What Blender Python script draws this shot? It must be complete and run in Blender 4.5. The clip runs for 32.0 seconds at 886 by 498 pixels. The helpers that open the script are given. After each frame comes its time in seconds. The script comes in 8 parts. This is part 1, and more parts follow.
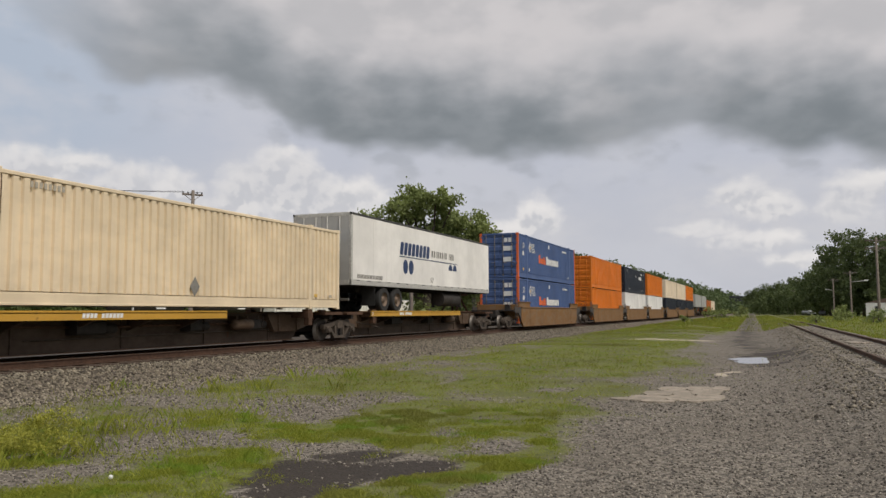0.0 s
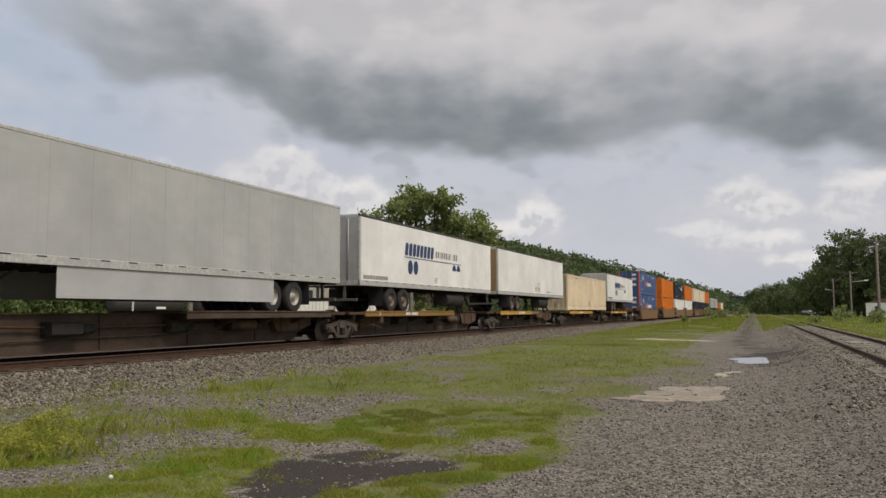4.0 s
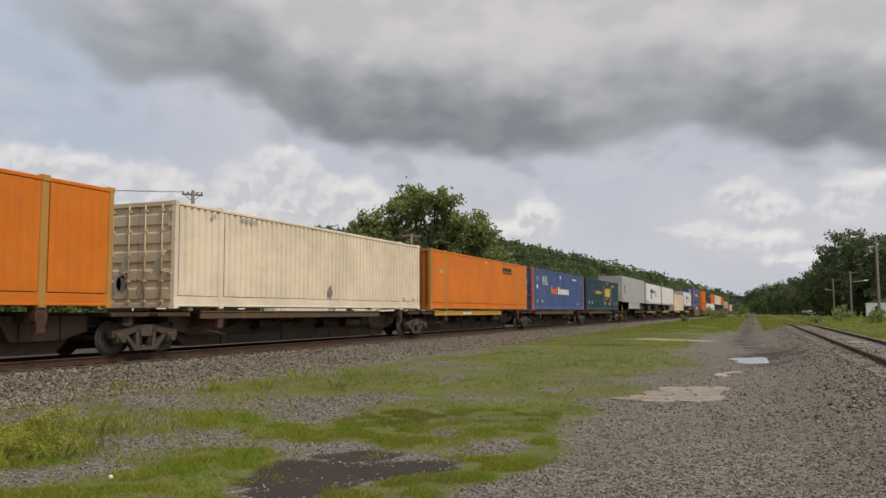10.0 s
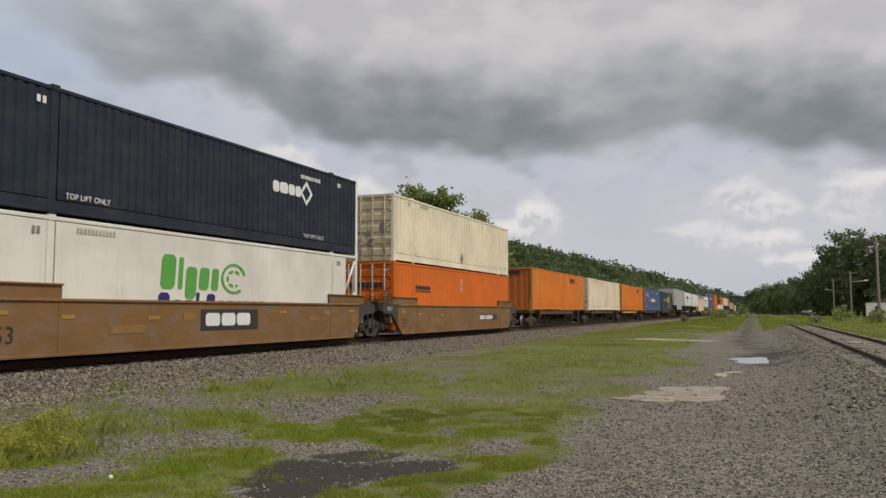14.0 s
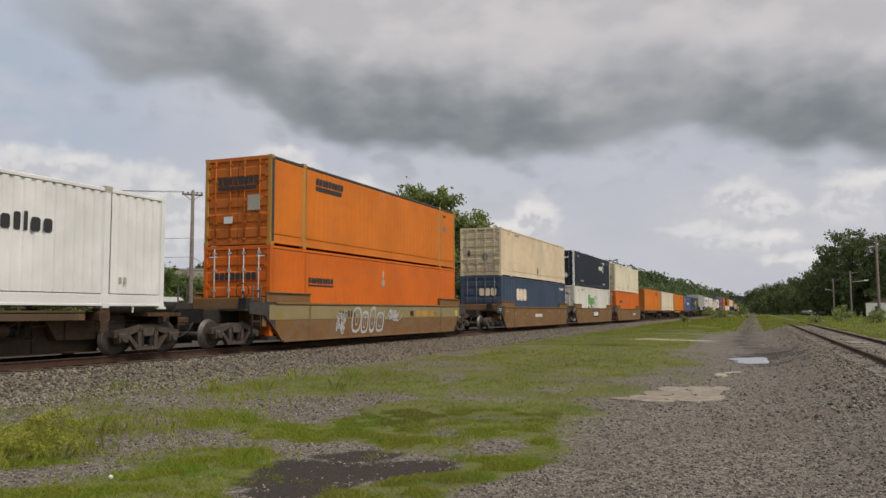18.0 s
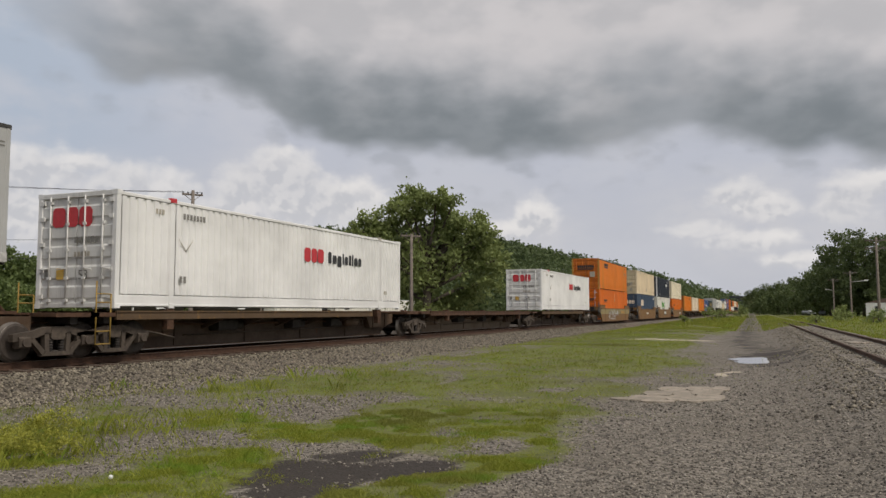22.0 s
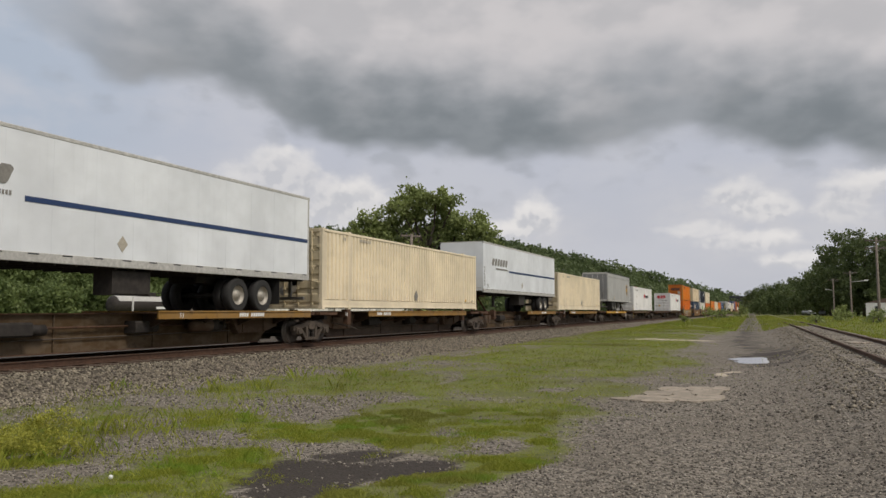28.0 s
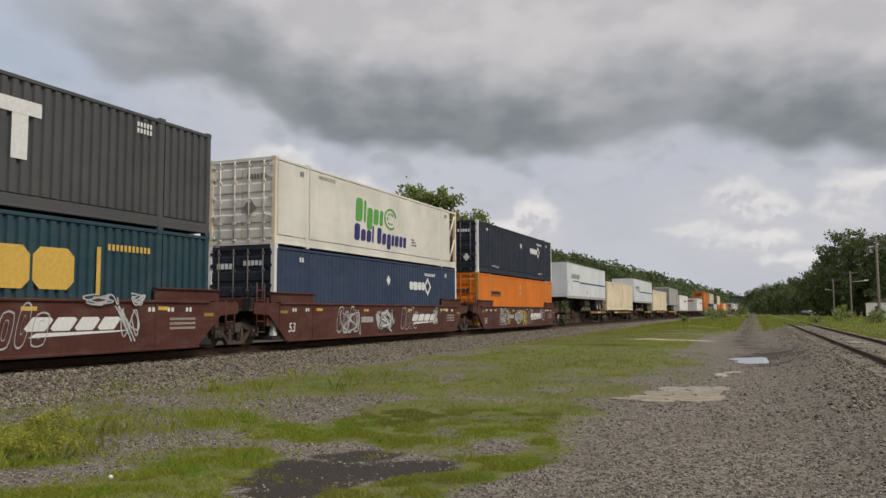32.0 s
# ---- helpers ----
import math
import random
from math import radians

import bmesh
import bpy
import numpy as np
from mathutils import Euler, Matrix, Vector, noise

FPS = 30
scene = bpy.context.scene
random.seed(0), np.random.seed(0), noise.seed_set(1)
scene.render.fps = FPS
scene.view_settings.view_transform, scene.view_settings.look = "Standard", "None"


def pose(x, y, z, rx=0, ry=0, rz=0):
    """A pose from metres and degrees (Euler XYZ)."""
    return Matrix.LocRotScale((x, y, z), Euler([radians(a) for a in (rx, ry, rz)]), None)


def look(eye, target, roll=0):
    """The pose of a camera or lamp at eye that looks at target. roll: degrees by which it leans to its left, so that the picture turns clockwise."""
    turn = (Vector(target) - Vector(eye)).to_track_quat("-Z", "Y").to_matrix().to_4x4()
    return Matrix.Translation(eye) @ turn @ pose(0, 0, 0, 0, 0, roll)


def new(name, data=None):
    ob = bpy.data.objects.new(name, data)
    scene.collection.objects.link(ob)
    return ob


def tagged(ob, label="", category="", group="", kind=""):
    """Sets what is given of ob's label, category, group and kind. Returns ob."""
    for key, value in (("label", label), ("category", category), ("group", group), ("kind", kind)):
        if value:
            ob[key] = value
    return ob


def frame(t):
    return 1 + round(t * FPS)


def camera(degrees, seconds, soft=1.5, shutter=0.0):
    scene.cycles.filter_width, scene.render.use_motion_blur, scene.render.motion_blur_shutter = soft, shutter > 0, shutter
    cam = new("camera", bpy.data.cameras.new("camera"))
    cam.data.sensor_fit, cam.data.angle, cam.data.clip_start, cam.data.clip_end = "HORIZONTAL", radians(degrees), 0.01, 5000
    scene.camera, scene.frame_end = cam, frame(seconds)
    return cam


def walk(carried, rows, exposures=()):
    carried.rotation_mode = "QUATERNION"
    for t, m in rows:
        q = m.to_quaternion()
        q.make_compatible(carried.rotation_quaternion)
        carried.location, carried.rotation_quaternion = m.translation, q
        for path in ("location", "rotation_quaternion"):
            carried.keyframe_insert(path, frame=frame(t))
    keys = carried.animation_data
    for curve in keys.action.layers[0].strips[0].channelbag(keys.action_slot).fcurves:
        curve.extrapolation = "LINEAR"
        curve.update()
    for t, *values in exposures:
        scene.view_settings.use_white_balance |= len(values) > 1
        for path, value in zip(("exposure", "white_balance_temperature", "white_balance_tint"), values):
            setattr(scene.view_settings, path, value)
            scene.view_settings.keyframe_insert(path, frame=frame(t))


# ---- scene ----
EYE = (0.0, 0.0, 1.043)
YAW, TILT, LEAN = 22.0, 4.537, -0.178
SPEED, GAIN = 13.418, 0.0087     # metres a second along +y, and its slow gain
TRACK_X = -15.792        # centre line of the main track; railhead is z = 0
SECONDS = 32.0

cam = camera(58.19, SECONDS, soft=1.5)
way = Vector((-math.sin(radians(YAW)) * math.cos(radians(TILT)), math.cos(radians(YAW)) * math.cos(radians(TILT)), math.sin(radians(TILT))))
stand = look(EYE, Vector(EYE) + way, LEAN)
walk(cam, [(0.0, stand), (SECONDS, stand)], exposures=[(0.0, 0.0), (7.0, 0.03), (13.0, 0.0), (19.0, -0.04), (24.0, -0.04), (32.0, -0.02)])

# ---- light ----
world = bpy.data.worlds.new("overcast_sky")
scene.world = world
world.use_nodes = True
wn = world.node_tree.nodes
sky = wn.new("ShaderNodeTexSky")
sky.sky_type = "NISHITA"
sky.sun_disc = False
sky.sun_elevation, sky.sun_rotation = radians(52), radians(108)
sky.dust_density = 4.0
soft_sky = wn.new("ShaderNodeMixRGB")
soft_sky.inputs[0].default_value = 0.7
soft_sky.inputs[2].default_value = (5.9, 5.95, 6.1, 1)
world.node_tree.links.new(sky.outputs[0], soft_sky.inputs[1])
world.node_tree.links.new(soft_sky.outputs[0], wn["Background"].inputs[0])
wn["Background"].inputs[1].default_value = 0.095

sun = new("sun", bpy.data.lights.new("sun", "SUN"))
sun.data.energy, sun.data.angle, sun.data.color = 2.2, radians(14), (1.0, 0.93, 0.83)
SUN_FROM = Vector((math.sin(radians(108)) * math.cos(radians(52)), math.cos(radians(108)) * math.cos(radians(52)), math.sin(radians(52))))
sun.matrix_world = look(SUN_FROM * 100, (0, 0, 0))
# ---- materials ----
class Nodes:
    """Short hand for building one node material."""

    def __init__(self, name):
        self.mat = bpy.data.materials.new(name)
        self.mat.use_nodes = True
        self.tree = self.mat.node_tree
        self.bsdf = self.tree.nodes["Principled BSDF"]

    def add(self, kind, **values):
        n = self.tree.nodes.new(kind)
        for k, v in values.items():
            setattr(n, k, v)
        return n

    def link(self, a, b):
        self.tree.links.new(a, b)

    def put(self, sock, v):
        if isinstance(v, (int, float)):
            sock.default_value = v
        elif isinstance(v, tuple):
            sock.default_value = v if len(v) == len(sock.default_value) else (*v, 1)
        else:
            self.link(v, sock)

    def math(self, op, a, b=0.0, c=None, clamp=False):
        n = self.add("ShaderNodeMath", operation=op, use_clamp=clamp)
        self.put(n.inputs[0], a)
        self.put(n.inputs[1], b)
        if c is not None:
            self.put(n.inputs[2], c)
        return n.outputs[0]

    def mix(self, fac, a, b, blend="MIX"):
        n = self.add("ShaderNodeMixRGB", blend_type=blend)
        self.put(n.inputs[0], fac)
        self.put(n.inputs[1], a)
        self.put(n.inputs[2], b)
        return n.outputs[0]

    def noise(self, vec, scale, detail=4.0, rough=0.55):
        n = self.add("ShaderNodeTexNoise")
        n.inputs["Scale"].default_value = scale
        n.inputs["Detail"].default_value = detail
        n.inputs["Roughness"].default_value = rough
        if vec is not None:
            self.link(vec, n.inputs["Vector"])
        return n.outputs[0]

    def ramp(self, fac, lo, hi, a=0.0, b=1.0):
        n = self.add("ShaderNodeMapRange", interpolation_type="SMOOTHSTEP")
        self.put(n.inputs[0], fac)
        for i, v in enumerate((lo, hi, a, b)):
            n.inputs[i + 1].default_value = v
        return n.outputs[0]

    def coords(self, what="Object", scale=(1, 1, 1)):
        t = self.add("ShaderNodeTexCoord").outputs[what]
        if scale == (1, 1, 1):
            return t
        m = self.add("ShaderNodeMapping")
        m.inputs["Scale"].default_value = scale
        self.link(t, m.inputs[0])
        return m.outputs[0]

    def world(self):
        return self.add("ShaderNodeNewGeometry").outputs["Position"]

    def random(self):
        return self.add("ShaderNodeObjectInfo").outputs["Random"]

    def island(self):
        return self.add("ShaderNodeNewGeometry").outputs["Random Per Island"]

    def finish(self, color, rough=0.6, metal=0.0, bump=None, strength=0.3, distance=0.02, spec=0.5):
        self.put(self.bsdf.inputs["Base Color"], color)
        self.put(self.bsdf.inputs["Roughness"], rough)
        self.put(self.bsdf.inputs["Metallic"], metal)
        self.bsdf.inputs["Specular IOR Level"].default_value = spec
        if bump is not None:
            b = self.add("ShaderNodeBump")
            b.inputs["Strength"].default_value = strength
            b.inputs["Distance"].default_value = distance
            self.link(bump, b.inputs["Height"])
            self.link(b.outputs[0], self.bsdf.inputs["Normal"])
        return self.mat


def scaled(c, k):
    return tuple(min(1.0, v * k) for v in c)


def paint(name, color, wear=0.25, rust=(0.16, 0.075, 0.035), rough=0.5, streak=0.35, mottle=0.12):
    """Weathered vehicle paint: broad fading, downward dirt streaks, rust spots."""
    n = Nodes(name)
    co = n.coords()
    broad = n.noise(co, 0.55, 3)
    fine = n.noise(co, 9.0, 5, 0.65)
    col = n.mix(n.ramp(broad, 0.3, 0.72), scaled(color, 0.86), scaled(color, 1.07))
    streaks = n.noise(n.coords("Object", (5.0, 5.0, 0.35)), 1.6, 5, 0.62)
    grime = tuple(0.45 * c + 0.55 * g for c, g in zip(color, (0.13, 0.115, 0.095)))
    col = n.mix(n.math("MULTIPLY", n.ramp(streaks, 0.5, 0.82), streak), col, grime)
    spots = n.math("MULTIPLY", n.ramp(n.noise(co, 3.1, 8, 0.72), 0.66 - 0.12 * wear, 0.76 - 0.08 * wear), min(1.0, 2.4 * wear))
    col = n.mix(n.math("MULTIPLY", n.ramp(n.noise(n.coords("Object", (1, 1, 2.2)), 1.3, 6, 0.62), 0.42, 0.66), mottle), col, tuple(0.35 * c + 0.65 * g for c, g in zip(color, (0.20, 0.165, 0.125))))
    col = n.mix(spots, col, rust)
    col = n.mix(n.math("MULTIPLY", fine, 0.12), col, scaled(color, 0.6))
    return n.finish(col, n.ramp(fine, 0.2, 0.8, rough - 0.1, rough + 0.15), 0.0, fine, 0.12, 0.004, 0.22)


def plain(name, color, rough=0.6, metal=0.0, scale=6.0, depth=0.2, bump=0.2):
    n = Nodes(name)
    co = n.coords()
    a, b = n.noise(co, scale, 5, 0.6), n.noise(co, scale * 0.15, 3)
    col = n.mix(n.ramp(a, 0.3, 0.7), scaled(color, 1 - depth), scaled(color, 1 + depth))
    col = n.mix(n.math("MULTIPLY", n.ramp(b, 0.35, 0.7), 0.4), col, scaled(color, 1 - 1.4 * depth))
    return n.finish(col, rough, metal, a, bump, 0.01)


def see_through(n, col, share=0.45):
    """Lets part of the light pass through thin leaves."""
    thin = n.add("ShaderNodeBsdfTranslucent")
    n.link(col, thin.inputs[0])
    both = n.add("ShaderNodeMixShader")
    both.inputs[0].default_value = share
    n.link(n.bsdf.outputs[0], both.inputs[1])
    n.link(thin.outputs[0], both.inputs[2])
    n.link(both.outputs[0], n.tree.nodes["Material Output"].inputs[0])
    return n.mat


def leafy(name, dark, light, scale=0.35):
    n = Nodes(name)
    isl = n.island()
    big = n.noise(n.world(), scale, 3)
    fac = n.math("ADD", n.math("MULTIPLY", isl, 0.55), n.math("MULTIPLY", n.ramp(big, 0.3, 0.7), 0.45))
    col = n.mix(fac, dark, light)
    n.finish(col, 0.55, 0.0, None, spec=0.25)
    return see_through(n, col)


GRIME = plain("sooty_steel", (0.035, 0.029, 0.025), 0.75, 0.2, 7, 0.35)
SILL = paint("dirty_brown_sill", (0.070, 0.047, 0.034), 0.5, (0.10, 0.045, 0.02), 0.7, mottle=0.25)
DUST_SILL = paint("dusty_brown_sill", (0.165, 0.125, 0.09), 0.5, (0.10, 0.045, 0.02), 0.8, mottle=0.4)
END_BROWN = paint("dusty_rust_brown", (0.092, 0.058, 0.037), 0.5, (0.07, 0.04, 0.025), 0.75, 0.5, 0.4)
RUST = plain("rusted_steel", (0.10, 0.052, 0.03), 0.8, 0.3, 8, 0.35, 0.3)
CASTING = plain("cast_steel_truck", (0.088, 0.068, 0.052), 0.75, 0.2, 8, 0.3, 0.3)
WHEEL = plain("rolled_wheel_steel", (0.065, 0.051, 0.041), 0.7, 0.2, 9, 0.3)
TREAD = plain("polished_tread", (0.20, 0.18, 0.16), 0.5, 0.6, 12, 0.15)
RAILHEAD = plain("polished_railhead", (0.20, 0.185, 0.17), 0.45, 0.6, 6, 0.15)
YELLOW = paint("deck_yellow", (0.52, 0.29, 0.045), 0.55, (0.10, 0.06, 0.035), 0.6)
WELL_TAN = paint("weathered_yellow_brown", (0.215, 0.112, 0.042), 0.5, (0.12, 0.068, 0.038), 0.65, 0.6, 0.7)
WELL_RED = paint("oxide_red_brown", (0.088, 0.030, 0.023), 0.2, (0.06, 0.03, 0.025), 0.6, 0.35, 0.25)
WELL_END = plain("sooty_grey_paint", (0.06, 0.052, 0.048), 0.7, 0.1, 6, 0.25)
TYRE = plain("tyre_rubber", (0.022, 0.021, 0.02), 0.85, 0, 20, 0.25, 0.3)
RIM = plain("steel_rim", (0.38, 0.35, 0.30), 0.5, 0.3, 10, 0.2)
RIM_BROWN = plain("rust_stained_rim", (0.17, 0.12, 0.085), 0.65, 0.2, 10, 0.25)
RIM_DARK = plain("dull_rim", (0.16, 0.15, 0.135), 0.5, 0.4, 10, 0.2)
ALU = plain("dull_aluminium_rail", (0.50, 0.49, 0.46), 0.55, 0.2, 10, 0.18)
GLASSY_WHITE = plain("white_marking", (0.74, 0.74, 0.72), 0.55, 0, 12, 0.08)
BLACK = plain("black_marking", (0.03, 0.03, 0.032), 0.55, 0, 12, 0.2)
MARK_YELLOW = plain("yellow_marking", (0.66, 0.42, 0.08), 0.55, 0, 12, 0.1)
MARK_RED = plain("red_marking", (0.52, 0.035, 0.045), 0.55, 0, 12, 0.1)
MARK_BLUE = plain("navy_marking", (0.016, 0.040, 0.12), 0.5, 0, 12, 0.1)
MARK_GREEN = plain("green_marking", (0.10, 0.36, 0.06), 0.5, 0, 12, 0.1)
MARK_PURPLE = plain("indigo_marking", (0.022, 0.020, 0.14), 0.5, 0, 12, 0.1)
MARK_ORANGE = paint("orange_stripe", (0.72, 0.15, 0.05), 0.1)
BEIGE = paint("cream_paint", (0.80, 0.66, 0.465), 0.06, streak=0.2)
CREAM = paint("light_cream_paint", (0.83, 0.72, 0.53), 0.05, streak=0.18)
OLD_WHITE = paint("greyed_white_paint", (0.74, 0.715, 0.645), 0.04, streak=0.25, mottle=0.06)
GREY_DOOR = paint("dull_grey_door", (0.25, 0.25, 0.25), 0.05, streak=0.3)
PALE = paint("pale_cream_paint", (0.83, 0.705, 0.545), 0.08, streak=0.22)
OLD_CREAM = paint("weathered_cream_paint", (0.84, 0.755, 0.58), 0.08, streak=0.3, mottle=0.06)
WHITE = paint("white_paint", (0.83, 0.82, 0.80), 0.02, streak=0.1, mottle=0.03)
TRAILER_WHITE = paint("white_trailer_skin", (0.86, 0.835, 0.80), 0.02, streak=0.14, rough=0.4, mottle=0.05)
TRAILER_BLUEWHITE = paint("cool_white_trailer_skin", (0.77, 0.80, 0.83), 0.01, streak=0.12, rough=0.35, mottle=0.05)
TRAILER_GREY = paint("grey_trailer_skin", (0.45, 0.45, 0.44), 0.03, streak=0.2, rough=0.4)
ORANGE = paint("orange_paint", (0.70, 0.188, 0.016), 0.12, (0.20, 0.08, 0.03), streak=0.3)
ORANGE_DEEP = paint("deep_orange_paint", (0.68, 0.148, 0.012), 0.1, (0.20, 0.08, 0.03), streak=0.3)
OCHRE = paint("ochre_post_paint", (0.50, 0.26, 0.06), 0.2)
ORANGE_WORN = paint("worn_orange_paint", (0.50, 0.15, 0.035), 0.4, (0.09, 0.045, 0.025), streak=0.6)
BLUE = paint("royal_blue_paint", (0.075, 0.125, 0.28), 0.06, streak=0.2)
TEAL = paint("dark_teal_paint", (0.028, 0.066, 0.085), 0.06, streak=0.2)
NAVY_BLUE = paint("blue_navy_paint", (0.035, 0.055, 0.105), 0.05, streak=0.18)
NAVY = paint("navy_paint", (0.020, 0.027, 0.043), 0.05, streak=0.18)
CSX_BLUE = paint("slate_blue_paint", (0.06, 0.09, 0.145), 0.06, streak=0.2)
CHARCOAL = paint("charcoal_paint", (0.085, 0.088, 0.092), 0.05, streak=0.2)
DARK_RAIL = plain("dark_roof_rail", (0.06, 0.058, 0.055), 0.6, 0.2, 8, 0.25)
DOOR_BROWN = paint("rusty_brown_door", (0.34, 0.23, 0.12), 0.5)
STEP_YELLOW = paint("worn_step_yellow", (0.34, 0.22, 0.05), 0.6)
DECK_OCHRE = paint("rusty_ochre_deck_edge", (0.27, 0.15, 0.04), 0.95, (0.085, 0.05, 0.03), 0.7, mottle=0.4)
SILL_OCHRE = paint("rusty_ochre_sill", (0.075, 0.045, 0.020), 0.95, (0.06, 0.04, 0.025), 0.75, 0.6, 0.5)
DECK_WORN = paint("worn_deck_edge", (0.105, 0.068, 0.040), 0.9, (0.27, 0.15, 0.045), 0.7)
DIRTY_CREAM = paint("rust_streaked_cream", (0.62, 0.53, 0.36), 0.55, (0.14, 0.075, 0.035), streak=0.8)
DIRTY_WHITE = paint("dusty_white_doors", (0.74, 0.73, 0.70), 0.25, (0.25, 0.19, 0.14), streak=0.7)
ORANGE_DIRTY = paint("dirty_orange_doors", (0.55, 0.15, 0.02), 0.55, (0.13, 0.06, 0.03), streak=0.7)
BARK = plain("bark", (0.10, 0.08, 0.06), 0.9, 0, 4, 0.35, 0.6)
POLE_WOOD = plain("grey_brown_pole_wood", (0.185, 0.155, 0.13), 0.9, 0, 5, 0.3, 0.4)
LEAF = leafy("broad_leaves", (0.155, 0.195, 0.068), (0.34, 0.39, 0.145))
LEAF_WEED = leafy("weed_leaves", (0.20, 0.225, 0.04), (0.55, 0.53, 0.10), 3.0)
LEAF_DARK = leafy("dark_leaves", (0.072, 0.100, 0.042), (0.175, 0.215, 0.085))
LEAF_BUSH = leafy("bush_leaves", (0.105, 0.150, 0.052), (0.20, 0.25, 0.085))
FOREST = leafy("hill_forest", (0.080, 0.115, 0.052), (0.180, 0.225, 0.095), 0.03)
CONCRETE = plain("grey_concrete", (0.34, 0.315, 0.265), 0.85, 0, 1.2, 0.15, 0.2)
DARK_GLASS = plain("dark_window", (0.03, 0.035, 0.04), 0.25, 0, 3, 0.2)


def sky_material():
    """Glowing cloud backdrop; its u and v are degrees of azimuth and elevation."""
    n = Nodes("cloudy_sky")
    uv = n.coords("UV")
    flat = n.add("ShaderNodeMapping")
    flat.inputs["Scale"].default_value = (1.0, 1.7, 1.0)
    n.link(uv, flat.inputs[0])
    warp = n.add("ShaderNodeTexNoise")
    warp.inputs["Scale"].default_value, warp.inputs["Detail"].default_value, warp.inputs["Roughness"].default_value = 0.2, 6, 0.55
    n.link(flat.outputs[0], warp.inputs["Vector"])
    off = n.add("ShaderNodeVectorMath", operation="SUBTRACT")
    n.link(warp.outputs[1], off.inputs[0])
    off.inputs[1].default_value = (0.5, 0.5, 0.5)

    def warped(amount, lift=0.0):
        w = n.add("ShaderNodeVectorMath", operation="MULTIPLY_ADD")
        n.link(off.outputs[0], w.inputs[0])
        w.inputs[1].default_value = amount
        n.link(uv, w.inputs[2])
        if not lift:
            return w.outputs[0]
        up = n.add("ShaderNodeVectorMath", operation="ADD")
        n.link(w.outputs[0], up.inputs[0])
        up.inputs[1].default_value = (0, lift, 0)
        return up.outputs[0]

    def blob(vec, az, el, ra, re):
        m = n.add("ShaderNodeMapping", vector_type="POINT")
        m.inputs["Scale"].default_value = (1 / ra, 1 / re, 0)
        m.inputs["Location"].default_value = (-az / ra, -el / re, 0)
        n.link(vec, m.inputs[0])
        d = n.add("ShaderNodeVectorMath", operation="LENGTH")
        n.link(m.outputs[0], d.inputs[0])
        return n.ramp(d.outputs[1], 1.4, 0.25)

    def total(vec, rows):
        acc = None
        for row in rows:
            b = blob(vec, *row)
            acc = b if acc is None else n.math("MAXIMUM", acc, b)
        return acc

    slow, quick = warped((5.0, 2.6, 0)), warped((2.2, 1.7, 0))
    el = n.add("ShaderNodeSeparateXYZ")
    n.link(uv, el.inputs[0])
    az_out, el_out = el.outputs[0], el.outputs[1]
    fine = n.noise(flat.outputs[0], 0.36, 6, 0.5)
    puffs = n.noise(flat.outputs[0], 0.6, 6, 0.52)
    broad = n.noise(flat.outputs[0], 0.12, 4, 0.5)

    def billows(dx, dy):
        """Cauliflower lumps, sampled a little to the side for their relief."""
        m = n.add("ShaderNodeVectorMath", operation="ADD")
        n.link(warped((1.6, 1.2, 0)), m.inputs[0])
        m.inputs[1].default_value = (dx, dy, 0)
        v = n.add("ShaderNodeTexVoronoi", feature="SMOOTH_F1")
        v.inputs["Scale"].default_value, v.inputs["Detail"].default_value, v.inputs["Roughness"].default_value = 0.62, 2.5, 0.55
        v.inputs["Smoothness"].default_value = 0.6
        n.link(m.outputs[0], v.inputs["Vector"])
        return n.math("SUBTRACT", 0.55, v.outputs["Distance"])

    base = n.mix(n.ramp(az_out, -52, -34), (0.43, 0.49, 0.585), (0.51, 0.53, 0.60))
    base = n.mix(n.ramp(el_out, 12, 2), base, (0.52, 0.53, 0.58))
    base = n.mix(n.math("MULTIPLY", n.ramp(broad, 0.42, 0.6), 0.6), base, (0.56, 0.57, 0.62))
    # the broad grey deck: its lower edge by azimuth, dark along the edge and paler above
    def by_azimuth(rows, lo, hi):
        """A smooth value from 0 to 1 along the azimuth, from (azimuth, value) rows."""
        c = n.add("ShaderNodeValToRGB")
        n.link(n.math("DIVIDE", n.math("SUBTRACT", az_out, lo), hi - lo), c.inputs[0])
        r = c.color_ramp
        r.interpolation = "EASE"
        while len(r.elements) < len(rows):
            r.elements.new(0.5)
        for e, (az, v) in zip(r.elements, rows):
            e.position, e.color = (az - lo) / (hi - lo), (v, v, v, 1)
        return c.outputs[0]

    edge = by_azimuth([(-75, 1.0), (-54, 0.98), (-48.4, 0.86), (-44.9, 0.765), (-39.4, 0.79), (-35.5, 0.73), (-32, 0.63), (-27.5, 0.585), (-21.3, 0.555), (-17.2, 0.535), (-13.2, 0.54), (-9.2, 0.585), (-5.3, 0.60), (-2.3, 0.565), (3.6, 0.51), (7.4, 0.47), (40, 0.44)], -75, 40)
    weight = by_azimuth([(-75, 0.2), (-50, 0.3), (-43, 0.62), (-34, 0.8), (-29, 1.0), (-15, 1.0), (-10, 0.62), (-5, 0.45), (-1.5, 0.85), (2, 1.0), (40, 1.0)], -75, 40)
    swell, roll = n.noise(flat.outputs[0], 0.15, 3, 0.42), n.noise(flat.outputs[0], 0.34, 4, 0.42)
    lift = n.math("ADD", n.math("MULTIPLY", n.math("SUBTRACT", swell, 0.5), 4.0), n.math("MULTIPLY", n.math("SUBTRACT", roll, 0.5), 1.5))
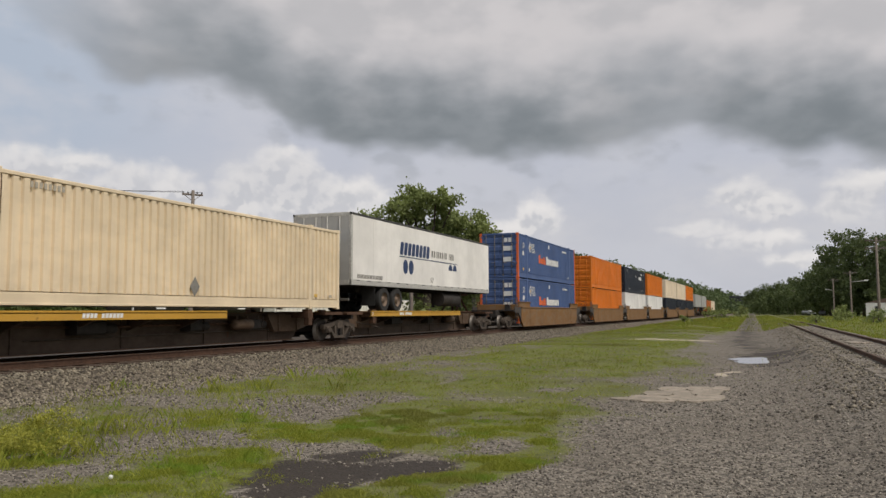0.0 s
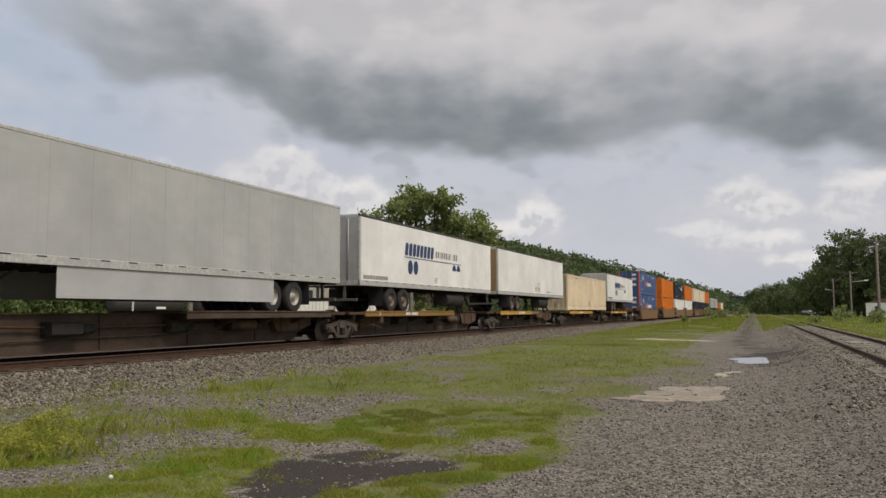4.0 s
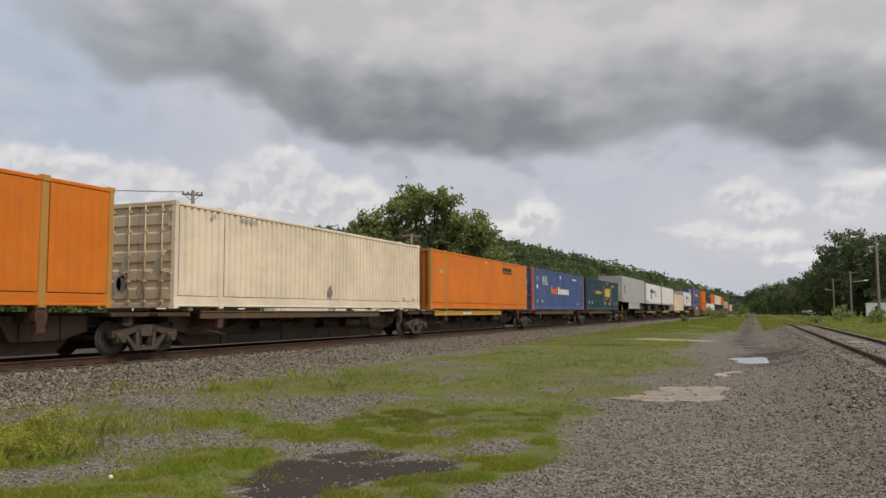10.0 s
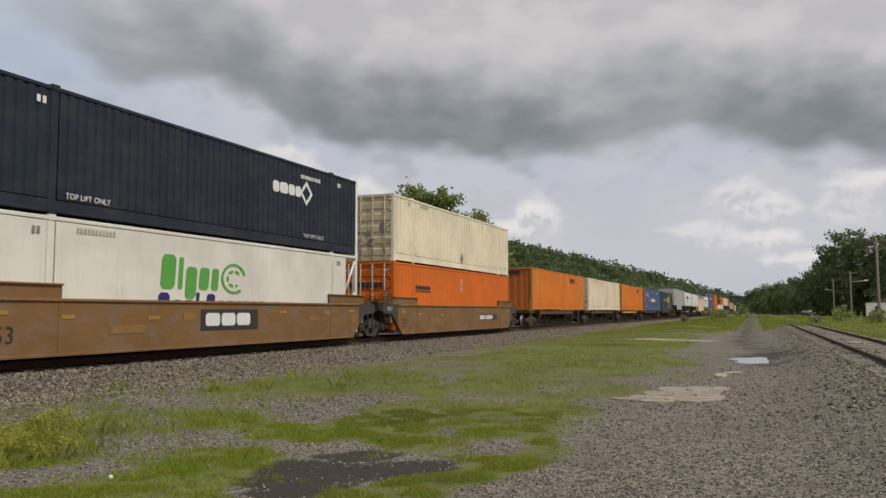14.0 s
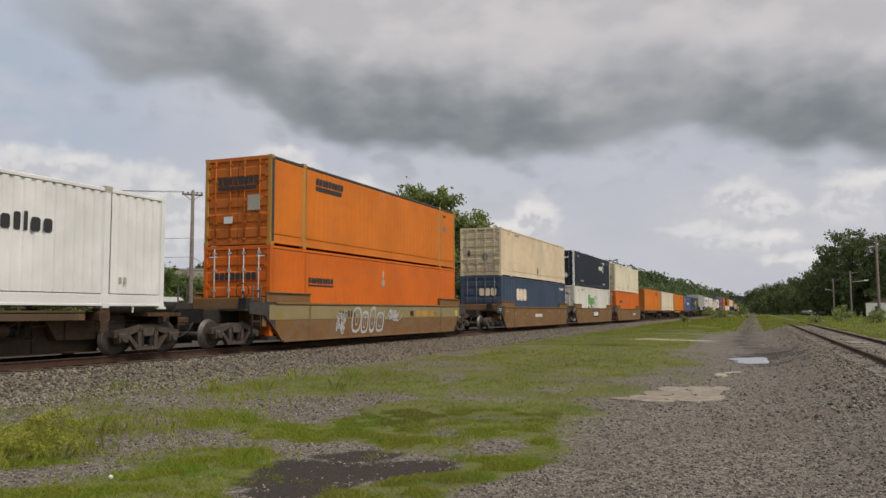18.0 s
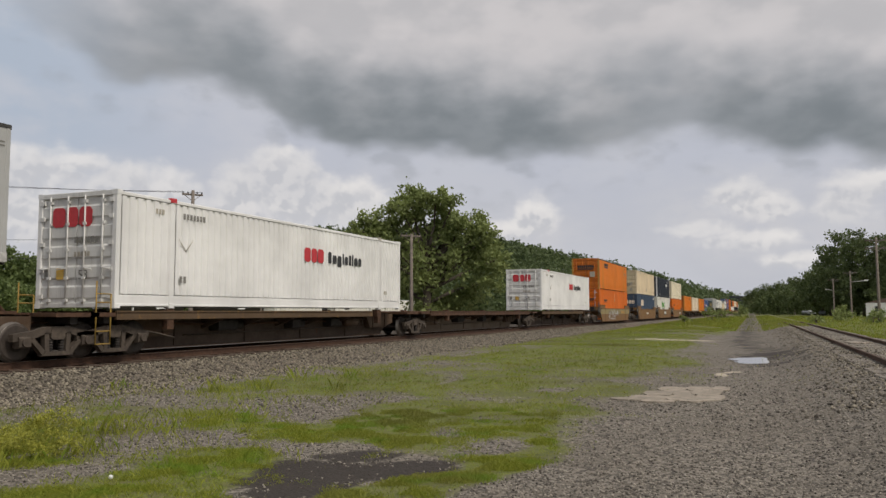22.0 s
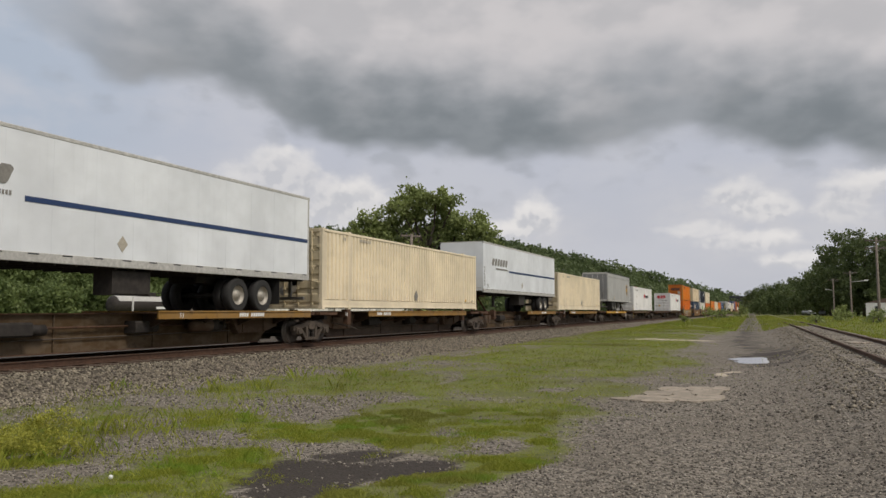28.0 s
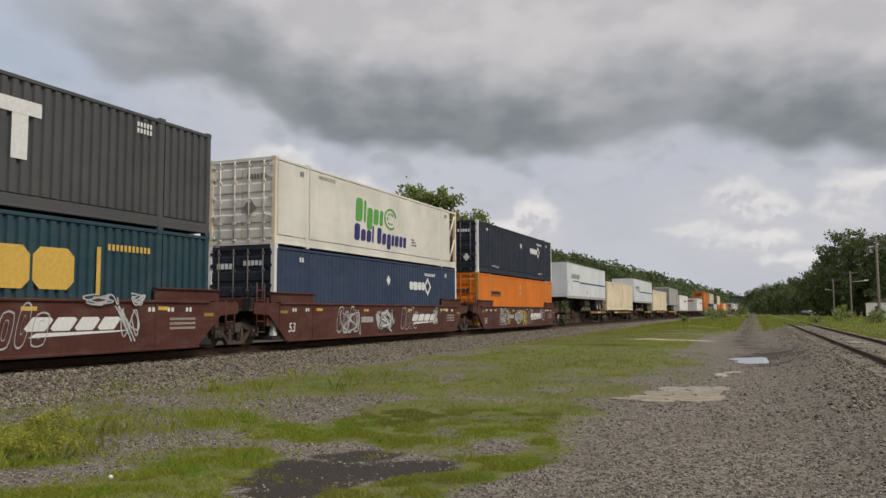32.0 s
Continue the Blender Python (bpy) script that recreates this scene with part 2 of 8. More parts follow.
    above_edge = n.math("ADD", n.math("SUBTRACT", el_out, n.math("MULTIPLY", edge, 20.0)), lift)
    deck = n.math("MULTIPLY", n.ramp(above_edge, -0.7, 1.3), n.ramp(az_out, -53, -41, 0.3, 1.0))
    wisps = n.math("MULTIPLY", n.ramp(above_edge, -4.2, -0.2), n.ramp(roll, 0.48, 0.68, 0.0, 0.35))
    deck = n.math("MAXIMUM", deck, wisps)
    rise = n.math("ADD", above_edge, n.math("MULTIPLY", n.math("SUBTRACT", roll, 0.5), 1.2))
    shade = n.math("MULTIPLY", n.ramp(rise, 7.4, 1.8), weight)
    deck_col = n.mix(n.ramp(rise, 2.0, 9.0), (0.40, 0.415, 0.445), (0.60, 0.575, 0.58))
    deck_col = n.mix(n.math("MULTIPLY", n.ramp(swell, 0.48, 0.66), 0.4), deck_col, (0.66, 0.63, 0.635))
    deck_col = n.mix(n.math("MULTIPLY", n.ramp(broad, 0.55, 0.38), 0.35), deck_col, (0.33, 0.345, 0.37))
    deck_col = n.mix(shade, deck_col, n.mix(n.ramp(roll, 0.3, 0.7), (0.195, 0.217, 0.235), (0.25, 0.27, 0.29)))
    col = n.mix(n.math("MULTIPLY", deck, 0.97), base, deck_col)
    # a thin bright veil round the heaps
    veil = total(slow, [(-46, 6.4, 9, 3.6), (-36, 6.6, 9, 4.0), (-28, 7.0, 6, 3.2), (-15.5, 5.6, 5, 2.2), (-1, 6.0, 7, 3.6), (6, 6.4, 5, 3.4)])
    col = n.mix(n.math("MULTIPLY", veil, n.ramp(puffs, 0.3, 0.65, 0.35, 0.75)), col, (0.60, 0.595, 0.62))
    # sunlit heaps low in the sky: bright crests, greyer bellies
    rows = [(-49.4, 9.0, 3.7, 1.8), (-46.8, 9.9, 2.0, 0.8), (-42.6, 8.0, 4.1, 2.1), (-50.3, 6.3, 3.3, 2.0), (-41.1, 5.9, 3.7, 2.0), (-33.5, 9.9, 2.9, 1.8), (-31.9, 8.0, 3.6, 2.3), (-36.2, 8.2, 2.2, 2.1), (-28.2, 8.2, 2.6, 1.5), (-27.9, 6.6, 3.3, 1.5),
            (-15.0, 6.9, 1.6, 1.4), (-16.9, 6.0, 2.0, 0.9), (-1.3, 8.2, 1.9, 1.1), (-0.3, 7.1, 3.1, 1.2), (-4.0, 5.6, 2.6, 0.6), (-0.7, 4.8, 3.6, 0.8), (2.0, 3.3, 2.2, 0.7), (6.2, 8.4, 2.8, 0.8), (5.1, 6.8, 2.2, 1.2)]
    lumps, lumps_up = billows(0, 0), billows(-0.28, 0.42)

    def heap(vec, lump, lo, hi):
        grain = n.math("MULTIPLY", n.math("SUBTRACT", puffs, 0.5), 0.5)
        return n.ramp(n.math("ADD", n.math("ADD", total(vec, [(az, e, 1.25 * ra, 1.25 * re) for az, e, ra, re in rows]), grain), n.math("MULTIPLY", lump, 0.4)), lo, hi)

    body, above = heap(quick, lumps, 0.10, 0.86), heap(warped((2.2, 1.7, 0), 0.75), lumps_up, 0.16, 0.9)
    relief = n.ramp(n.math("SUBTRACT", lumps, lumps_up), -0.3, 0.3)
    lit = n.mix(n.math("MULTIPLY", above, n.ramp(relief, 0.0, 1.0, 0.80, 0.30)), (0.80, 0.775, 0.76), (0.50, 0.51, 0.55))
    lit = n.mix(n.math("MULTIPLY", n.ramp(swell, 0.60, 0.40), 0.35), lit, (0.55, 0.555, 0.59))
    col = n.mix(n.math("MULTIPLY", body, n.ramp(az_out, -9, -1, 0.92, 0.90)), col, lit)
    out = n.add("ShaderNodeEmission")
    n.link(col, out.inputs[0])
    out.inputs[1].default_value = 1.0
    n.link(out.outputs[0], n.tree.nodes["Material Output"].inputs[0])
    n.mat.cycles.emission_sampling = "NONE"
    return n.mat


def ground_material():
    """Gravel, worn grass, wet dirt, pale slabs and a dirty, painted-shade track bed, mixed by the sheet's own cover
    values.
    """
    n = Nodes("gravel_and_grass")
    pos = n.world()

    def cover(name):
        return n.add("ShaderNodeAttribute", attribute_name=name).outputs["Fac"]

    g1, g2, g3 = n.noise(pos, 22, 6, 0.7), n.noise(pos, 4.0, 5, 0.6), n.noise(pos, 0.6, 4)
    cells = n.add("ShaderNodeTexVoronoi")
    cells.inputs["Scale"].default_value = 26
    n.link(pos, cells.inputs["Vector"])
    gravel = n.mix(n.ramp(cells.outputs["Color"], 0.1, 0.9), (0.060, 0.052, 0.043), (0.285, 0.252, 0.208))
    gravel = n.mix(n.math("MULTIPLY", n.ramp(g3, 0.35, 0.65), 0.4), gravel, (0.138, 0.118, 0.093))
    gravel = n.mix(n.math("MULTIPLY", n.ramp(g1, 0.5, 0.75), 0.6), gravel, (0.055, 0.048, 0.042))
    ballast = n.mix(n.ramp(cells.outputs["Color"], 0.1, 0.9), (0.056, 0.047, 0.037), (0.240, 0.205, 0.160))
    ballast = n.mix(n.math("MULTIPLY", n.ramp(g1, 0.45, 0.7), 0.7), ballast, (0.045, 0.036, 0.03))
    # oily dirt, and the train's shade painted into the ballast colour
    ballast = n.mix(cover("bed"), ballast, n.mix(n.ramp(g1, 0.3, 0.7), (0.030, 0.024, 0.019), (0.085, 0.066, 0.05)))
    col = n.mix(cover("ballast"), gravel, ballast)
    grass = n.mix(n.ramp(g1, 0.32, 0.68), (0.072, 0.088, 0.016), (0.185, 0.215, 0.036))
    grass = n.mix(n.math("MULTIPLY", n.ramp(g2, 0.42, 0.62), 0.6), grass, (0.150, 0.138, 0.062))
    grass = n.mix(n.math("MULTIPLY", n.ramp(g3, 0.45, 0.62), 0.45), grass, (0.085, 0.080, 0.036))
    grass = n.mix(n.math("MULTIPLY", n.ramp(n.noise(pos, 9, 5, 0.7), 0.52, 0.66), 0.55), grass, (0.105, 0.098, 0.062))
    edge = n.math("ADD", cover("grass"), n.math("MULTIPLY", n.math("SUBTRACT", g2, 0.5), 0.9))
    col = n.mix(n.ramp(edge, 0.22, 0.72), col, grass)
    mud = n.math("ADD", cover("mud"), n.math("MULTIPLY", n.math("SUBTRACT", g2, 0.5), 0.8))
    mud = n.ramp(mud, 0.35, 0.6)
    col = n.mix(mud, col, n.mix(n.ramp(g1, 0.3, 0.7), (0.027, 0.021, 0.017), (0.050, 0.040, 0.032)))
    slab = n.ramp(n.math("ADD", cover("slab"), n.math("MULTIPLY", n.math("SUBTRACT", g2, 0.5), 0.9)), 0.45, 0.6)
    col = n.mix(slab, col, n.mix(n.ramp(g1, 0.3, 0.7), (0.36, 0.31, 0.24), (0.50, 0.43, 0.34)))
    bump = n.math("ADD", n.math("MULTIPLY", cells.outputs["Distance"], -0.8), n.math("MULTIPLY", g1, 0.8))
    rough = n.mix(mud, (0.92, 0.92, 0.92), (0.78, 0.78, 0.78))
    return n.finish(col, rough, 0.0, bump, 0.55, 0.03, 0.3)


SKY, GROUND = sky_material(), ground_material()
# ---- building tools ----
class Shape:
    """Collects faces for one mesh."""

    def __init__(self):
        self.v, self.f, self.s = [], [], []

    def face(self, *pts, smooth=False):
        i = len(self.v)
        self.v += [tuple(p) for p in pts]
        self.f.append(tuple(range(i, i + len(pts))))
        self.s.append(smooth)

    def prism(self, outline, a, b, axis="y", smooth=False, caps=True):
        """Extrudes a closed outline of pairs from a to b along an axis (pairs are the other two axes in order)."""
        def at(p, t):
            return {"x": (t, p[0], p[1]), "y": (p[0], t, p[1]), "z": (p[0], p[1], t)}[axis]
        i, n = len(self.v), len(outline)
        self.v += [at(p, a) for p in outline] + [at(p, b) for p in outline]
        for k in range(n):
            m = (k + 1) % n
            quad = (i + k, i + m, i + n + m, i + n + k)
            self.f.append(quad if axis != "y" else quad[::-1])
            self.s.append(smooth)
        if caps:
            one, two = tuple(range(i, i + n)), tuple(range(i + n, i + 2 * n))
            self.f += [one[::-1], two] if axis != "y" else [one, two[::-1]]
            self.s += [False, False]
        return self

    def box(self, x0, x1, y0, y1, z0, z1, c=0.0):
        """A box, its long edges chamfered by c."""
        if c <= 0:
            return self.prism([(x0, z0), (x1, z0), (x1, z1), (x0, z1)], y0, y1)
        sizes = {"x": x1 - x0, "y": y1 - y0, "z": z1 - z0}
        axis = max(sizes, key=sizes.get)
        (p0, p1, q0, q1, a, b) = {"x": (y0, y1, z0, z1, x0, x1), "y": (x0, x1, z0, z1, y0, y1), "z": (x0, x1, y0, y1, z0, z1)}[axis]
        ring = [(p0 + c, q0), (p1 - c, q0), (p1, q0 + c), (p1, q1 - c), (p1 - c, q1), (p0 + c, q1), (p0, q1 - c), (p0, q0 + c)]
        return self.prism(ring, a, b, axis)

    def cyl(self, axis, a, b, cu, cv, r, n=16, r2=None):
        r2 = r if r2 is None else r2
        i = len(self.v)
        for t, rad in ((a, r), (b, r2)):
            for k in range(n):
                u, w = cu + rad * math.cos(2 * math.pi * k / n), cv + rad * math.sin(2 * math.pi * k / n)
                self.v.append({"x": (t, u, w), "y": (u, t, w), "z": (u, w, t)}[axis])
        for k in range(n):
            m = (k + 1) % n
            quad = (i + k, i + m, i + n + m, i + n + k)
            self.f.append(quad if axis != "y" else quad[::-1])
            self.s.append(True)
        one, two = tuple(range(i, i + n)), tuple(range(i + n, i + 2 * n))
        self.f += [one[::-1], two] if axis != "y" else [one, two[::-1]]
        self.s += [False, False]
        return self

    def lathe(self, axis, rings, cu=0.0, cv=0.0, n=24):
        """Turned shape from (station, radius) rows."""
        for (a, r), (b, r2) in zip(rings, rings[1:]):
            i = len(self.v)
            for t, rad in ((a, r), (b, r2)):
                for k in range(n):
                    u, w = cu + rad * math.cos(2 * math.pi * k / n), cv + rad * math.sin(2 * math.pi * k / n)
                    self.v.append({"x": (t, u, w), "y": (u, t, w), "z": (u, w, t)}[axis])
            for k in range(n):
                m = (k + 1) % n
                self.f.append((i + k, i + m, i + n + m, i + n + k))
                self.s.append(abs(a - b) > 1e-6)
        return self

    def rod(self, p, q, r, n=6):
        """A straight bar between two points."""
        p, q = Vector(p), Vector(q)
        d = (q - p).normalized()
        u = d.orthogonal().normalized()
        w = d.cross(u)
        i = len(self.v)
        for e in (p, q):
            self.v += [tuple(e + r * (math.cos(2 * math.pi * k / n) * u + math.sin(2 * math.pi * k / n) * w)) for k in range(n)]
        for k in range(n):
            m = (k + 1) % n
            self.f.append((i + k, i + m, i + n + m, i + n + k))
            self.s.append(True)
        self.f += [tuple(range(i, i + n))[::-1], tuple(range(i + n, i + 2 * n))]
        self.s += [False, False]
        return self

    def mesh(self, name):
        me = bpy.data.meshes.new(name)
        spots, order = {}, []
        for p in self.v:
            key = (round(p[0], 5), round(p[1], 5), round(p[2], 5))
            order.append(spots.setdefault(key, len(spots)))
        faces, keep = [], []
        for f, s in zip(self.f, self.s):
            g = []
            for i in f:
                if order[i] not in g:
                    g.append(order[i])
            if len(g) > 2:
                faces.append(g)
                keep.append(s)
        me.from_pydata(list(spots), [], faces)
        me.polygons.foreach_set("use_smooth", keep)
        me.update()
        return me


def thing(name, label, category, group="", at=None, kind=""):
    ob = new(name)
    ob.empty_display_size = 0.2
    if at is not None:
        ob.matrix_world = at
    return tagged(ob, label, category, group, kind)


def part(name, shape, material, parent, label="", at=None):
    """One mesh object under a thing or under a part."""
    me = shape if isinstance(shape, bpy.types.Mesh) else shape.mesh(name)
    if not me.materials:
        me.materials.append(material)
    ob = new(name, me)
    ob.parent = parent
    if at is not None:
        ob.matrix_basis = at
    return tagged(ob, label)


def single(name, shape, material, label, category, at=None, kind="", group=""):
    me = shape if isinstance(shape, bpy.types.Mesh) else shape.mesh(name)
    me.materials.append(material)
    ob = new(name, me)
    if at is not None:
        ob.matrix_world = at
    return tagged(ob, label, category, group, kind)


def array_mesh(name, verts, faces):
    """A mesh from number arrays; all faces have the same count of corners."""
    me = bpy.data.meshes.new(name)
    verts, faces = np.asarray(verts, np.float32), np.asarray(faces, np.int32)
    k = faces.shape[1]
    me.vertices.add(len(verts))
    me.vertices.foreach_set("co", verts.ravel())
    me.loops.add(faces.size)
    me.loops.foreach_set("vertex_index", faces.ravel())
    me.polygons.add(len(faces))
    me.polygons.foreach_set("loop_start", np.arange(0, faces.size, k, dtype=np.int32))
    me.update(calc_edges=True)
    me.validate()
    return me


FACING = Matrix(((0, 0, 1, 0), (1, 0, 0, 0), (0, 1, 0, 0), (0, 0, 0, 1)))     # text plane turned to the +x side
REARWARD = Matrix(((1, 0, 0, 0), (0, 0, -1, 0), (0, 1, 0, 0), (0, 0, 0, 1)))  # text plane turned to the -y end
made_words = {}


def words(name, text, size, material, parent, at, label="", shear=0.0):
    """Lettering as a thin mesh, with the built-in font."""
    key = (text, size, material.name, shear)
    if key not in made_words:
        cu = bpy.data.curves.new("lettering", "FONT")
        cu.body, cu.size, cu.extrude, cu.shear = text, size, 0.002, shear
        cu.resolution_u = 3
        ob = new("lettering", cu)
        me = bpy.data.meshes.new_from_object(ob.evaluated_get(bpy.context.evaluated_depsgraph_get()))
        bpy.data.objects.remove(ob)
        me.materials.clear()
        me.materials.append(material)
        made_words[key] = me
    return part(name, made_words[key], material, parent, label, at)


def plate(parent, name, outline, material, x, label="", end=False, t=0.004):
    """A thin flat marking on the +x side (pairs are y, z), or on the -y end (pairs are x, z)."""
    s = Shape()
    if end:
        s.prism(outline, -x, -x - t, "y")
    else:
        s.prism(outline, x - t, x + t, "x")
    return part(name, s, material, parent, label)


def rect(y0, y1, z0, z1, lean=0.0):
    return [(y0, z0), (y1, z0), (y1 + lean, z1), (y0 + lean, z1)]


def disc(cy, cz, ry, rz, n=20):
    return [(cy + ry * math.cos(2 * math.pi * k / n), cz + rz * math.sin(2 * math.pi * k / n)) for k in range(n)]


def bars(parent, name, y, z, h, widths, material, x, gap=0.25, lean=0.0, end=False, label="", spans=()):
    """A row of plain blocks in the place of a mark that is not lettered: one mesh."""
    t, whole = 0.004, Shape()
    single_blocks = name in ("emblem_blocks", "door_blocks") and h > 0.15
    for k, w in enumerate(widths):
        s = Shape() if single_blocks else whole
        if w > 0:
            wide = w * h
            lo, hi = spans[k] if spans else (0.0, 1.0)
            c = 0.2 * min(wide, h * (hi - lo)) if single_blocks else 0.0
            za, zb = z + lo * h, z + hi * h
            cells = [rect(y, y + wide, za, zb, lean * h)]
            if c:
                cells = [[(y + c, za), (y + wide - c, za), (y + wide, za + c), (y + wide + lean * h, zb - c), (y + wide + lean * h - c, zb), (y + lean * h + c, zb), (y + lean * h, zb - c), (y, za + c)]]
            for c in cells:
                if end:
                    s.prism(c, -x, -x - t, "y")
                else:
                    s.prism(c, x - t, x + t, "x")
            if single_blocks:
                part("emblem_block", s, material, parent, label)
        y += abs(w) * h + gap * h
    if not single_blocks:
        return part(name, whole, material, parent, label)
# ---- backdrop, ground, tracks ----
def lattice(seed):
    return np.random.RandomState(seed).rand(256, 256)


def soft_noise(x, y, scale, seed, octaves=3):
    """Smooth random values from 0 to 1 over the plan."""
    out, amp, tot = 0.0, 1.0, 0.0
    for o in range(octaves):
        g = lattice(seed + o)
        u, v = np.asarray(x) * scale * 2**o + 37.3, np.asarray(y) * scale * 2**o + 11.7
        i, j = np.floor(u).astype(int), np.floor(v).astype(int)
        a, b = u - i, v - j
        a, b = a * a * (3 - 2 * a), b * b * (3 - 2 * b)
        i0, j0, i1, j1 = i % 256, j % 256, (i + 1) % 256, (j + 1) % 256
        out = out + amp * ((g[i0, j0] * (1 - a) + g[i1, j0] * a) * (1 - b) + (g[i0, j1] * (1 - a) + g[i1, j1] * a) * b)
        tot += amp
        amp *= 0.5
    return out / tot


def step(v, lo, hi):
    q = np.clip((v - lo) / (hi - lo), 0, 1)
    return q * q * (3 - 2 * q)


def spot(x, y, cx, cy, rx, ry, turn=0.0):
    c, s = math.cos(radians(turn)), math.sin(radians(turn))
    u, v = (x - cx) * c + (y - cy) * s, -(x - cx) * s + (y - cy) * c
    return np.exp(-((u / rx) ** 2 + (v / ry) ** 2))


def track2_x(y):
    return 3.32 - 0.0108 * np.asarray(y)


def height(x, y):
    """Lie of the land: the ballast bank, the gravel lane, the low bank of the siding, the gentle hollows."""
    x, y = np.asarray(x, float), np.asarray(y, float)
    d = np.abs(x - TRACK_X)
    z = -0.52 + 0.30 * step(-d, -3.3, -1.75)
    d2 = np.abs(x - track2_x(y))
    z = z + 0.40 * step(-d2, -3.4, -1.0) * step(x, -2.5, 1.5)
    z = z + np.where(x > 4, 0.25 * step(x, 3.5, 8), 0.0)
    z = z + 0.05 * (soft_noise(x, y, 0.35, 5) - 0.5) * step(d, 1.8, 4) - 0.05 * spot(x, y, -3.6, 7.1, 1.0, 1.3) - 0.04 * spot(x, y, -0.2, 27, 1.4, 3)
    z = z + 0.18 * step(y, 30, 60) * step(-x, 2, 6) * step(x, -13, -9)
    return z


# worn places on the yard: x, y, half width, half depth, turn, strength
TUFTS = [(-8.41, 15.95, 1.89, 3.0, 28, 0.8), (-9.95, 13.7, 0.92, 2.04, 36, 0.5), (-6.44, 27.07, 3.88, 10.09, 13, 0.62), (-7.05, 46.18, 3.53, 17.36, 9, 0.5), (-4.3, 12.0, 2.0, 2.4, 20, 0.32), (-5.6, 16.67, 1.36, 1.97, 19, 0.6), (-4.84, 12.12, 1.19, 1.15, 22, 0.75), (-5.36, 9.84, 1.01, 0.67, 29, 0.65),
         (-4.2, 9.01, 0.42, 0.49, 25, 0.6), (-5.47, 8.92, 0.29, 0.48, 32, 0.5), (-3.08, 15.73, 0.94, 1.26, 11, 0.6), (-3.31, 12.69, 0.64, 1.39, 15, 0.6), (-3.23, 10.3, 0.64, 0.84, 17, 0.65), (-6.87, 10.02, 0.42, 0.78, 34, 0.4), (-2.9, 25.64, 0.88, 2.34, 6, 0.35)]
STRIPS = [(-2.5, 9.07, 0.42, 0.6, 15, 1.2), (-2.66, 8.06, 0.38, 0.5, 18, 1.35), (-2.92, 7.18, 0.42, 0.45, 22, 1.5), (-3.14, 6.42, 0.42, 0.40, 26, 1.6), (-5.35, 6.46, 0.89, 0.84, 40, 1.0), (-5.39, 5.48, 0.59, 0.44, 44, 1.15), (-5.14, 7.2, 0.36, 0.61, 36, 0.8), (-8.13, 7.11, 0.61, 1.52, 49, 0.5),
          (-7.96, 7.98, 0.65, 1.05, 45, 0.3), (-7.17, 6.34, 0.6, 0.33, 49, 0.6), (-7.38, 9.51, 0.41, 0.88, 38, 0.4), (-9.52, 10.12, 1.36, 0.98, 43, 0.25), (-10.38, 9.05, 0.69, 1.22, 49, 0.25), (-4.24, 6.66, 0.22, 0.27, 32, 0.35), (-6.01, 5.15, 0.34, 0.3, 49, 0.4)]
BARE = [(-7.07, 11.79, 1.0, 1.27, 31, 1.1), (-6.84, 8.25, 0.82, 0.54, 40, 1.0), (-4.67, 8.17, 0.65, 0.35, 30, 1.0), (-6.3, 6.22, 0.4, 0.19, 45, 0.9), (-6.58, 5.7, 0.38, 0.21, 49, 0.8), (-6.53, 16.79, 0.18, 2.69, 21, 0.7), (-6.07, 13.51, 0.83, 0.59, 24, 0.6), (-3.83, 11.66, 0.51, 0.54, 18, 0.7),
        (-3.93, 9.72, 0.29, 0.49, 22, 0.6), (-2.9, 9.02, 0.36, 0.32, 18, 0.8), (-4.0, 7.12, 0.72, 0.6, 29, 1.2), (-4.0, 6.04, 0.40, 0.27, 33, 1.0), (-3.55, 7.85, 0.5, 0.4, 26, 0.9), (-3.88, 21.44, 1.05, 1.48, 10, 0.35), (-4.83, 19.1, 0.82, 1.4, 14, 0.4), (-3.91, 15.67, 0.56, 0.82, 14, 0.5)]
DIRT = [(-4.21, 7.03, 0.56, 0.65, 31, 1.3), (-3.6, 7.45, 0.58, 0.52, 26, 1.3), (-3.98, 6.08, 0.42, 0.27, 33, 1.2), (-3.4, 7.85, 0.42, 0.4, 23, 1.1), (-3.88, 11.29, 0.38, 0.51, 19, 0.5), (-4.21, 7.99, 0.56, 0.29, 28, 0.9), (-4.1, 6.5, 0.5, 0.5, 31, 1.3), (-4.76, 18.58, 0.67, 1.16, 14, 0.4), (-5.89, 13.47, 0.62, 0.58, 24, 0.4)]


def lane_x(y):
    """Middle of the worn track that the lane leaves among the weeds."""
    return -0.25 - 0.0145 * np.asarray(y)


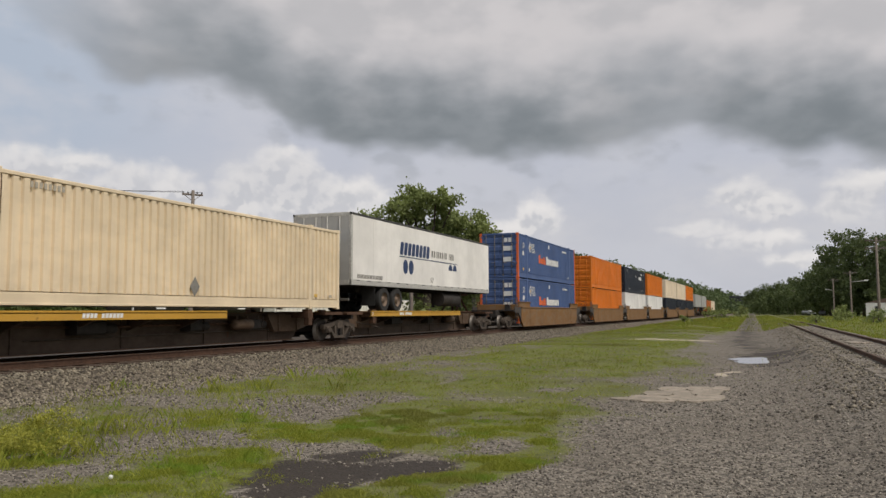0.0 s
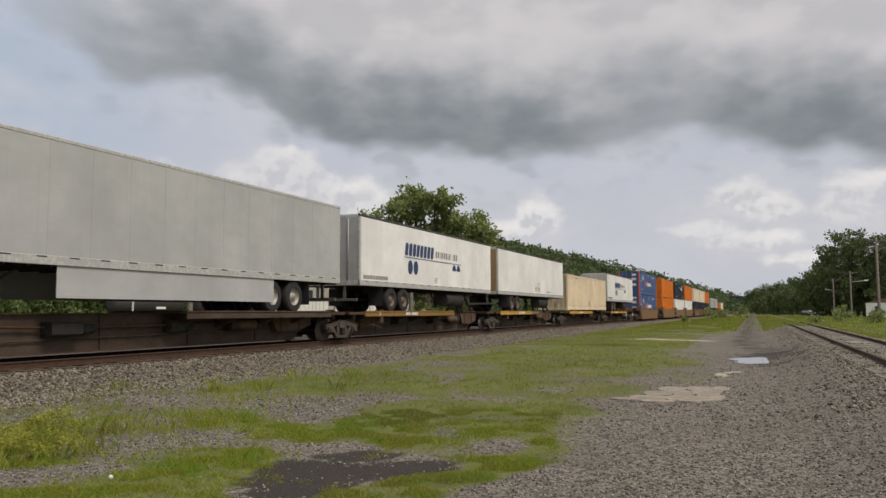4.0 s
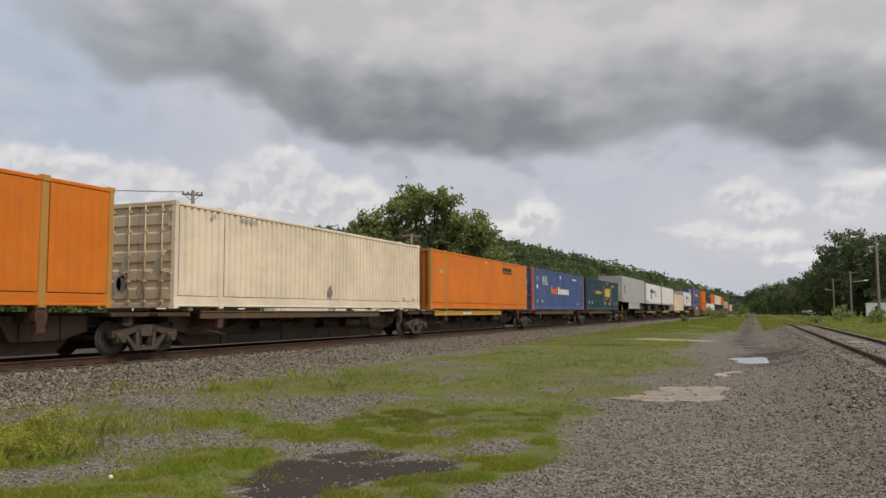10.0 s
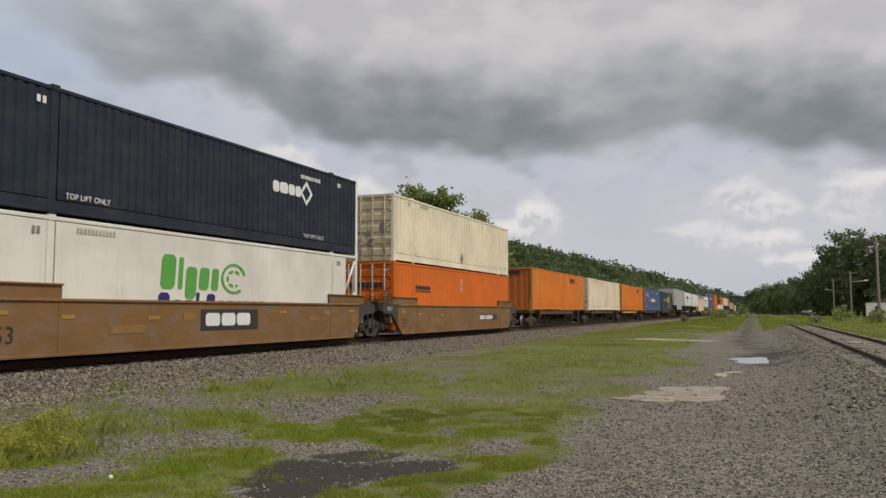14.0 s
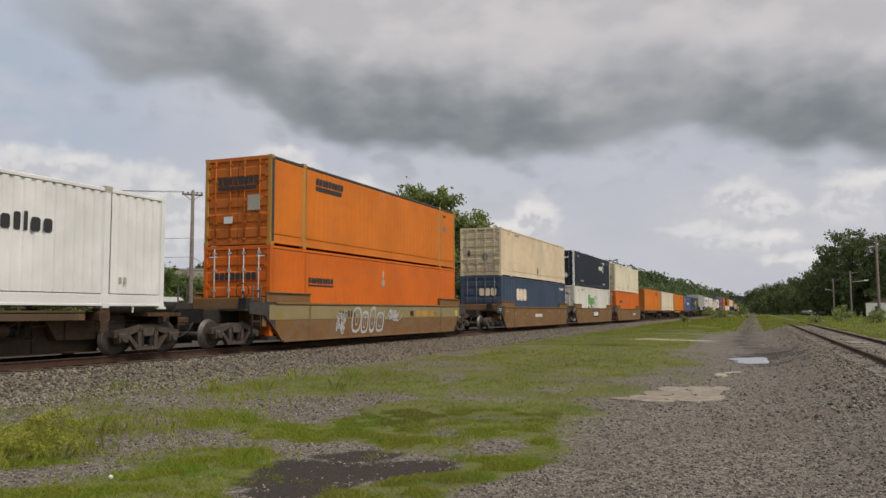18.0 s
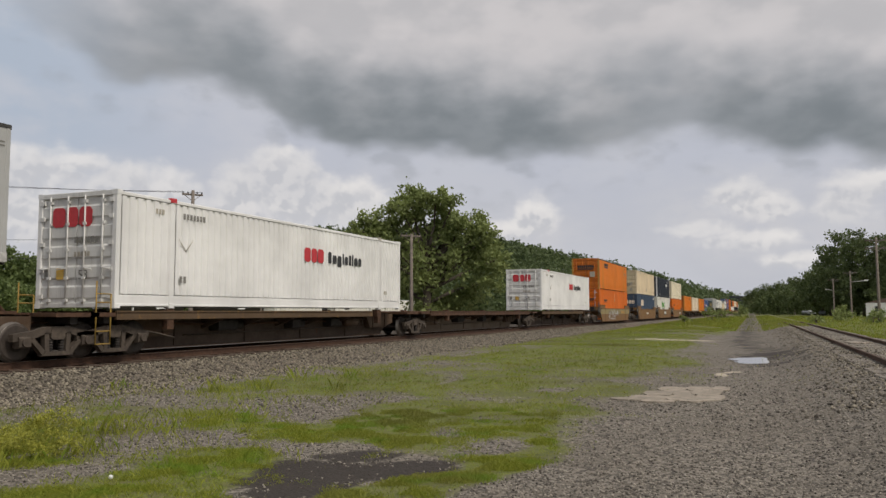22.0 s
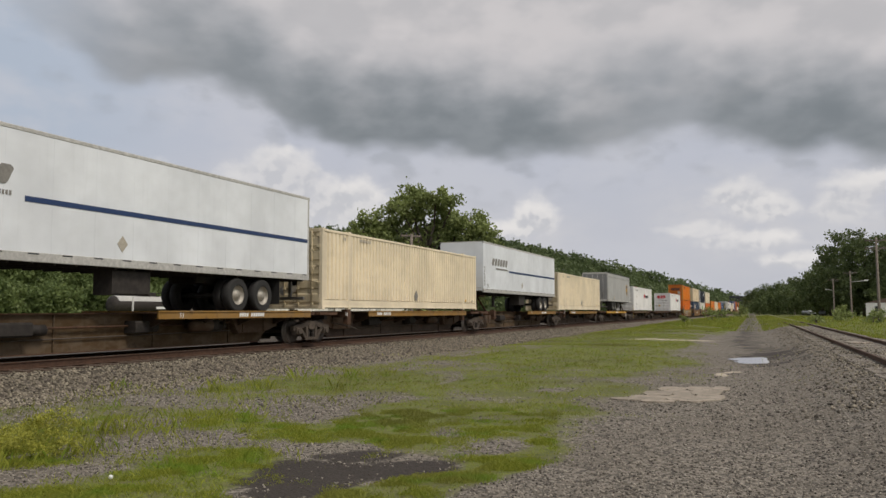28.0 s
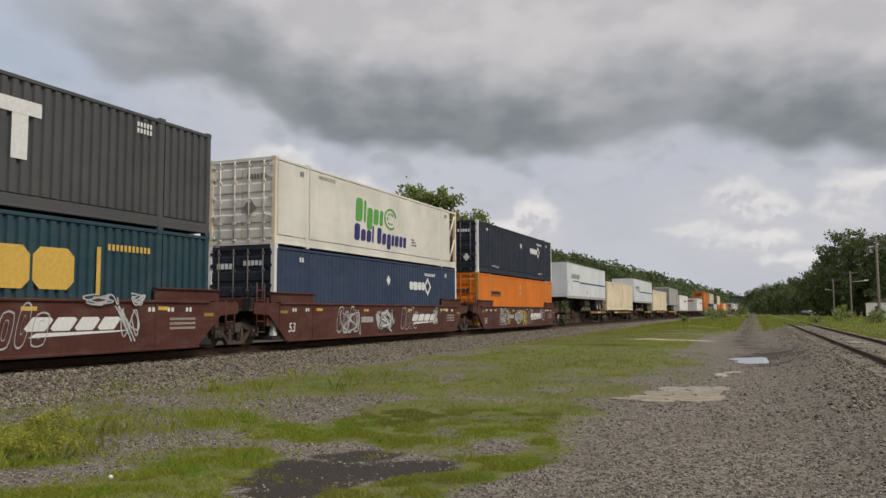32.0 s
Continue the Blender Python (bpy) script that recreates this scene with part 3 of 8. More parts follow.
def covers(x, y):
    """How much grass, mud, pale slab, ballast and painted track-bed dirt and shade lies at each place, 0 to 1."""
    d = x - TRACK_X
    n1, n2 = soft_noise(x, y, 0.45, 20, 4), soft_noise(x, y, 1.7, 30, 3)
    u, v = x, y
    reach = np.clip(v / 11, 0.4, 2.2)
    x = x + 0.5 * (soft_noise(u, v, 1.1, 101, 4) - 0.5) * reach
    y = y + 0.9 * (soft_noise(u, v, 1.1, 131, 4) - 0.5) * reach
    edge = -2.75 + 0.25 * np.sin(y * 0.35) - 0.015 * np.clip(y - 20, 0, 60)      # left edge of the gravel lane
    field = step(edge - x, 0.0, 0.9) * step(d, 3.0, 5.4)
    n3 = soft_noise(x, y, 0.9, 44, 4)
    grass = field * (0.17 + 0.10 * step(x, -8.0, -6.0) + 0.5 * (n1 - 0.5) + 0.6 * (n3 - 0.5) + 0.14 * step(v, 14, 24))
    for row in TUFTS + STRIPS:
        grass = grass + row[5] * spot(x, y, *row[:5])
    for row in BARE:
        grass = grass - row[5] * spot(x, y, *row[:5])
    far = step(y, 42, 70) * step(lane_x(y) - 0.9 - x, 0.0, 1.2) * step(d, 2.6, 4.5)
    grass = np.maximum(grass, far * (0.55 + 0.5 * n1))
    verge = step(x - track2_x(y), 1.5, 2.6) * (0.55 + 0.6 * n1)
    weeds = step(y, 60, 95) * (0.3 + 0.7 * n1) * (0.25 + 0.75 * step(np.abs(x - lane_x(y)), 0.7, 1.8)) * step(d, 3, 5)
    back = step(-d, 34.0, 48.0) * (0.5 + 0.5 * n1)
    grass = np.maximum.reduce([grass, verge, weeds, back])
    grass = (grass + 0.7 * (n3 - 0.5) * (grass > 0.05)) * step(np.abs(d), 2.5, 4.2)
    mud = 0.9 * spot(x, y, -5.7, 20.6, 1.6, 0.9) * 0.5 + 0.75 * spot(u, v, 0.1, 29, 1.9, 9) * (0.25 + n2) + 0.62 * np.exp(-((x - lane_x(y) + 0.2) / 1.5) ** 2) * step(v, 30, 45) * (0.3 + n2)
    for row in DIRT:
        mud = np.maximum(mud, row[5] * spot(x, y, *row[:5]))
    slab = 0.55 * spot(u, v, -1.5, 15.9, 0.9, 1.6) * (0.3 + n2) + 0.9 * spot(x, y, -0.95, 21.2, 0.16, 1.7) * (0.4 + n2) + 1.1 * spot(x, y, -4.8, 44, 2.6, 1.0)
    ballast = step(-np.abs(d + 22.0), -26.6, -24.8)
    # dirt between the rails; further back, painted shade under and behind the train
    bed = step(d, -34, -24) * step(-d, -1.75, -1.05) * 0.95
    return np.clip(grass, 0, 1), np.clip(mud, 0, 1), np.clip(slab, 0, 1), ballast, bed


def growing(start, stop, first, factor):
    vals, w = [], first
    while abs(start) < abs(stop):
        start += w if stop > 0 else -w
        w *= factor
        vals.append(start)
    return vals


xs = sorted(growing(-17.5, -3500, 0.4, 1.28)) + list(np.arange(-17.5, 7.01, 0.13)) + growing(7.0, 3500, 0.3, 1.28)
ys = [-900, -300, -100, -40, -15, -5, 0, 2, 3]
ys = ys + list(np.arange(3.5, 34, 0.14)) + growing(34, 4200, 0.2, 1.045)
gx, gy = np.meshgrid(np.array(xs), np.array(ys), indexing="ij")
nx, ny = gx.shape
gz = height(gx, gy)
index = np.arange(nx * ny).reshape(nx, ny)
quads = np.stack([index[:-1, :-1], index[1:, :-1], index[1:, 1:], index[:-1, 1:]], -1).reshape(-1, 4)
ground_mesh = array_mesh("ground", np.stack([gx, gy, gz], -1).reshape(-1, 3), quads)
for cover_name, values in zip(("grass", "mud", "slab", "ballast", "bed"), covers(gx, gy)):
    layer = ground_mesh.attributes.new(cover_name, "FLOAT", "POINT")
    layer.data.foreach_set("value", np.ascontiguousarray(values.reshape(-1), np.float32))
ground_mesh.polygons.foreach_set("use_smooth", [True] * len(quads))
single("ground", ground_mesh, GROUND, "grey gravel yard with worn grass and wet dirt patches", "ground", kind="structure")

# the cloudy backdrop, a bowl round the viewer
RADIUS = 4400
azs, els = np.arange(-75, 40.1, 1.25), np.arange(-0.6, 48, 1.25)
ga, ge = np.meshgrid(azs, els, indexing="ij")
ra, re = np.radians(ga), np.radians(ge)
bowl = np.stack([RADIUS * np.sin(ra) * np.cos(re), RADIUS * np.cos(ra) * np.cos(re), RADIUS * np.sin(re)], -1).reshape(-1, 3)
index = np.arange(ga.size).reshape(ga.shape)
faces = np.stack([index[:-1, :-1], index[:-1, 1:], index[1:, 1:], index[1:, :-1]], -1).reshape(-1, 4)
bowl_mesh = array_mesh("backdrop", bowl, faces)
layer = bowl_mesh.uv_layers.new(name="UVMap")
corner = np.stack([ga.ravel(), ge.ravel()], -1)[faces.ravel()]
layer.data.foreach_set("uv", np.ascontiguousarray(corner.ravel(), np.float32))
backdrop = single("backdrop", bowl_mesh, SKY, "grey cloud deck over bright low cumulus", "sky", kind="structure")
backdrop.location = EYE


def rail_shape(y0, y1):
    s = Shape()
    s.prism([(-0.068, -0.165), (0.068, -0.165), (0.068, -0.150), (0.010, -0.135), (0.010, -0.035), (0.036, -0.026), (0.036, -0.006), (0.030, 0.0), (-0.030, 0.0), (-0.036, -0.006), (-0.036, -0.026), (-0.010, -0.035), (-0.010, -0.135), (-0.068, -0.150)], y0, y1)
    return s


RAIL_SIDE = plain("rust_brown_rail", (0.085, 0.045, 0.028), 0.8, 0.3, 10, 0.3)
TIE = plain("weathered_tie_wood", (0.115, 0.082, 0.06), 0.9, 0, 7, 0.35, 0.6)
TIE_GREY = plain("grey_tie_wood", (0.21, 0.185, 0.155), 0.9, 0, 7, 0.3, 0.6)


def railway(label, x_of, y0, y1, tie_y0, tie_y1, tie_step, tie_mat, tie_drop, head=None):
    track = thing("railway_track", label, "railway track", at=pose(x_of(y0), y0, 0, 0, 0, math.degrees(math.atan2(x_of(y0) - x_of(y1), y1 - y0))), kind="structure")
    long = math.hypot(y1 - y0, x_of(y1) - x_of(y0))
    for side in (-0.7525, 0.7525):
        r = part("rail", rail_shape(0, long), RAIL_SIDE, track, at=pose(side, 0, 0))
        part("railhead", Shape().box(-0.028, 0.028, 0, long, -0.003, 0.0015), head or RAILHEAD, r, "worn running surface")
    tie = None
    rng = random.Random(4)
    y = tie_y0
    while y < tie_y1:
        at = pose(rng.uniform(-0.04, 0.04), y - y0 + rng.uniform(-0.03, 0.03), tie_drop + rng.uniform(-0.012, 0.008), 0, 0, rng.uniform(-1, 1))
        if tie is None:
            s = Shape().box(-1.295, 1.295, -0.115, 0.115, -0.16, 0.0, 0.012)
            tie = s.mesh("tie")
        part("tie", tie, tie_mat, track, at=at)
        y += tie_step
    return track


railway("two steel rails on dark weathered timber ties in ballast", lambda y: TRACK_X, -60.0, 900.0, 6.0, 140.0, 0.5, TIE, -0.165)
railway("rusty disused siding rails on grey ties sunk in gravel", lambda y: float(track2_x(y)), -40.0, 88.0, 10.0, 86.0, 0.55, TIE_GREY, -0.112, RAIL_SIDE)
# ---- what lies and grows on the ground ----
rng = np.random.RandomState(7)


def scatter(n, r0, r1, a0, a1):
    """Places round the viewer, evenly thinned with distance."""
    r = r0 * (r1 / r0) ** rng.rand(n)
    a = np.radians(a0 + (a1 - a0) * rng.rand(n))
    return r * np.sin(a), r * np.cos(a), r


STONE = Nodes("loose_stones")
_i = STONE.island()
_c = STONE.mix(STONE.ramp(_i, 0.0, 1.0), (0.050, 0.043, 0.036), (0.40, 0.36, 0.30))
_c = STONE.mix(STONE.math("MULTIPLY", STONE.noise(STONE.world(), 60, 3), 0.35), _c, (0.12, 0.10, 0.08))
STONES = STONE.finish(_c, 0.9, 0.0)


BROWN = Nodes("brown_ballast_stones")
_i = BROWN.island()
_c = BROWN.mix(BROWN.ramp(_i, 0.0, 1.0), (0.036, 0.030, 0.023), (0.38, 0.335, 0.25))
_c = BROWN.mix(BROWN.math("MULTIPLY", BROWN.noise(BROWN.world(), 0.4, 4), 0.5), _c, (0.085, 0.068, 0.052))
BALLAST = BROWN.finish(_c, 0.9, 0.0)


def stones(name, label, x, y, size, sink=0.25, mat=None):
    n = len(x)
    base = np.array([(1, 0, 0), (-1, 0, 0), (0, 1, 0), (0, -1, 0), (0, 0, 1), (0, 0, -1)], float)
    tris = np.array([(0, 2, 4), (2, 1, 4), (1, 3, 4), (3, 0, 4), (2, 0, 5), (1, 2, 5), (3, 1, 5), (0, 3, 5)])
    v = base[None] * (0.6 + 0.8 * rng.rand(n, 6, 1)) * np.array([1, 1, 0.75])
    v = v + 0.3 * (rng.rand(n, 6, 3) - 0.5)
    t = rng.rand(n) * 2 * np.pi
    c, s = np.cos(t)[:, None], np.sin(t)[:, None]
    v = np.stack([v[:, :, 0] * c - v[:, :, 1] * s, v[:, :, 0] * s + v[:, :, 1] * c, v[:, :, 2]], -1) * size[:, None, None]
    z = height(x, y) + size * sink
    v = v + np.stack([x, y, z], -1)[:, None, :]
    f = tris[None] + (6 * np.arange(n))[:, None, None]
    return single(name, array_mesh(name, v.reshape(-1, 3), f.reshape(-1, 3)), mat or STONES, label, "gravel", kind="stuff")


x, y, r = scatter(86000, 4.4, 30, -54, 11)
g, m, sl, bal, bed = covers(x, y)
keep = (rng.rand(len(x)) > g * 1.5) & (rng.rand(len(x)) > m * 0.96) & (sl < 0.5) & (np.abs(x - TRACK_X) > 3.4)
x, y, r = x[keep], y[keep], r[keep]
stones("gravel", "loose grey-brown gravel stones on the yard", x, y, (0.007 + 0.015 * rng.rand(len(x)) ** 2) * np.clip(r / 11, 0.9, 1.25))
yb = 8 + 75 * rng.rand(26000) ** 1.8
xb = TRACK_X + 0.9 + 3.4 * rng.rand(26000)
stones("track_ballast", "coarse grey and brown track ballast", xb, yb, 0.018 + 0.026 * rng.rand(26000), mat=BALLAST)
yb = 12 + 60 * rng.rand(8500) ** 1.6
xb = track2_x(yb) - 0.95 + 0.75 * rng.randn(8500)
stones("siding_ballast", "coarse brown ballast and rubble round the siding", xb, yb, 0.012 + 0.033 * rng.rand(8500) ** 1.9, mat=BALLAST)

GRASS = Nodes("grass_blades")
_i, _n = GRASS.island(), GRASS.noise(GRASS.world(), 0.5, 3)
_c = GRASS.mix(_i, (0.175, 0.215, 0.022), (0.37, 0.39, 0.062))
_c = GRASS.mix(GRASS.math("MULTIPLY", GRASS.ramp(_n, 0.45, 0.65), 0.5), _c, (0.27, 0.255, 0.08))
_c = GRASS.mix(GRASS.math("MULTIPLY", GRASS.ramp(GRASS.noise(GRASS.world(), 0.22, 4, 0.6), 0.47, 0.63), 0.6), _c, (0.155, 0.150, 0.052))
_c = GRASS.mix(GRASS.math("MULTIPLY", GRASS.ramp(GRASS.noise(GRASS.world(), 1.6, 3), 0.5, 0.68), 0.6), _c, (0.18, 0.325, 0.034))
GRASS.finish(_c, 0.6, 0.0, spec=0.25)
GRASS_BLADES = see_through(GRASS, _c, 0.4)


def blades(name, label, x, y, tall, wide, lean=0.5, category="grass"):
    n = len(x)
    t, k = rng.rand(n) * 2 * np.pi, rng.rand(n) * 2 * np.pi
    z = height(x, y) - 0.01
    d = np.stack([np.cos(t), np.sin(t), 0 * t], -1) * wide[:, None]
    tip = np.stack([np.cos(k) * lean * tall * rng.rand(n), np.sin(k) * lean * tall * rng.rand(n), tall], -1)
    o = np.stack([x, y, z], -1)
    v = np.stack([o - d, o + d, o + tip * 0.6 * np.array([0.6, 0.6, 1]) + d * 0.6, o + tip], 1)
    f = np.array([(0, 1, 2), (0, 2, 3)])[None] + (4 * np.arange(n))[:, None, None]
    return single(name, array_mesh(name, v.reshape(-1, 3), f.reshape(-1, 3)), GRASS_BLADES, label, category, kind="stuff")


x, y, r = scatter(520000, 4.6, 62, -54, 11)
more = scatter(760000, 4.6, 13, -54, -14)
x, y, r = (np.concatenate(c) for c in zip((x, y, r), more))
g = covers(x, y)[0]
clump = soft_noise(x, y, 3.2, 60, 3)
keep = (rng.rand(len(x)) < np.clip((g - 0.12) * 1.3, 0, 1) * np.clip(3.2 * (clump - 0.36), 0.02, 1)) & (np.abs(x - TRACK_X) > 3.4)
x, y, r, g, clump = x[keep], y[keep], r[keep], g[keep], clump[keep]
tall = (0.013 + 0.056 * rng.rand(len(x)) ** 1.5 * clump + 0.012 * g) * np.clip(r / 14, 1.0, 1.5)
blades("grass", "short worn yellow-green grass", x, y, tall, np.clip(0.00023 * r, 0.0011, 0.02), 1.1)
# taller growth on the bank beside the line, and on the siding's verge
y = 36 + 150 * rng.rand(90000) ** 1.5
x = TRACK_X + 4.2 + (9.3 + 0.02 * y) * rng.rand(len(y))
keep = (soft_noise(x, y, 0.25, 71) > 0.40) & (x < lane_x(y) - 1.1 - 1.4 * (1 - step(y, 50, 90)))
x, y = x[keep], y[keep]
blades("tall_grass", "tall uncut grass bank beside the line", x, y, (0.05 + 0.26 * step(y, 40, 110)) * (0.4 + 0.8 * rng.rand(len(x))) * (0.4 + 1.1 * soft_noise(x, y, 0.3, 75)), 0.006 + 0.00018 * y, 0.9)
y = 40 + 190 * rng.rand(34000) ** 1.4
x = track2_x(y) + 1.5 + 24 * rng.rand(len(y)) ** 1.3
blades("verge_grass", "bright green mown grass verge", x, y, 0.06 + 0.10 * rng.rand(len(x)), 0.010 + 0.0003 * y)
y = 66 + 190 * rng.rand(24000) ** 1.3
x = -2.2 + 6.4 * rng.rand(len(y))
x = x + lane_x(y) + 0.25
keep = (np.abs(x - lane_x(y)) > 1.0) | (rng.rand(len(x)) < 0.10)
x, y = x[keep], y[keep]
blades("weeds", "rank weeds over the end of the lane and siding", x, y, (0.06 + 0.34 * rng.rand(len(x))) * (0.1 + 1.2 * soft_noise(x, y, 0.2, 82) ** 2), 0.008 + 0.0002 * y)
# stalks at the ballast foot, and taller weed clumps in the gravel: x, y, height
cy = 10 + 26 * rng.rand(26)
cx = TRACK_X + 3.3 + 3.2 * rng.rand(26)
cy, cx = np.concatenate([cy, 7.4 + 5.6 * rng.rand(60)]), np.concatenate([cx, -11.8 + 5.2 * rng.rand(60)])
x, y = np.repeat(cx, 60) + 0.3 * rng.randn(5160), np.repeat(cy, 60) + 0.3 * rng.randn(5160)
blades("stalk_weeds", "thin pale weed stalks at the foot of the ballast", x, y, 0.02 + 0.15 * rng.rand(len(x)) ** 2.8, np.full(len(x), 0.0012), 0.9)
CLUMPS = np.array([(-9.43, 13.64, 0.42), (-8.09, 7.83, 0.36), (-7.97, 8.13, 0.34), (-7.02, 6.92, 0.30), (-7.34, 8.52, 0.28), (-7.73, 9.57, 0.30), (-7.1, 6.01, 0.34), (-7.43, 6.53, 0.36), (-7.3, 9.73, 0.28), (-7.8, 8.35, 0.30), (-7.98, 14.17, 0.34),
                   (-10.2, 13.12, 0.36), (-10.05, 15.99, 0.4), (-4.97, 7.16, 0.24), (-12.13, 12.65, 0.34), (-9.25, 16.96, 0.36), (-9.78, 8.93, 0.30), (-6.23, 7.62, 0.2), (-8.71, 17.7, 0.34), (-5.75, 6.69, 0.22)])
who = rng.randint(0, len(CLUMPS), 1900)
spread = 0.10 + 0.30 * rng.rand(len(who))
x, y = CLUMPS[who, 0] + spread * rng.randn(len(who)), CLUMPS[who, 1] + spread * rng.randn(len(who))
blades("weed_clumps", "taller yellow-green weed clumps rising from the gravel", x, y, CLUMPS[who, 2] * (0.15 + 0.85 * rng.rand(len(who)) ** 1.6) * np.clip(1.3 - 2.0 * spread, 0.35, 1), np.full(len(who), 0.0012), 0.7, "weeds")
x, y, r = scatter(60000, 6, 34, -54, -6)
keep = (x > TRACK_X + 3.2) & (x < -2.9) & (rng.rand(len(x)) < 0.10 + 0.9 * step(soft_noise(x, y, 0.5, 141), 0.45, 0.7)) & (covers(x, y)[1] < 0.25) & (rng.rand(len(x)) < 0.08 + 1.3 * covers(x, y)[0])
x, y, r = x[keep], y[keep], r[keep]
blades("sparse_grass", "thin sparse grass stalks coming up through the gravel", x, y, 0.015 + 0.08 * rng.rand(len(x)) ** 2.6, 0.0005 + 0.00010 * r, 1.1)
WEED_SPOT = (-7.75, 6.55)

WATER = Nodes("puddle_water").finish((0.035, 0.035, 0.034), 0.03, 0.0, spec=0.6)
def blot(cx, cy, rx, ry):
    """Uneven round outline on the ground."""
    outline = []
    for k in range(48):
        t = 2 * math.pi * k / 48
        w = 1 + 0.12 * math.sin(3 * t + 1) + 0.10 * math.sin(5 * t) + 0.06 * math.sin(9 * t) + 0.04 * math.sin(14 * t)
        outline.append((cx + rx * w * math.cos(t), cy + ry * w * math.sin(t)))
    return outline


pz = float(height(-0.1, 27.6)) + 0.012
single("puddle", Shape().prism(blot(-0.1, 27.6, 1.05, 1.7), pz - 0.004, pz, "z"), WATER, "shallow rain puddle mirroring the sky on the lane", "puddle")
# broken remains of an old concrete slab in the lane
SLAB = plain("pale_old_concrete", (0.30, 0.255, 0.20), 0.9, 0, 5, 0.25, 0.5)
pz = float(height(3.02, 32.26))
single("concrete_fragment", Shape().prism(blot(3.02, 32.26, 0.40, 0.6), pz - 0.05, pz + 0.045, "z"), SLAB, "pale concrete fragment between the siding rails", "concrete slab")
slab = thing("concrete_patch", "broken pale concrete slab remains in the gravel lane", "concrete slab", at=pose(-1.5, 15.9, 0))
frag = random.Random(8)
for fx, fy, fw, fl in ((-0.52, -0.95, 0.30, 0.34), (0.08, -0.9, 0.27, 0.40), (0.52, -0.72, 0.20, 0.50), (-0.44, -0.15, 0.26, 0.40), (0.02, 0.02, 0.21, 0.48), (0.42, 0.25, 0.22, 0.46), (-0.30, 0.80, 0.24, 0.46), (0.22, 0.95, 0.27, 0.40), (0.62, 1.1, 0.14, 0.36), (-0.85, -1.35, 0.22, 0.16), (-0.3, -1.55, 0.26, 0.17), (0.25, -1.45, 0.15, 0.12)):
    ring = []
    fw, fl = 1.22 * fw, 1.22 * fl
    for k in range(9):
        t = 2 * math.pi * k / 9 + frag.uniform(-0.2, 0.2)
        g = frag.uniform(0.78, 1.12) / max(abs(math.cos(t)), abs(math.sin(t))) ** 0.6
        ring.append((fx + fw * g * math.cos(t), fy + fl * g * math.sin(t)))
    base = float(height(-1.5 + fx, 15.9 + fy))
    part("slab_piece", Shape().prism(ring, base - 0.03, base + frag.uniform(0.010, 0.026), "z"), SLAB, slab)
pebble = Shape().lathe("z", [(-0.02, 0.0), (-0.012, 0.018), (0.005, 0.023), (0.018, 0.015), (0.023, 0.0)], n=10)
single("white_lump", pebble, GLASSY_WHITE, "small white lump lying in the grass", "litter", pose(-5.72, 5.86, float(height(-5.72, 5.86)) + 0.04))


# ---- trees ----
def leaf_mesh(name, lobes, per, size, seed, squash=0.85):
    """Many small leaf diamonds in ragged lobes (x, y, z, r)."""
    q = np.random.RandomState(seed)
    centres, sizes = [], []
    for lx, ly, lz, lr in lobes:
        clumps = max(5, int(7 * lr))
        d = q.randn(clumps, 3)
        d = d / np.linalg.norm(d, axis=1)[:, None] * (lr * (0.35 + 0.65 * q.rand(clumps) ** 0.5))[:, None]
        for c in d:
            k = max(6, int(per * lr * lr / clumps))
            rad = lr * (0.22 + 0.22 * q.rand())
            p = q.randn(k, 3) * rad * 0.62
            p[:, 2] *= squash
            centres.append(p + c * np.array([1, 1, squash]) + np.array([lx, ly, lz]))
    c = np.concatenate(centres)
    n = len(c)
    a = q.randn(n, 3)
    a /= np.linalg.norm(a, axis=1)[:, None]
    b = np.cross(a, q.randn(n, 3))
    b /= np.linalg.norm(b, axis=1)[:, None] + 1e-9
    s = (size * (0.55 + 0.9 * q.rand(n)))[:, None]
    v = np.stack([c - a * s, c + b * s * 0.55, c + a * s, c - b * s * 0.55], 1)
    f = np.arange(4 * n).reshape(n, 4)
    return array_mesh(name, v.reshape(-1, 3), f)


weed_lobes = [(0.55 * math.cos(2.4 * k) * (k / 16) ** 0.5 * 1.2, 0.55 * math.sin(2.4 * k) * (k / 16) ** 0.5, 0.08 + 0.07 * (k % 4), 0.14 + 0.02 * (k % 4)) for k in range(22)]
single("weed_thicket", leaf_mesh("weed_thicket", weed_lobes, 13000, 0.014, 91, 0.8), LEAF_WEED, "yellowish small-leaved weeds in a low thicket", "weeds", pose(*WEED_SPOT, float(height(*WEED_SPOT))), kind="stuff")


def tree(x, y, lobes, label, per=60, size=0.3, mat=None, trunk_r=0.3, seed=1, category="tree", name="tree", base=None):
    z0 = float(height(x, y)) if base is None else base
    t = thing(name, label, category, at=pose(x, y, z0))
    top = max(lo[2] for lo in lobes)
    s = Shape()
    q = random.Random(seed)
    s.lathe("z", [(-0.2, trunk_r * 1.35), (0.5, trunk_r), (top * 0.4, trunk_r * 0.75), (top * 0.8, trunk_r * 0.25)], n=9)
    part("trunk", s, BARK, t)
    for lo in lobes:
        a = Vector((0, 0, min(lo[2] * 0.55, top * 0.6)))
        b = Vector(lo[:3])
        mid = a.lerp(b, 0.5) + Vector((q.uniform(-0.3, 0.3), q.uniform(-0.3, 0.3), 0.15 * lo[3]))
        limb = Shape().rod(a, mid, trunk_r * 0.36, 6).rod(mid, b, trunk_r * 0.2, 5)
        part("limb", limb, BARK, t)
    part("crown", leaf_mesh("crown", lobes, per, size, seed), mat or LEAF, t)
    return t


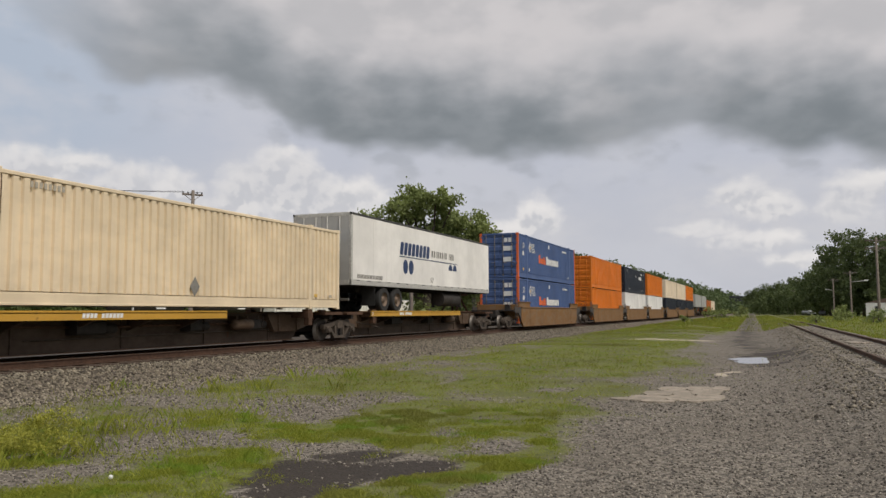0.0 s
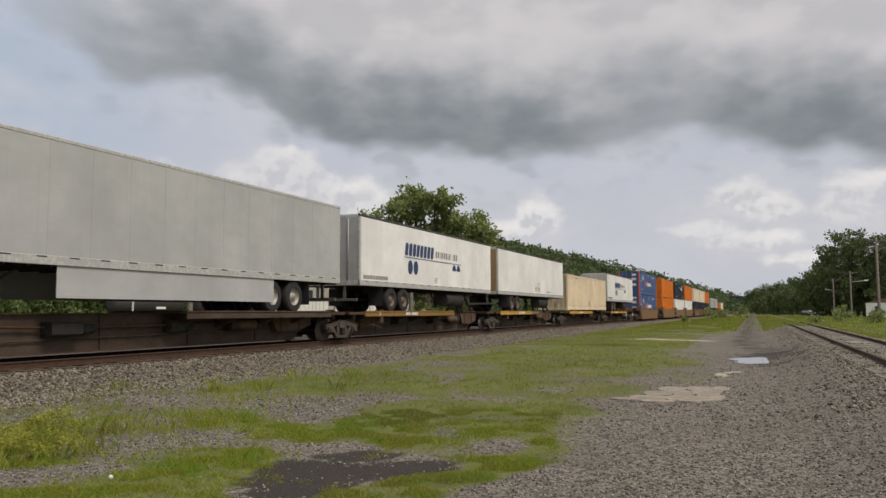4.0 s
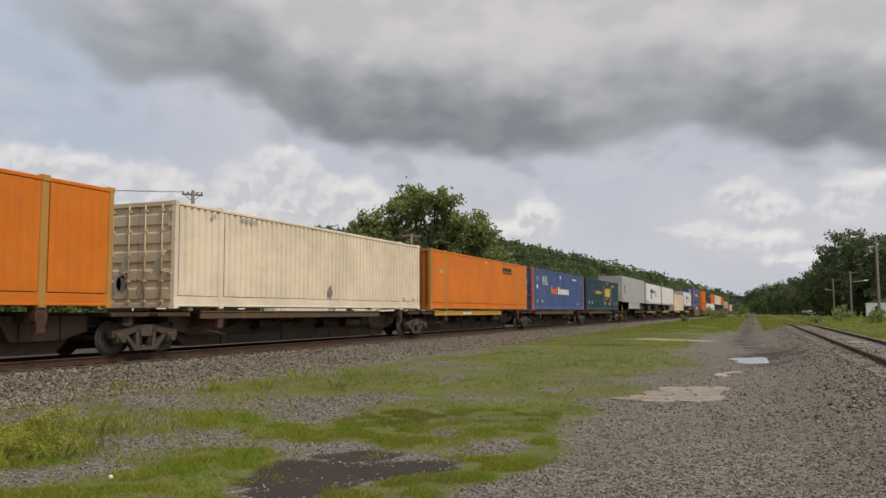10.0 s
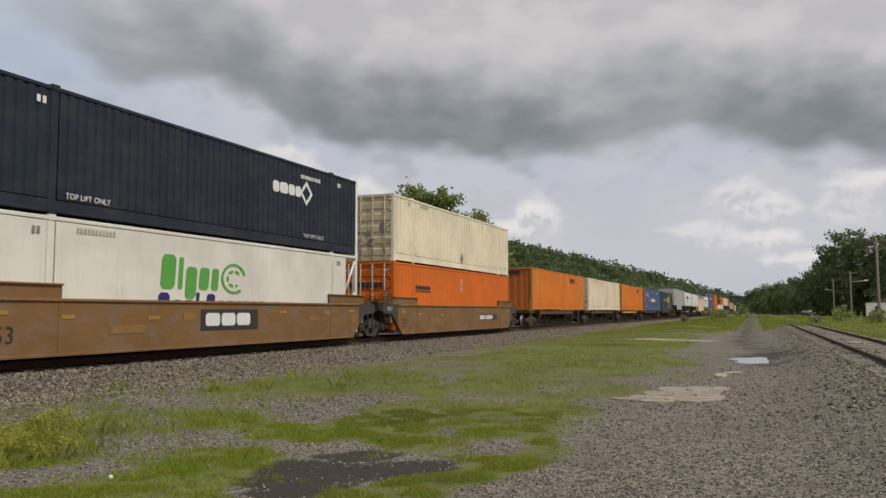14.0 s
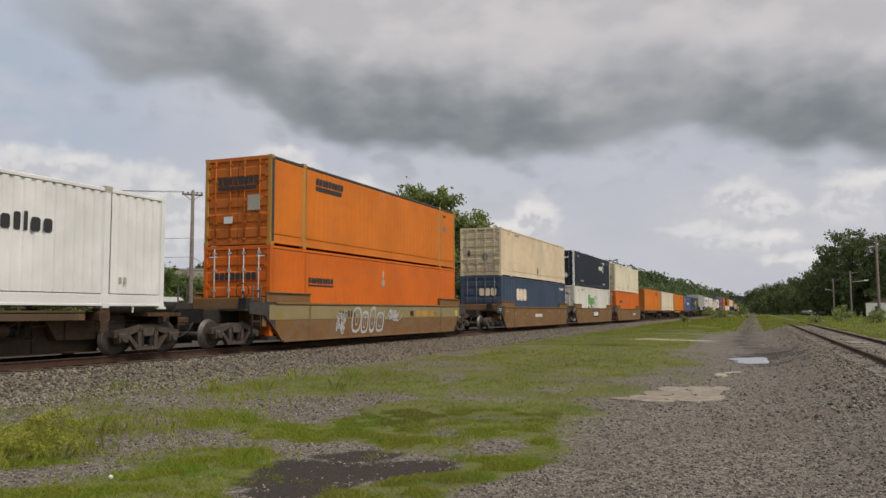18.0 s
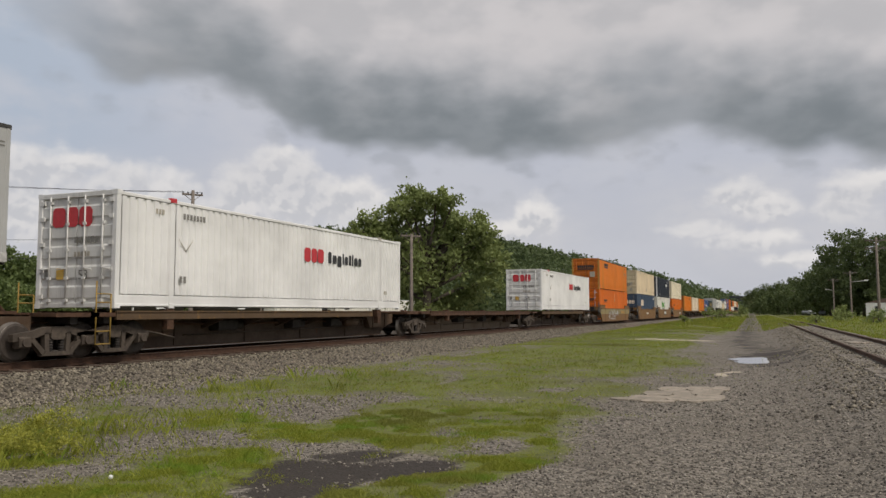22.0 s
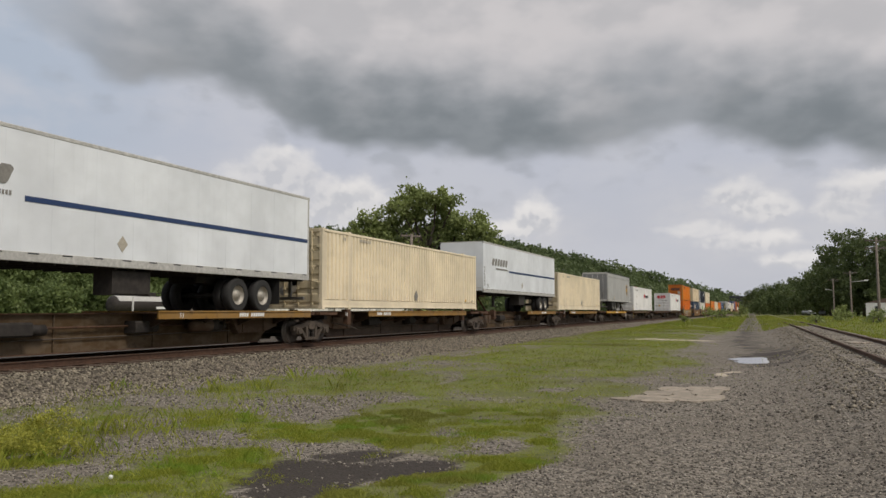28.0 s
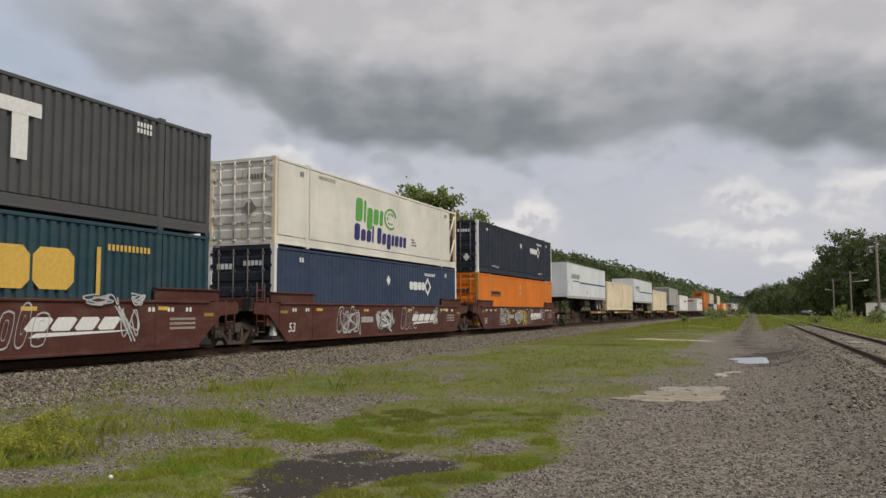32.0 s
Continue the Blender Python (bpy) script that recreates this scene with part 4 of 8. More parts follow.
def aside(x, y, d):
    """A point d metres to the right of (x, y), square to the sight line."""
    n = math.hypot(x, y)
    return (d * y / n, -d * x / n)


def lobed(x, y, rows, seed, depth=0.8):
    q = random.Random(seed)
    out = []
    for d, z, r in rows:
        a = aside(x, y, d)
        n = math.hypot(x, y)
        k = q.uniform(-depth, depth) * r
        out.append((a[0] + k * x / n, a[1] + k * y / n, z, r))
    return out


tree(-29.5, 69.0, lobed(-29.5, 69, [(-6.2, 9.2, 1.2), (-5.4, 10.1, 1.1), (-5.0, 8.6, 1.7), (-3.6, 10.2, 1.5), (-1.6, 12.2, 1.6), (0.8, 12.3, 1.5), (2.4, 11.6, 1.4), (-0.3, 10.4, 2.3), (3.6, 9.6, 1.7), (5.0, 8.9, 1.5), (5.7, 7.6, 1.4), (-3.8, 7.6, 2.2), (1.4, 8.2, 2.6), (-1.0, 6.0, 3.0), (3.6, 6.2, 2.4), (-5.6, 7.2, 1.4), (0.6, 3.6, 3.2), (-4.2, 4.4, 2.4), (4.8, 4.2, 2.2), (-6.4, 8.4, 1.3), (-4.4, 9.3, 1.4), (-2.6, 11.4, 1.3), (-2.4, 8.8, 2.0), (4.3, 10.4, 1.4), (6.0, 8.6, 1.2), (6.4, 6.4, 1.5), (2.4, 10.0, 1.8)], 3),
     "tall broad-crowned green tree with ragged limbs", per=300, size=0.19, trunk_r=0.45, seed=3)
# the low wood behind the line
for k, (az, d, tall, wide) in enumerate([(-57, 170, 15, 8), (-54.8, 172, 15.2, 8), (-53, 168, 14.8, 8), (-51.2, 172, 14.6, 8), (-49.4, 170, 12.4, 7), (-47.7, 168, 11.5, 6.6), (-46.2, 172, 11.9, 6.5), (-44.6, 170, 12.2, 6.5), (-43.2, 174, 11.9, 6.2), (-41.9, 176, 12.0, 6), (-40.8, 178, 11.2, 5.6), (-39.7, 180, 10.3, 5.4), (-52, 150, 7.5, 7), (-48.6, 148, 6.8, 6.4), (-45.6, 152, 6.6, 6.4), (-42.6, 160, 6.8, 6)]):
    tx, ty = d * math.sin(radians(az)), d * math.cos(radians(az))
    rows = [(-0.5 * wide, 0.5 * tall, 0.42 * wide), (0.45 * wide, 0.55 * tall, 0.45 * wide), (0.0, tall - 0.42 * wide, 0.5 * wide), (-0.3 * wide, 0.26 * tall, 0.5 * wide), (0.4 * wide, 0.24 * tall, 0.5 * wide), (0.2 * wide, tall * 0.62, 0.45 * wide)]
    tree(tx, ty, lobed(tx, ty, rows, k), "dense green tree at the edge of a low wood", per=130, size=0.32, mat=LEAF_BUSH, trunk_r=0.25, seed=20 + k)
for k, (az, d, tall, wide) in enumerate([(-38.5, 200, 9.4, 4.5), (-36.6, 205, 5.0, 4.0), (-35.3, 262, 23.5, 9.0), (-34.0, 222, 12.6, 3.4), (-29.2, 235, 5.5, 4)]):
    tx, ty = d * math.sin(radians(az)), d * math.cos(radians(az))
    rows = [(-0.35 * wide, 0.5 * tall, 0.45 * wide), (0.35 * wide, 0.55 * tall, 0.45 * wide), (0.0, tall - 0.4 * wide, 0.48 * wide), (0, 0.25 * tall, 0.5 * wide)]
    tree(tx, ty, lobed(tx, ty, rows, k), "light green tree beside the concrete building", per=260, size=0.34, mat=LEAF, trunk_r=0.25, seed=50 + k)
# the trees beyond the siding
for k, (az, d, tall, wide, mat) in enumerate([(-0.5, 340, 11.0, 8, LEAF_DARK), (0.3, 320, 11.8, 9, LEAF_DARK), (1.1, 290, 11.6, 8.5, LEAF_DARK), (1.9, 265, 11.8, 8, LEAF_DARK), (2.6, 240, 12.0, 7.5, LEAF_DARK), (3.2, 205, 12.6, 6.5, LEAF_DARK), (3.9, 185, 15.4, 6.5, LEAF_DARK),
                                         (4.8, 172, 17.0, 8.0, LEAF_DARK), (6.0, 165, 16.8, 8.0, LEAF_DARK), (7.3, 160, 13.8, 7, LEAF_DARK), (9.0, 155, 16, 9, LEAF_DARK), (3.4, 185, 7.5, 6, LEAF_DARK), (4.6, 168, 8.5, 6.5, LEAF_DARK), (5.8, 160, 8.0, 6, LEAF_DARK), (1.7, 235, 8, 7, LEAF_DARK), (0.8, 255, 7.5, 7, LEAF_DARK), (11, 160, 17, 9, LEAF_DARK),
                                         (2.5, 215, 7.5, 6, LEAF_DARK), (7.6, 152, 7.5, 6, LEAF_DARK), (-0.1, 275, 6.0, 6, LEAF_DARK)]):
    d, tall, wide = 1.35 * d, 1.35 * tall - 0.5, 1.3 * wide
    tx, ty = d * math.sin(radians(az)), d * math.cos(radians(az))
    rows = [(-0.42 * wide, 0.52 * tall, 0.34 * wide), (0.40 * wide, 0.58 * tall, 0.36 * wide), (-0.12 * wide, tall - 0.30 * wide, 0.30 * wide), (0.26 * wide, tall - 0.42 * wide, 0.28 * wide), (-0.3 * wide, 0.72 * tall, 0.26 * wide), (-0.1 * wide, 0.34 * tall, 0.45 * wide), (0.25 * wide, 0.25 * tall, 0.42 * wide), (0.05 * wide, 0.6 * tall, 0.4 * wide)]
    tree(tx, ty, lobed(tx, ty, rows, 30 + k), "tall dark green street tree with an open crown", per=62, size=0.36, mat=mat, trunk_r=0.4, seed=80 + k)
for k, (az, d, r) in enumerate([(4.5, 120, 1.3), (4.75, 122, 1.0), (6.3, 100, 1.0), (6.6, 98, 0.9), (-2.6, 150, 1.3), (-3.4, 120, 1.2), (-1.5, 190, 1.5), (3.0, 92, 0.7), (-5.2, 95, 0.7)]):
    tx, ty = d * math.sin(radians(az)), d * math.cos(radians(az))
    tree(tx, ty, lobed(tx, ty, [(-0.4 * r, 0.7 * r, 0.8 * r), (0.45 * r, 0.6 * r, 0.75 * r), (0, 1.15 * r, 0.7 * r)], 60 + k), "round green bush on the verge", per=150, size=0.16, mat=LEAF, trunk_r=0.06, seed=110 + k, category="bush", name="bush")

# the wooded ridge
RIDGE = [(-50, 420, 8), (-44, 400, 12), (-40, 390, 20), (-37, 385, 25), (-35.2, 380, 30), (-34.4, 380, 38), (-29.5, 380, 40.5), (-24, 400, 43), (-18, 420, 40.5), (-13.2, 450, 33), (-9.5, 480, 27.5), (-6.2, 520, 22.5), (-3.6, 600, 17), (-1.4, 700, 12.5), (1.5, 760, 12), (6, 780, 12)]
r_az, r_d, r_h = (np.array(c, float) for c in zip(*RIDGE))


def ridge_place(az, u):
    """A place on the slope: u is 0 at its foot, 1 on the crest."""
    d0, h0 = np.interp(az, r_az, r_d), np.interp(az, r_az, r_h)
    d = d0 * (0.72 + 0.28 * u)
    z = -0.5 + (h0 - 7.5) * u ** 1.15
    return d * np.sin(np.radians(az)), d * np.cos(np.radians(az)), z


aa, uu = np.meshgrid(np.linspace(-50, 6, 90), np.linspace(0, 1.25, 18), indexing="ij")
hx, hy, hz = ridge_place(aa, np.minimum(uu, 1.0) + 0 * aa)
hz = np.where(uu > 1, hz - 30 * (uu - 1), hz)
hd = np.where(uu > 1, 1 + 0.4 * (uu - 1), 1.0)
index = np.arange(aa.size).reshape(aa.shape)
faces = np.stack([index[:-1, :-1], index[1:, :-1], index[1:, 1:], index[:-1, 1:]], -1).reshape(-1, 4)
hill = single("hill", array_mesh("hill", np.stack([hx * hd, hy * hd, hz], -1).reshape(-1, 3), faces), FOREST, "long low wooded hill behind the railway", "hill", kind="structure")
q = np.random.RandomState(12)
n = 2400
az, u = -50 + 56 * q.rand(n), np.concatenate([q.rand(n - 900), 0.93 + 0.07 * q.rand(900)])
px, py, pz = ridge_place(az, u)
wide = (2.6 + 2.4 * q.rand(n)) * np.interp(az, [-20, 0], [1.0, 1.15])
tall = 5.5 + 4.5 * q.rand(n) * (0.6 + soft_noise(px, py, 0.02, 96))
per = 64
d = q.randn(n, per, 3)
d /= np.linalg.norm(d, axis=2)[:, :, None]
d *= (0.6 + 0.4 * q.rand(n, per))[:, :, None]
c = np.stack([px, py, pz + 0.52 * tall], -1)[:, None] + d * np.stack([wide, wide, 0.55 * tall], -1)[:, None]
c = c.reshape(-1, 3)
a = q.randn(len(c), 3)
a /= np.linalg.norm(a, axis=1)[:, None]
b = np.cross(a, q.randn(len(c), 3))
b /= np.linalg.norm(b, axis=1)[:, None]
s = (0.52 + 0.6 * q.rand(len(c)))[:, None]
v = np.stack([c - a * s, c + b * s * 0.7, c + a * s, c - b * s * 0.7], 1)
single("hill_forest", array_mesh("hill_forest", v.reshape(-1, 3), np.arange(4 * len(c)).reshape(-1, 4)), FOREST, "dark green forest covering the long hill", "forest", kind="stuff")


# ---- poles, buildings and parked things ----
def utility_pole(x, y, top, arms=(0.35,), label="", arm_turn=0.0, arm_long=1.2, r=0.15, lamp=None):
    z0 = float(height(x, y))
    p = thing("utility_pole", label or "weathered wooden utility pole with a crossarm", "utility pole", "utility poles", at=pose(x, y, z0, 0, 0, arm_turn))
    part("post", Shape().lathe("z", [(-0.3, r * 1.1), (0.0, r * 1.1), (top - z0, r * 0.7), (top - z0, 0.0)], n=10), POLE_WOOD, p)
    for a in arms:
        z = top - z0 - a
        arm = part("crossarm", Shape().box(-arm_long, arm_long, -0.06 + r, 0.06 + r, z - 0.07, z + 0.07, 0.01), POLE_WOOD, p)
        for k in (-0.92, -0.45, 0.45, 0.92):
            part("insulator", Shape().lathe("z", [(z + 0.07, 0.03), (z + 0.13, 0.06), (z + 0.19, 0.055), (z + 0.24, 0.0)], k * arm_long, r, 8), BLACK, arm)
        for k in (-1, 1):
            part("brace", Shape().rod((0, r, z - 0.5), (k * 0.55, r, z - 0.06), 0.025, 5), POLE_WOOD, arm)
    if lamp:
        z, reach = lamp
        arm = part("lamp_arm", Shape().rod((0, 0, z - z0), (reach, 0, z - z0 + 0.25), 0.05, 6), ALU, p)
        part("lamp_head", Shape().box(min(reach, reach * 1.3), max(reach, reach * 1.3), -0.2, 0.2, z - z0 + 0.15, z - z0 + 0.4, 0.05), GLASSY_WHITE, arm)
    return p


def wire(p, q, sag, r=0.018):
    s = Shape()
    pts = []
    for k in range(13):
        t = k / 12
        v = Vector(p).lerp(Vector(q), t)
        v.z -= sag * 4 * t * (1 - t)
        pts.append(v)
    for a, b in zip(pts, pts[1:]):
        for u in range(3):
            c, d = ((0, r), (r * 0.9, -r * 0.5), (-r * 0.9, -r * 0.5))[u], ((r * 0.9, -r * 0.5), (-r * 0.9, -r * 0.5), (0, r))[u]
            s.face((a.x + c[0], a.y + c[0], a.z + c[1]), (b.x + c[0], b.y + c[0], b.z + c[1]), (b.x + d[0], b.y + d[0], b.z + d[1]), (a.x + d[0], a.y + d[0], a.z + d[1]))
    return single("overhead_wire", s, BLACK, "dark sagging overhead wire strung between poles", "wire", group="overhead wires")


def polar(az, d):
    return d * math.sin(radians(az)), d * math.cos(radians(az))


POLE_TURN = 50
utility_pole(-39.50, 47.80, 10.2, (0.3,), arm_turn=POLE_TURN, r=0.17, arm_long=0.75)
p2 = polar(-34.86, 150)
utility_pole(*p2, 9.3, (0.9, 1.9), arm_turn=POLE_TURN)
utility_pole(*polar(-29.75, 175), 10.3, ())
utility_pole(*polar(-24.28, 62), 7.15, (0.15,), arm_turn=POLE_TURN, arm_long=0.85, r=0.14)
slim_x, slim_y = polar(-27.24, 120)
single("white_post", Shape().lathe("z", [(0, 0.15), (7.6, 0.12), (7.6, 0.0)], n=10), ALU, "slim pale post standing behind the line", "post", pose(slim_x, slim_y, float(height(slim_x, slim_y))))
ux, uy = math.cos(radians(POLE_TURN)), math.sin(radians(POLE_TURN))
for k, z1, z0, z2 in ((-0.69, 10.1, 10.3, 8.6), (0.69, 10.1, 10.6, 8.6), (-0.1, 6.6, 6.4, 7.4), (0.1, 5.2, 5.4, 7.0)):
    a = (-39.5 + k * ux - (0.13 if abs(k) > 0.5 else 0.0), 47.8 + k * uy + (0.11 if abs(k) > 0.5 else 0.0), z1)
    wire(a, (-66 + k * ux, 22 + k * uy, z0), 0.5)
    if z1 < 6:
        wire(a, (p2[0] + k, p2[1] + k * 0.4, z2), 1.4)
post_x, post_y = polar(-43.3, 100)
single("white_post", Shape().lathe("z", [(0, 0.12), (6.6, 0.08), (6.6, 0.0)], n=10), ALU, "slim pale leaning post before the wood", "post", pose(post_x, post_y, float(height(post_x, post_y)), 0, 3, 0))
for az, d, top, arms, lamp in ((6.64, 108, 9.8, (0.35, 1.3), None), (5.09, 170, 8.6, (0.35,), (6.5, 2.3)), (4.09, 210, 8.7, (0.35,), (5.9, -1.3)), (3.25, 250, 8.4, (0.35,), None), (2.77, 290, 8.3, (), (6.5, 2.0)), (1.76, 300, 8.4, (0.35,), None), (1.34, 340, 8.5, (0.4,), None), (1.6, 320, 8.2, (), None)):
    utility_pole(*polar(az, d), top, arms, lamp=lamp, label="grey-brown roadside utility pole" + (" with a street lamp" if lamp else " with a crossarm"), r=0.17)
for a, b in (((6.64, 108, 9.3), (5.09, 170, 8.2)), ((5.09, 170, 8.2), (4.09, 210, 8.2)), ((6.64, 108, 7.4), (5.09, 170, 6.6)), ((6.64, 108, 9.3), (12, 60, 9.6))):
    wire((*polar(a[0], a[1]), a[2]), (*polar(b[0], b[1]), b[2]), 0.7, 0.025)


def block(name, label, x, y, turn, wide, deep, tall, windows, mat=None):
    """A plain walled building with recessed windows and a parapet; it faces -y before the turn."""
    b = thing(name, label, "building", at=pose(x, y, -0.5, 0, 0, turn))
    part("wall", Shape().box(0, wide, 0, deep, 0, tall), mat or CONCRETE, b)
    part("string_course", Shape().box(-0.05, wide + 0.05, -0.1, 0.0, tall * 0.36, tall * 0.36 + 0.3), mat or CONCRETE, b)
    part("parapet", Shape().box(-0.15, wide + 0.15, -0.15, deep + 0.15, tall, tall + 0.5, 0.03), mat or CONCRETE, b)
    part("cornice", Shape().box(-0.08, wide + 0.08, -0.12, 0.0, tall - 1.6, tall - 1.3), mat or CONCRETE, b)
    for wx, wz, ww, wh in windows:
        w = part("window", Shape().box(wx, wx + ww, -0.06, 0.0, wz, wz + wh), DARK_GLASS, b)
        part("sill", Shape().box(wx - 0.1, wx + ww + 0.1, -0.18, 0.0, wz - 0.18, wz), mat or CONCRETE, w)
    for k in range(int(wide // 7)):
        part("pilaster", Shape().box(3 + 7 * k, 3.5 + 7 * k, -0.1, 0.0, 0, tall - 1.6), mat or CONCRETE, b)
    return b


block("concrete_building", "long grey concrete industrial building with bare walls", -151, 173, 38, 27.3, 20, 13.2, [])
block("concrete_building", "grey concrete hall with a row of narrow windows", -131.5, 196, 74, 23.7, 16, 13.6, [(c - 0.75, 5.4, 1.5, 2.9) for c in (5.3, 9.5, 13.6, 17.55)])


def tank_car(x, y, half=8.1):
    t = thing("tank_car", "parked dark tank car with a white upper shell", "railway car", at=pose(x, y, -0.3))
    s = Shape().lathe("y", [(-half, 0.0), (-half, 0.5), (-half + 0.2, 1.1), (-half + 0.6, 1.45), (half - 0.6, 1.45), (half - 0.2, 1.1), (half, 0.5), (half, 0.0)], 0.0, 2.65, 20)
    part("tank", s, GRIME, t)
    arc = [(1.47 * math.cos(a), 2.65 + 1.47 * math.sin(a)) for a in np.linspace(radians(24), radians(156), 14)]
    part("upper_shell", Shape().prism(arc, -half + 0.6, half - 0.6), ALU, t, "pale upper half of the tank")
    part("white_label", Shape().box(1.40, 1.47, 0.6, 2.8, 2.0, 2.4), GLASSY_WHITE, t)
    part("dome", Shape().lathe("z", [(4.0, 0.5), (4.5, 0.5), (4.55, 0.0)], 0, 0, 12), GRIME, t)
    part("walkway", Shape().box(-0.5, 0.5, -2.6, 2.6, 4.12, 4.18).box(-0.55, -0.5, -2.6, 2.6, 4.18, 4.75).box(0.5, 0.55, -2.6, 2.6, 4.6, 4.7), GRIME, t)
    part("underframe", Shape().box(-0.5, 0.5, -half - 0.5, half + 0.5, 0.9, 1.2), GRIME, t)
    for ty in (-half + 2.1, half - 2.1):
        for dy in (-0.9, 0.9):
            part("wheelset", WHEELSET, WHEEL, t, at=pose(0, ty + dy, 0.42))
    return t


def box_car(x, y, long, tall):
    t = thing("box_car", "parked white flat-sided freight car", "railway car", at=pose(x, y, -0.3))
    part("body", Shape().box(-1.5, 1.5, -long / 2, long / 2, 1.0, tall, 0.05), OLD_WHITE, t)
    part("roof", Shape().prism([(-1.55, tall), (1.55, tall), (0, tall + 0.25)], -long / 2, long / 2), ALU, t)
    for k in range(int(long // 1.6)):
        part("side_post", Shape().box(1.5, 1.56, -long / 2 + 0.6 + 1.6 * k, -long / 2 + 0.72 + 1.6 * k, 1.05, tall - 0.1), ALU, t)
    part("door", Shape().box(1.5, 1.58, -1.6, 1.6, 1.1, tall - 0.2), OLD_WHITE, t)
    part("underframe", Shape().box(-1.3, 1.3, -long / 2, long / 2, 0.7, 1.0), GRIME, t)
    for ty in (-long / 2 + 2, long / 2 - 2):
        for dy in (-0.9, 0.9):
            part("wheelset", WHEELSET, WHEEL, t, at=pose(0, ty + dy, 0.42))
    return t
# ---- the train: trucks, cars, containers, trailers ----
LONG, WIDE, TALL = 16.154, 2.60, 2.896
SPINE_FLOOR, STACK_FLOOR, WELL_FLOOR = 1.162, 3.215, 0.318
AXLE, WHEEL_R = 0.89, 0.42
spinning = {1: [], -1: []}       # wheelsets, by axle
movers = []                      # (thing, start place along the track, height)


def wheelset_mesh():
    s = Shape()
    for side in (-1, 1):
        x = side * 0.7525
        o = 0.07 * side
        s.lathe("x", [(x + o, 0.19), (x + o, 0.36), (x + o * 1.02, WHEEL_R - 0.008)])
        s.lathe("x", [(x + o * 1.02, WHEEL_R - 0.008), (x + o * 0.7, WHEEL_R), (x - o * 0.4, WHEEL_R + 0.004), (x - o * 0.55, WHEEL_R + 0.026), (x - o * 0.9, WHEEL_R + 0.022)])
        s.lathe("x", [(x - o * 0.9, WHEEL_R + 0.022), (x - o * 0.9, 0.36), (x - o * 0.3, 0.33), (x - o * 0.2, 0.19), (x - o, 0.17), (x - o, 0.09)])
        s.lathe("x", [(x + o, 0.36), (x + o * 0.4, 0.34), (x + o * 0.4, 0.21), (x + o, 0.17), (x + o, 0.0)])
        for k in range(3):
            t = 2 * math.pi * k / 3
            s.cyl("x", x + o * 0.35, x + o * 0.55, 0.265 * math.cos(t), 0.265 * math.sin(t), 0.03, 8)
    s.cyl("x", -1.1, 1.1, 0, 0, 0.08, 12)
    me = s.mesh("wheelset")
    me.materials.append(WHEEL)
    me.materials.append(TREAD)
    for p in me.polygons:
        c = p.center
        r = math.hypot(c.y, c.z)
        if r > WHEEL_R - 0.02:
            p.material_index = 1
    return me


def side_frame_mesh():
    s = Shape()
    x0, x1 = -0.07, 0.07
    # the long top member in convex pieces
    for a, b in (((-1.16, 0.44, 0.60), (-0.62, 0.50, 0.67)), ((-0.62, 0.50, 0.67), (-0.3, 0.60, 0.75)), ((-0.3, 0.60, 0.75), (0.3, 0.60, 0.75)), ((0.3, 0.60, 0.75), (0.62, 0.50, 0.67)), ((0.62, 0.50, 0.67), (1.16, 0.44, 0.60))):
        s.prism([(a[0], a[1]), (b[0], b[1]), (b[0], b[2]), (a[0], a[2])], x0, x1, "x")
    for k in (-1, 1):
        s.prism([(k * 0.62, 0.50), (k * 0.78, 0.52), (k * 0.40, 0.13), (k * 0.26, 0.15)][::k], x0, x1, "x")     # diagonal
        s.prism([(k * 0.34, 0.16), (k * 0.22, 0.16), (k * 0.24, 0.62), (k * 0.36, 0.62)][::k], x0, x1, "x")     # column
        s.box(x0 - 0.02, x1 + 0.05, k * AXLE - 0.15, k * AXLE + 0.15, 0.30, 0.54, 0.03)                          # journal box
        s.cyl("x", x1 + 0.02, x1 + 0.11, k * AXLE, WHEEL_R, 0.095, 14)
    s.prism([(-0.42, 0.11), (0.42, 0.11), (0.34, 0.20), (-0.34, 0.20)], x0 - 0.02, x1 + 0.02, "x")
    return s.mesh("side_frame")


def spring_mesh():
    s = Shape()
    rows = [(0.20, 0.0)]
    for k in range(5):
        rows += [(0.20 + 0.058 * k, 0.062), (0.236 + 0.058 * k, 0.062), (0.24 + 0.058 * k, 0.045), (0.255 + 0.058 * k, 0.045)]
    s.lathe("z", rows, n=10)
    return s.mesh("spring")


WHEELSET, SIDE_FRAME, SPRINGS = wheelset_mesh(), side_frame_mesh(), spring_mesh()


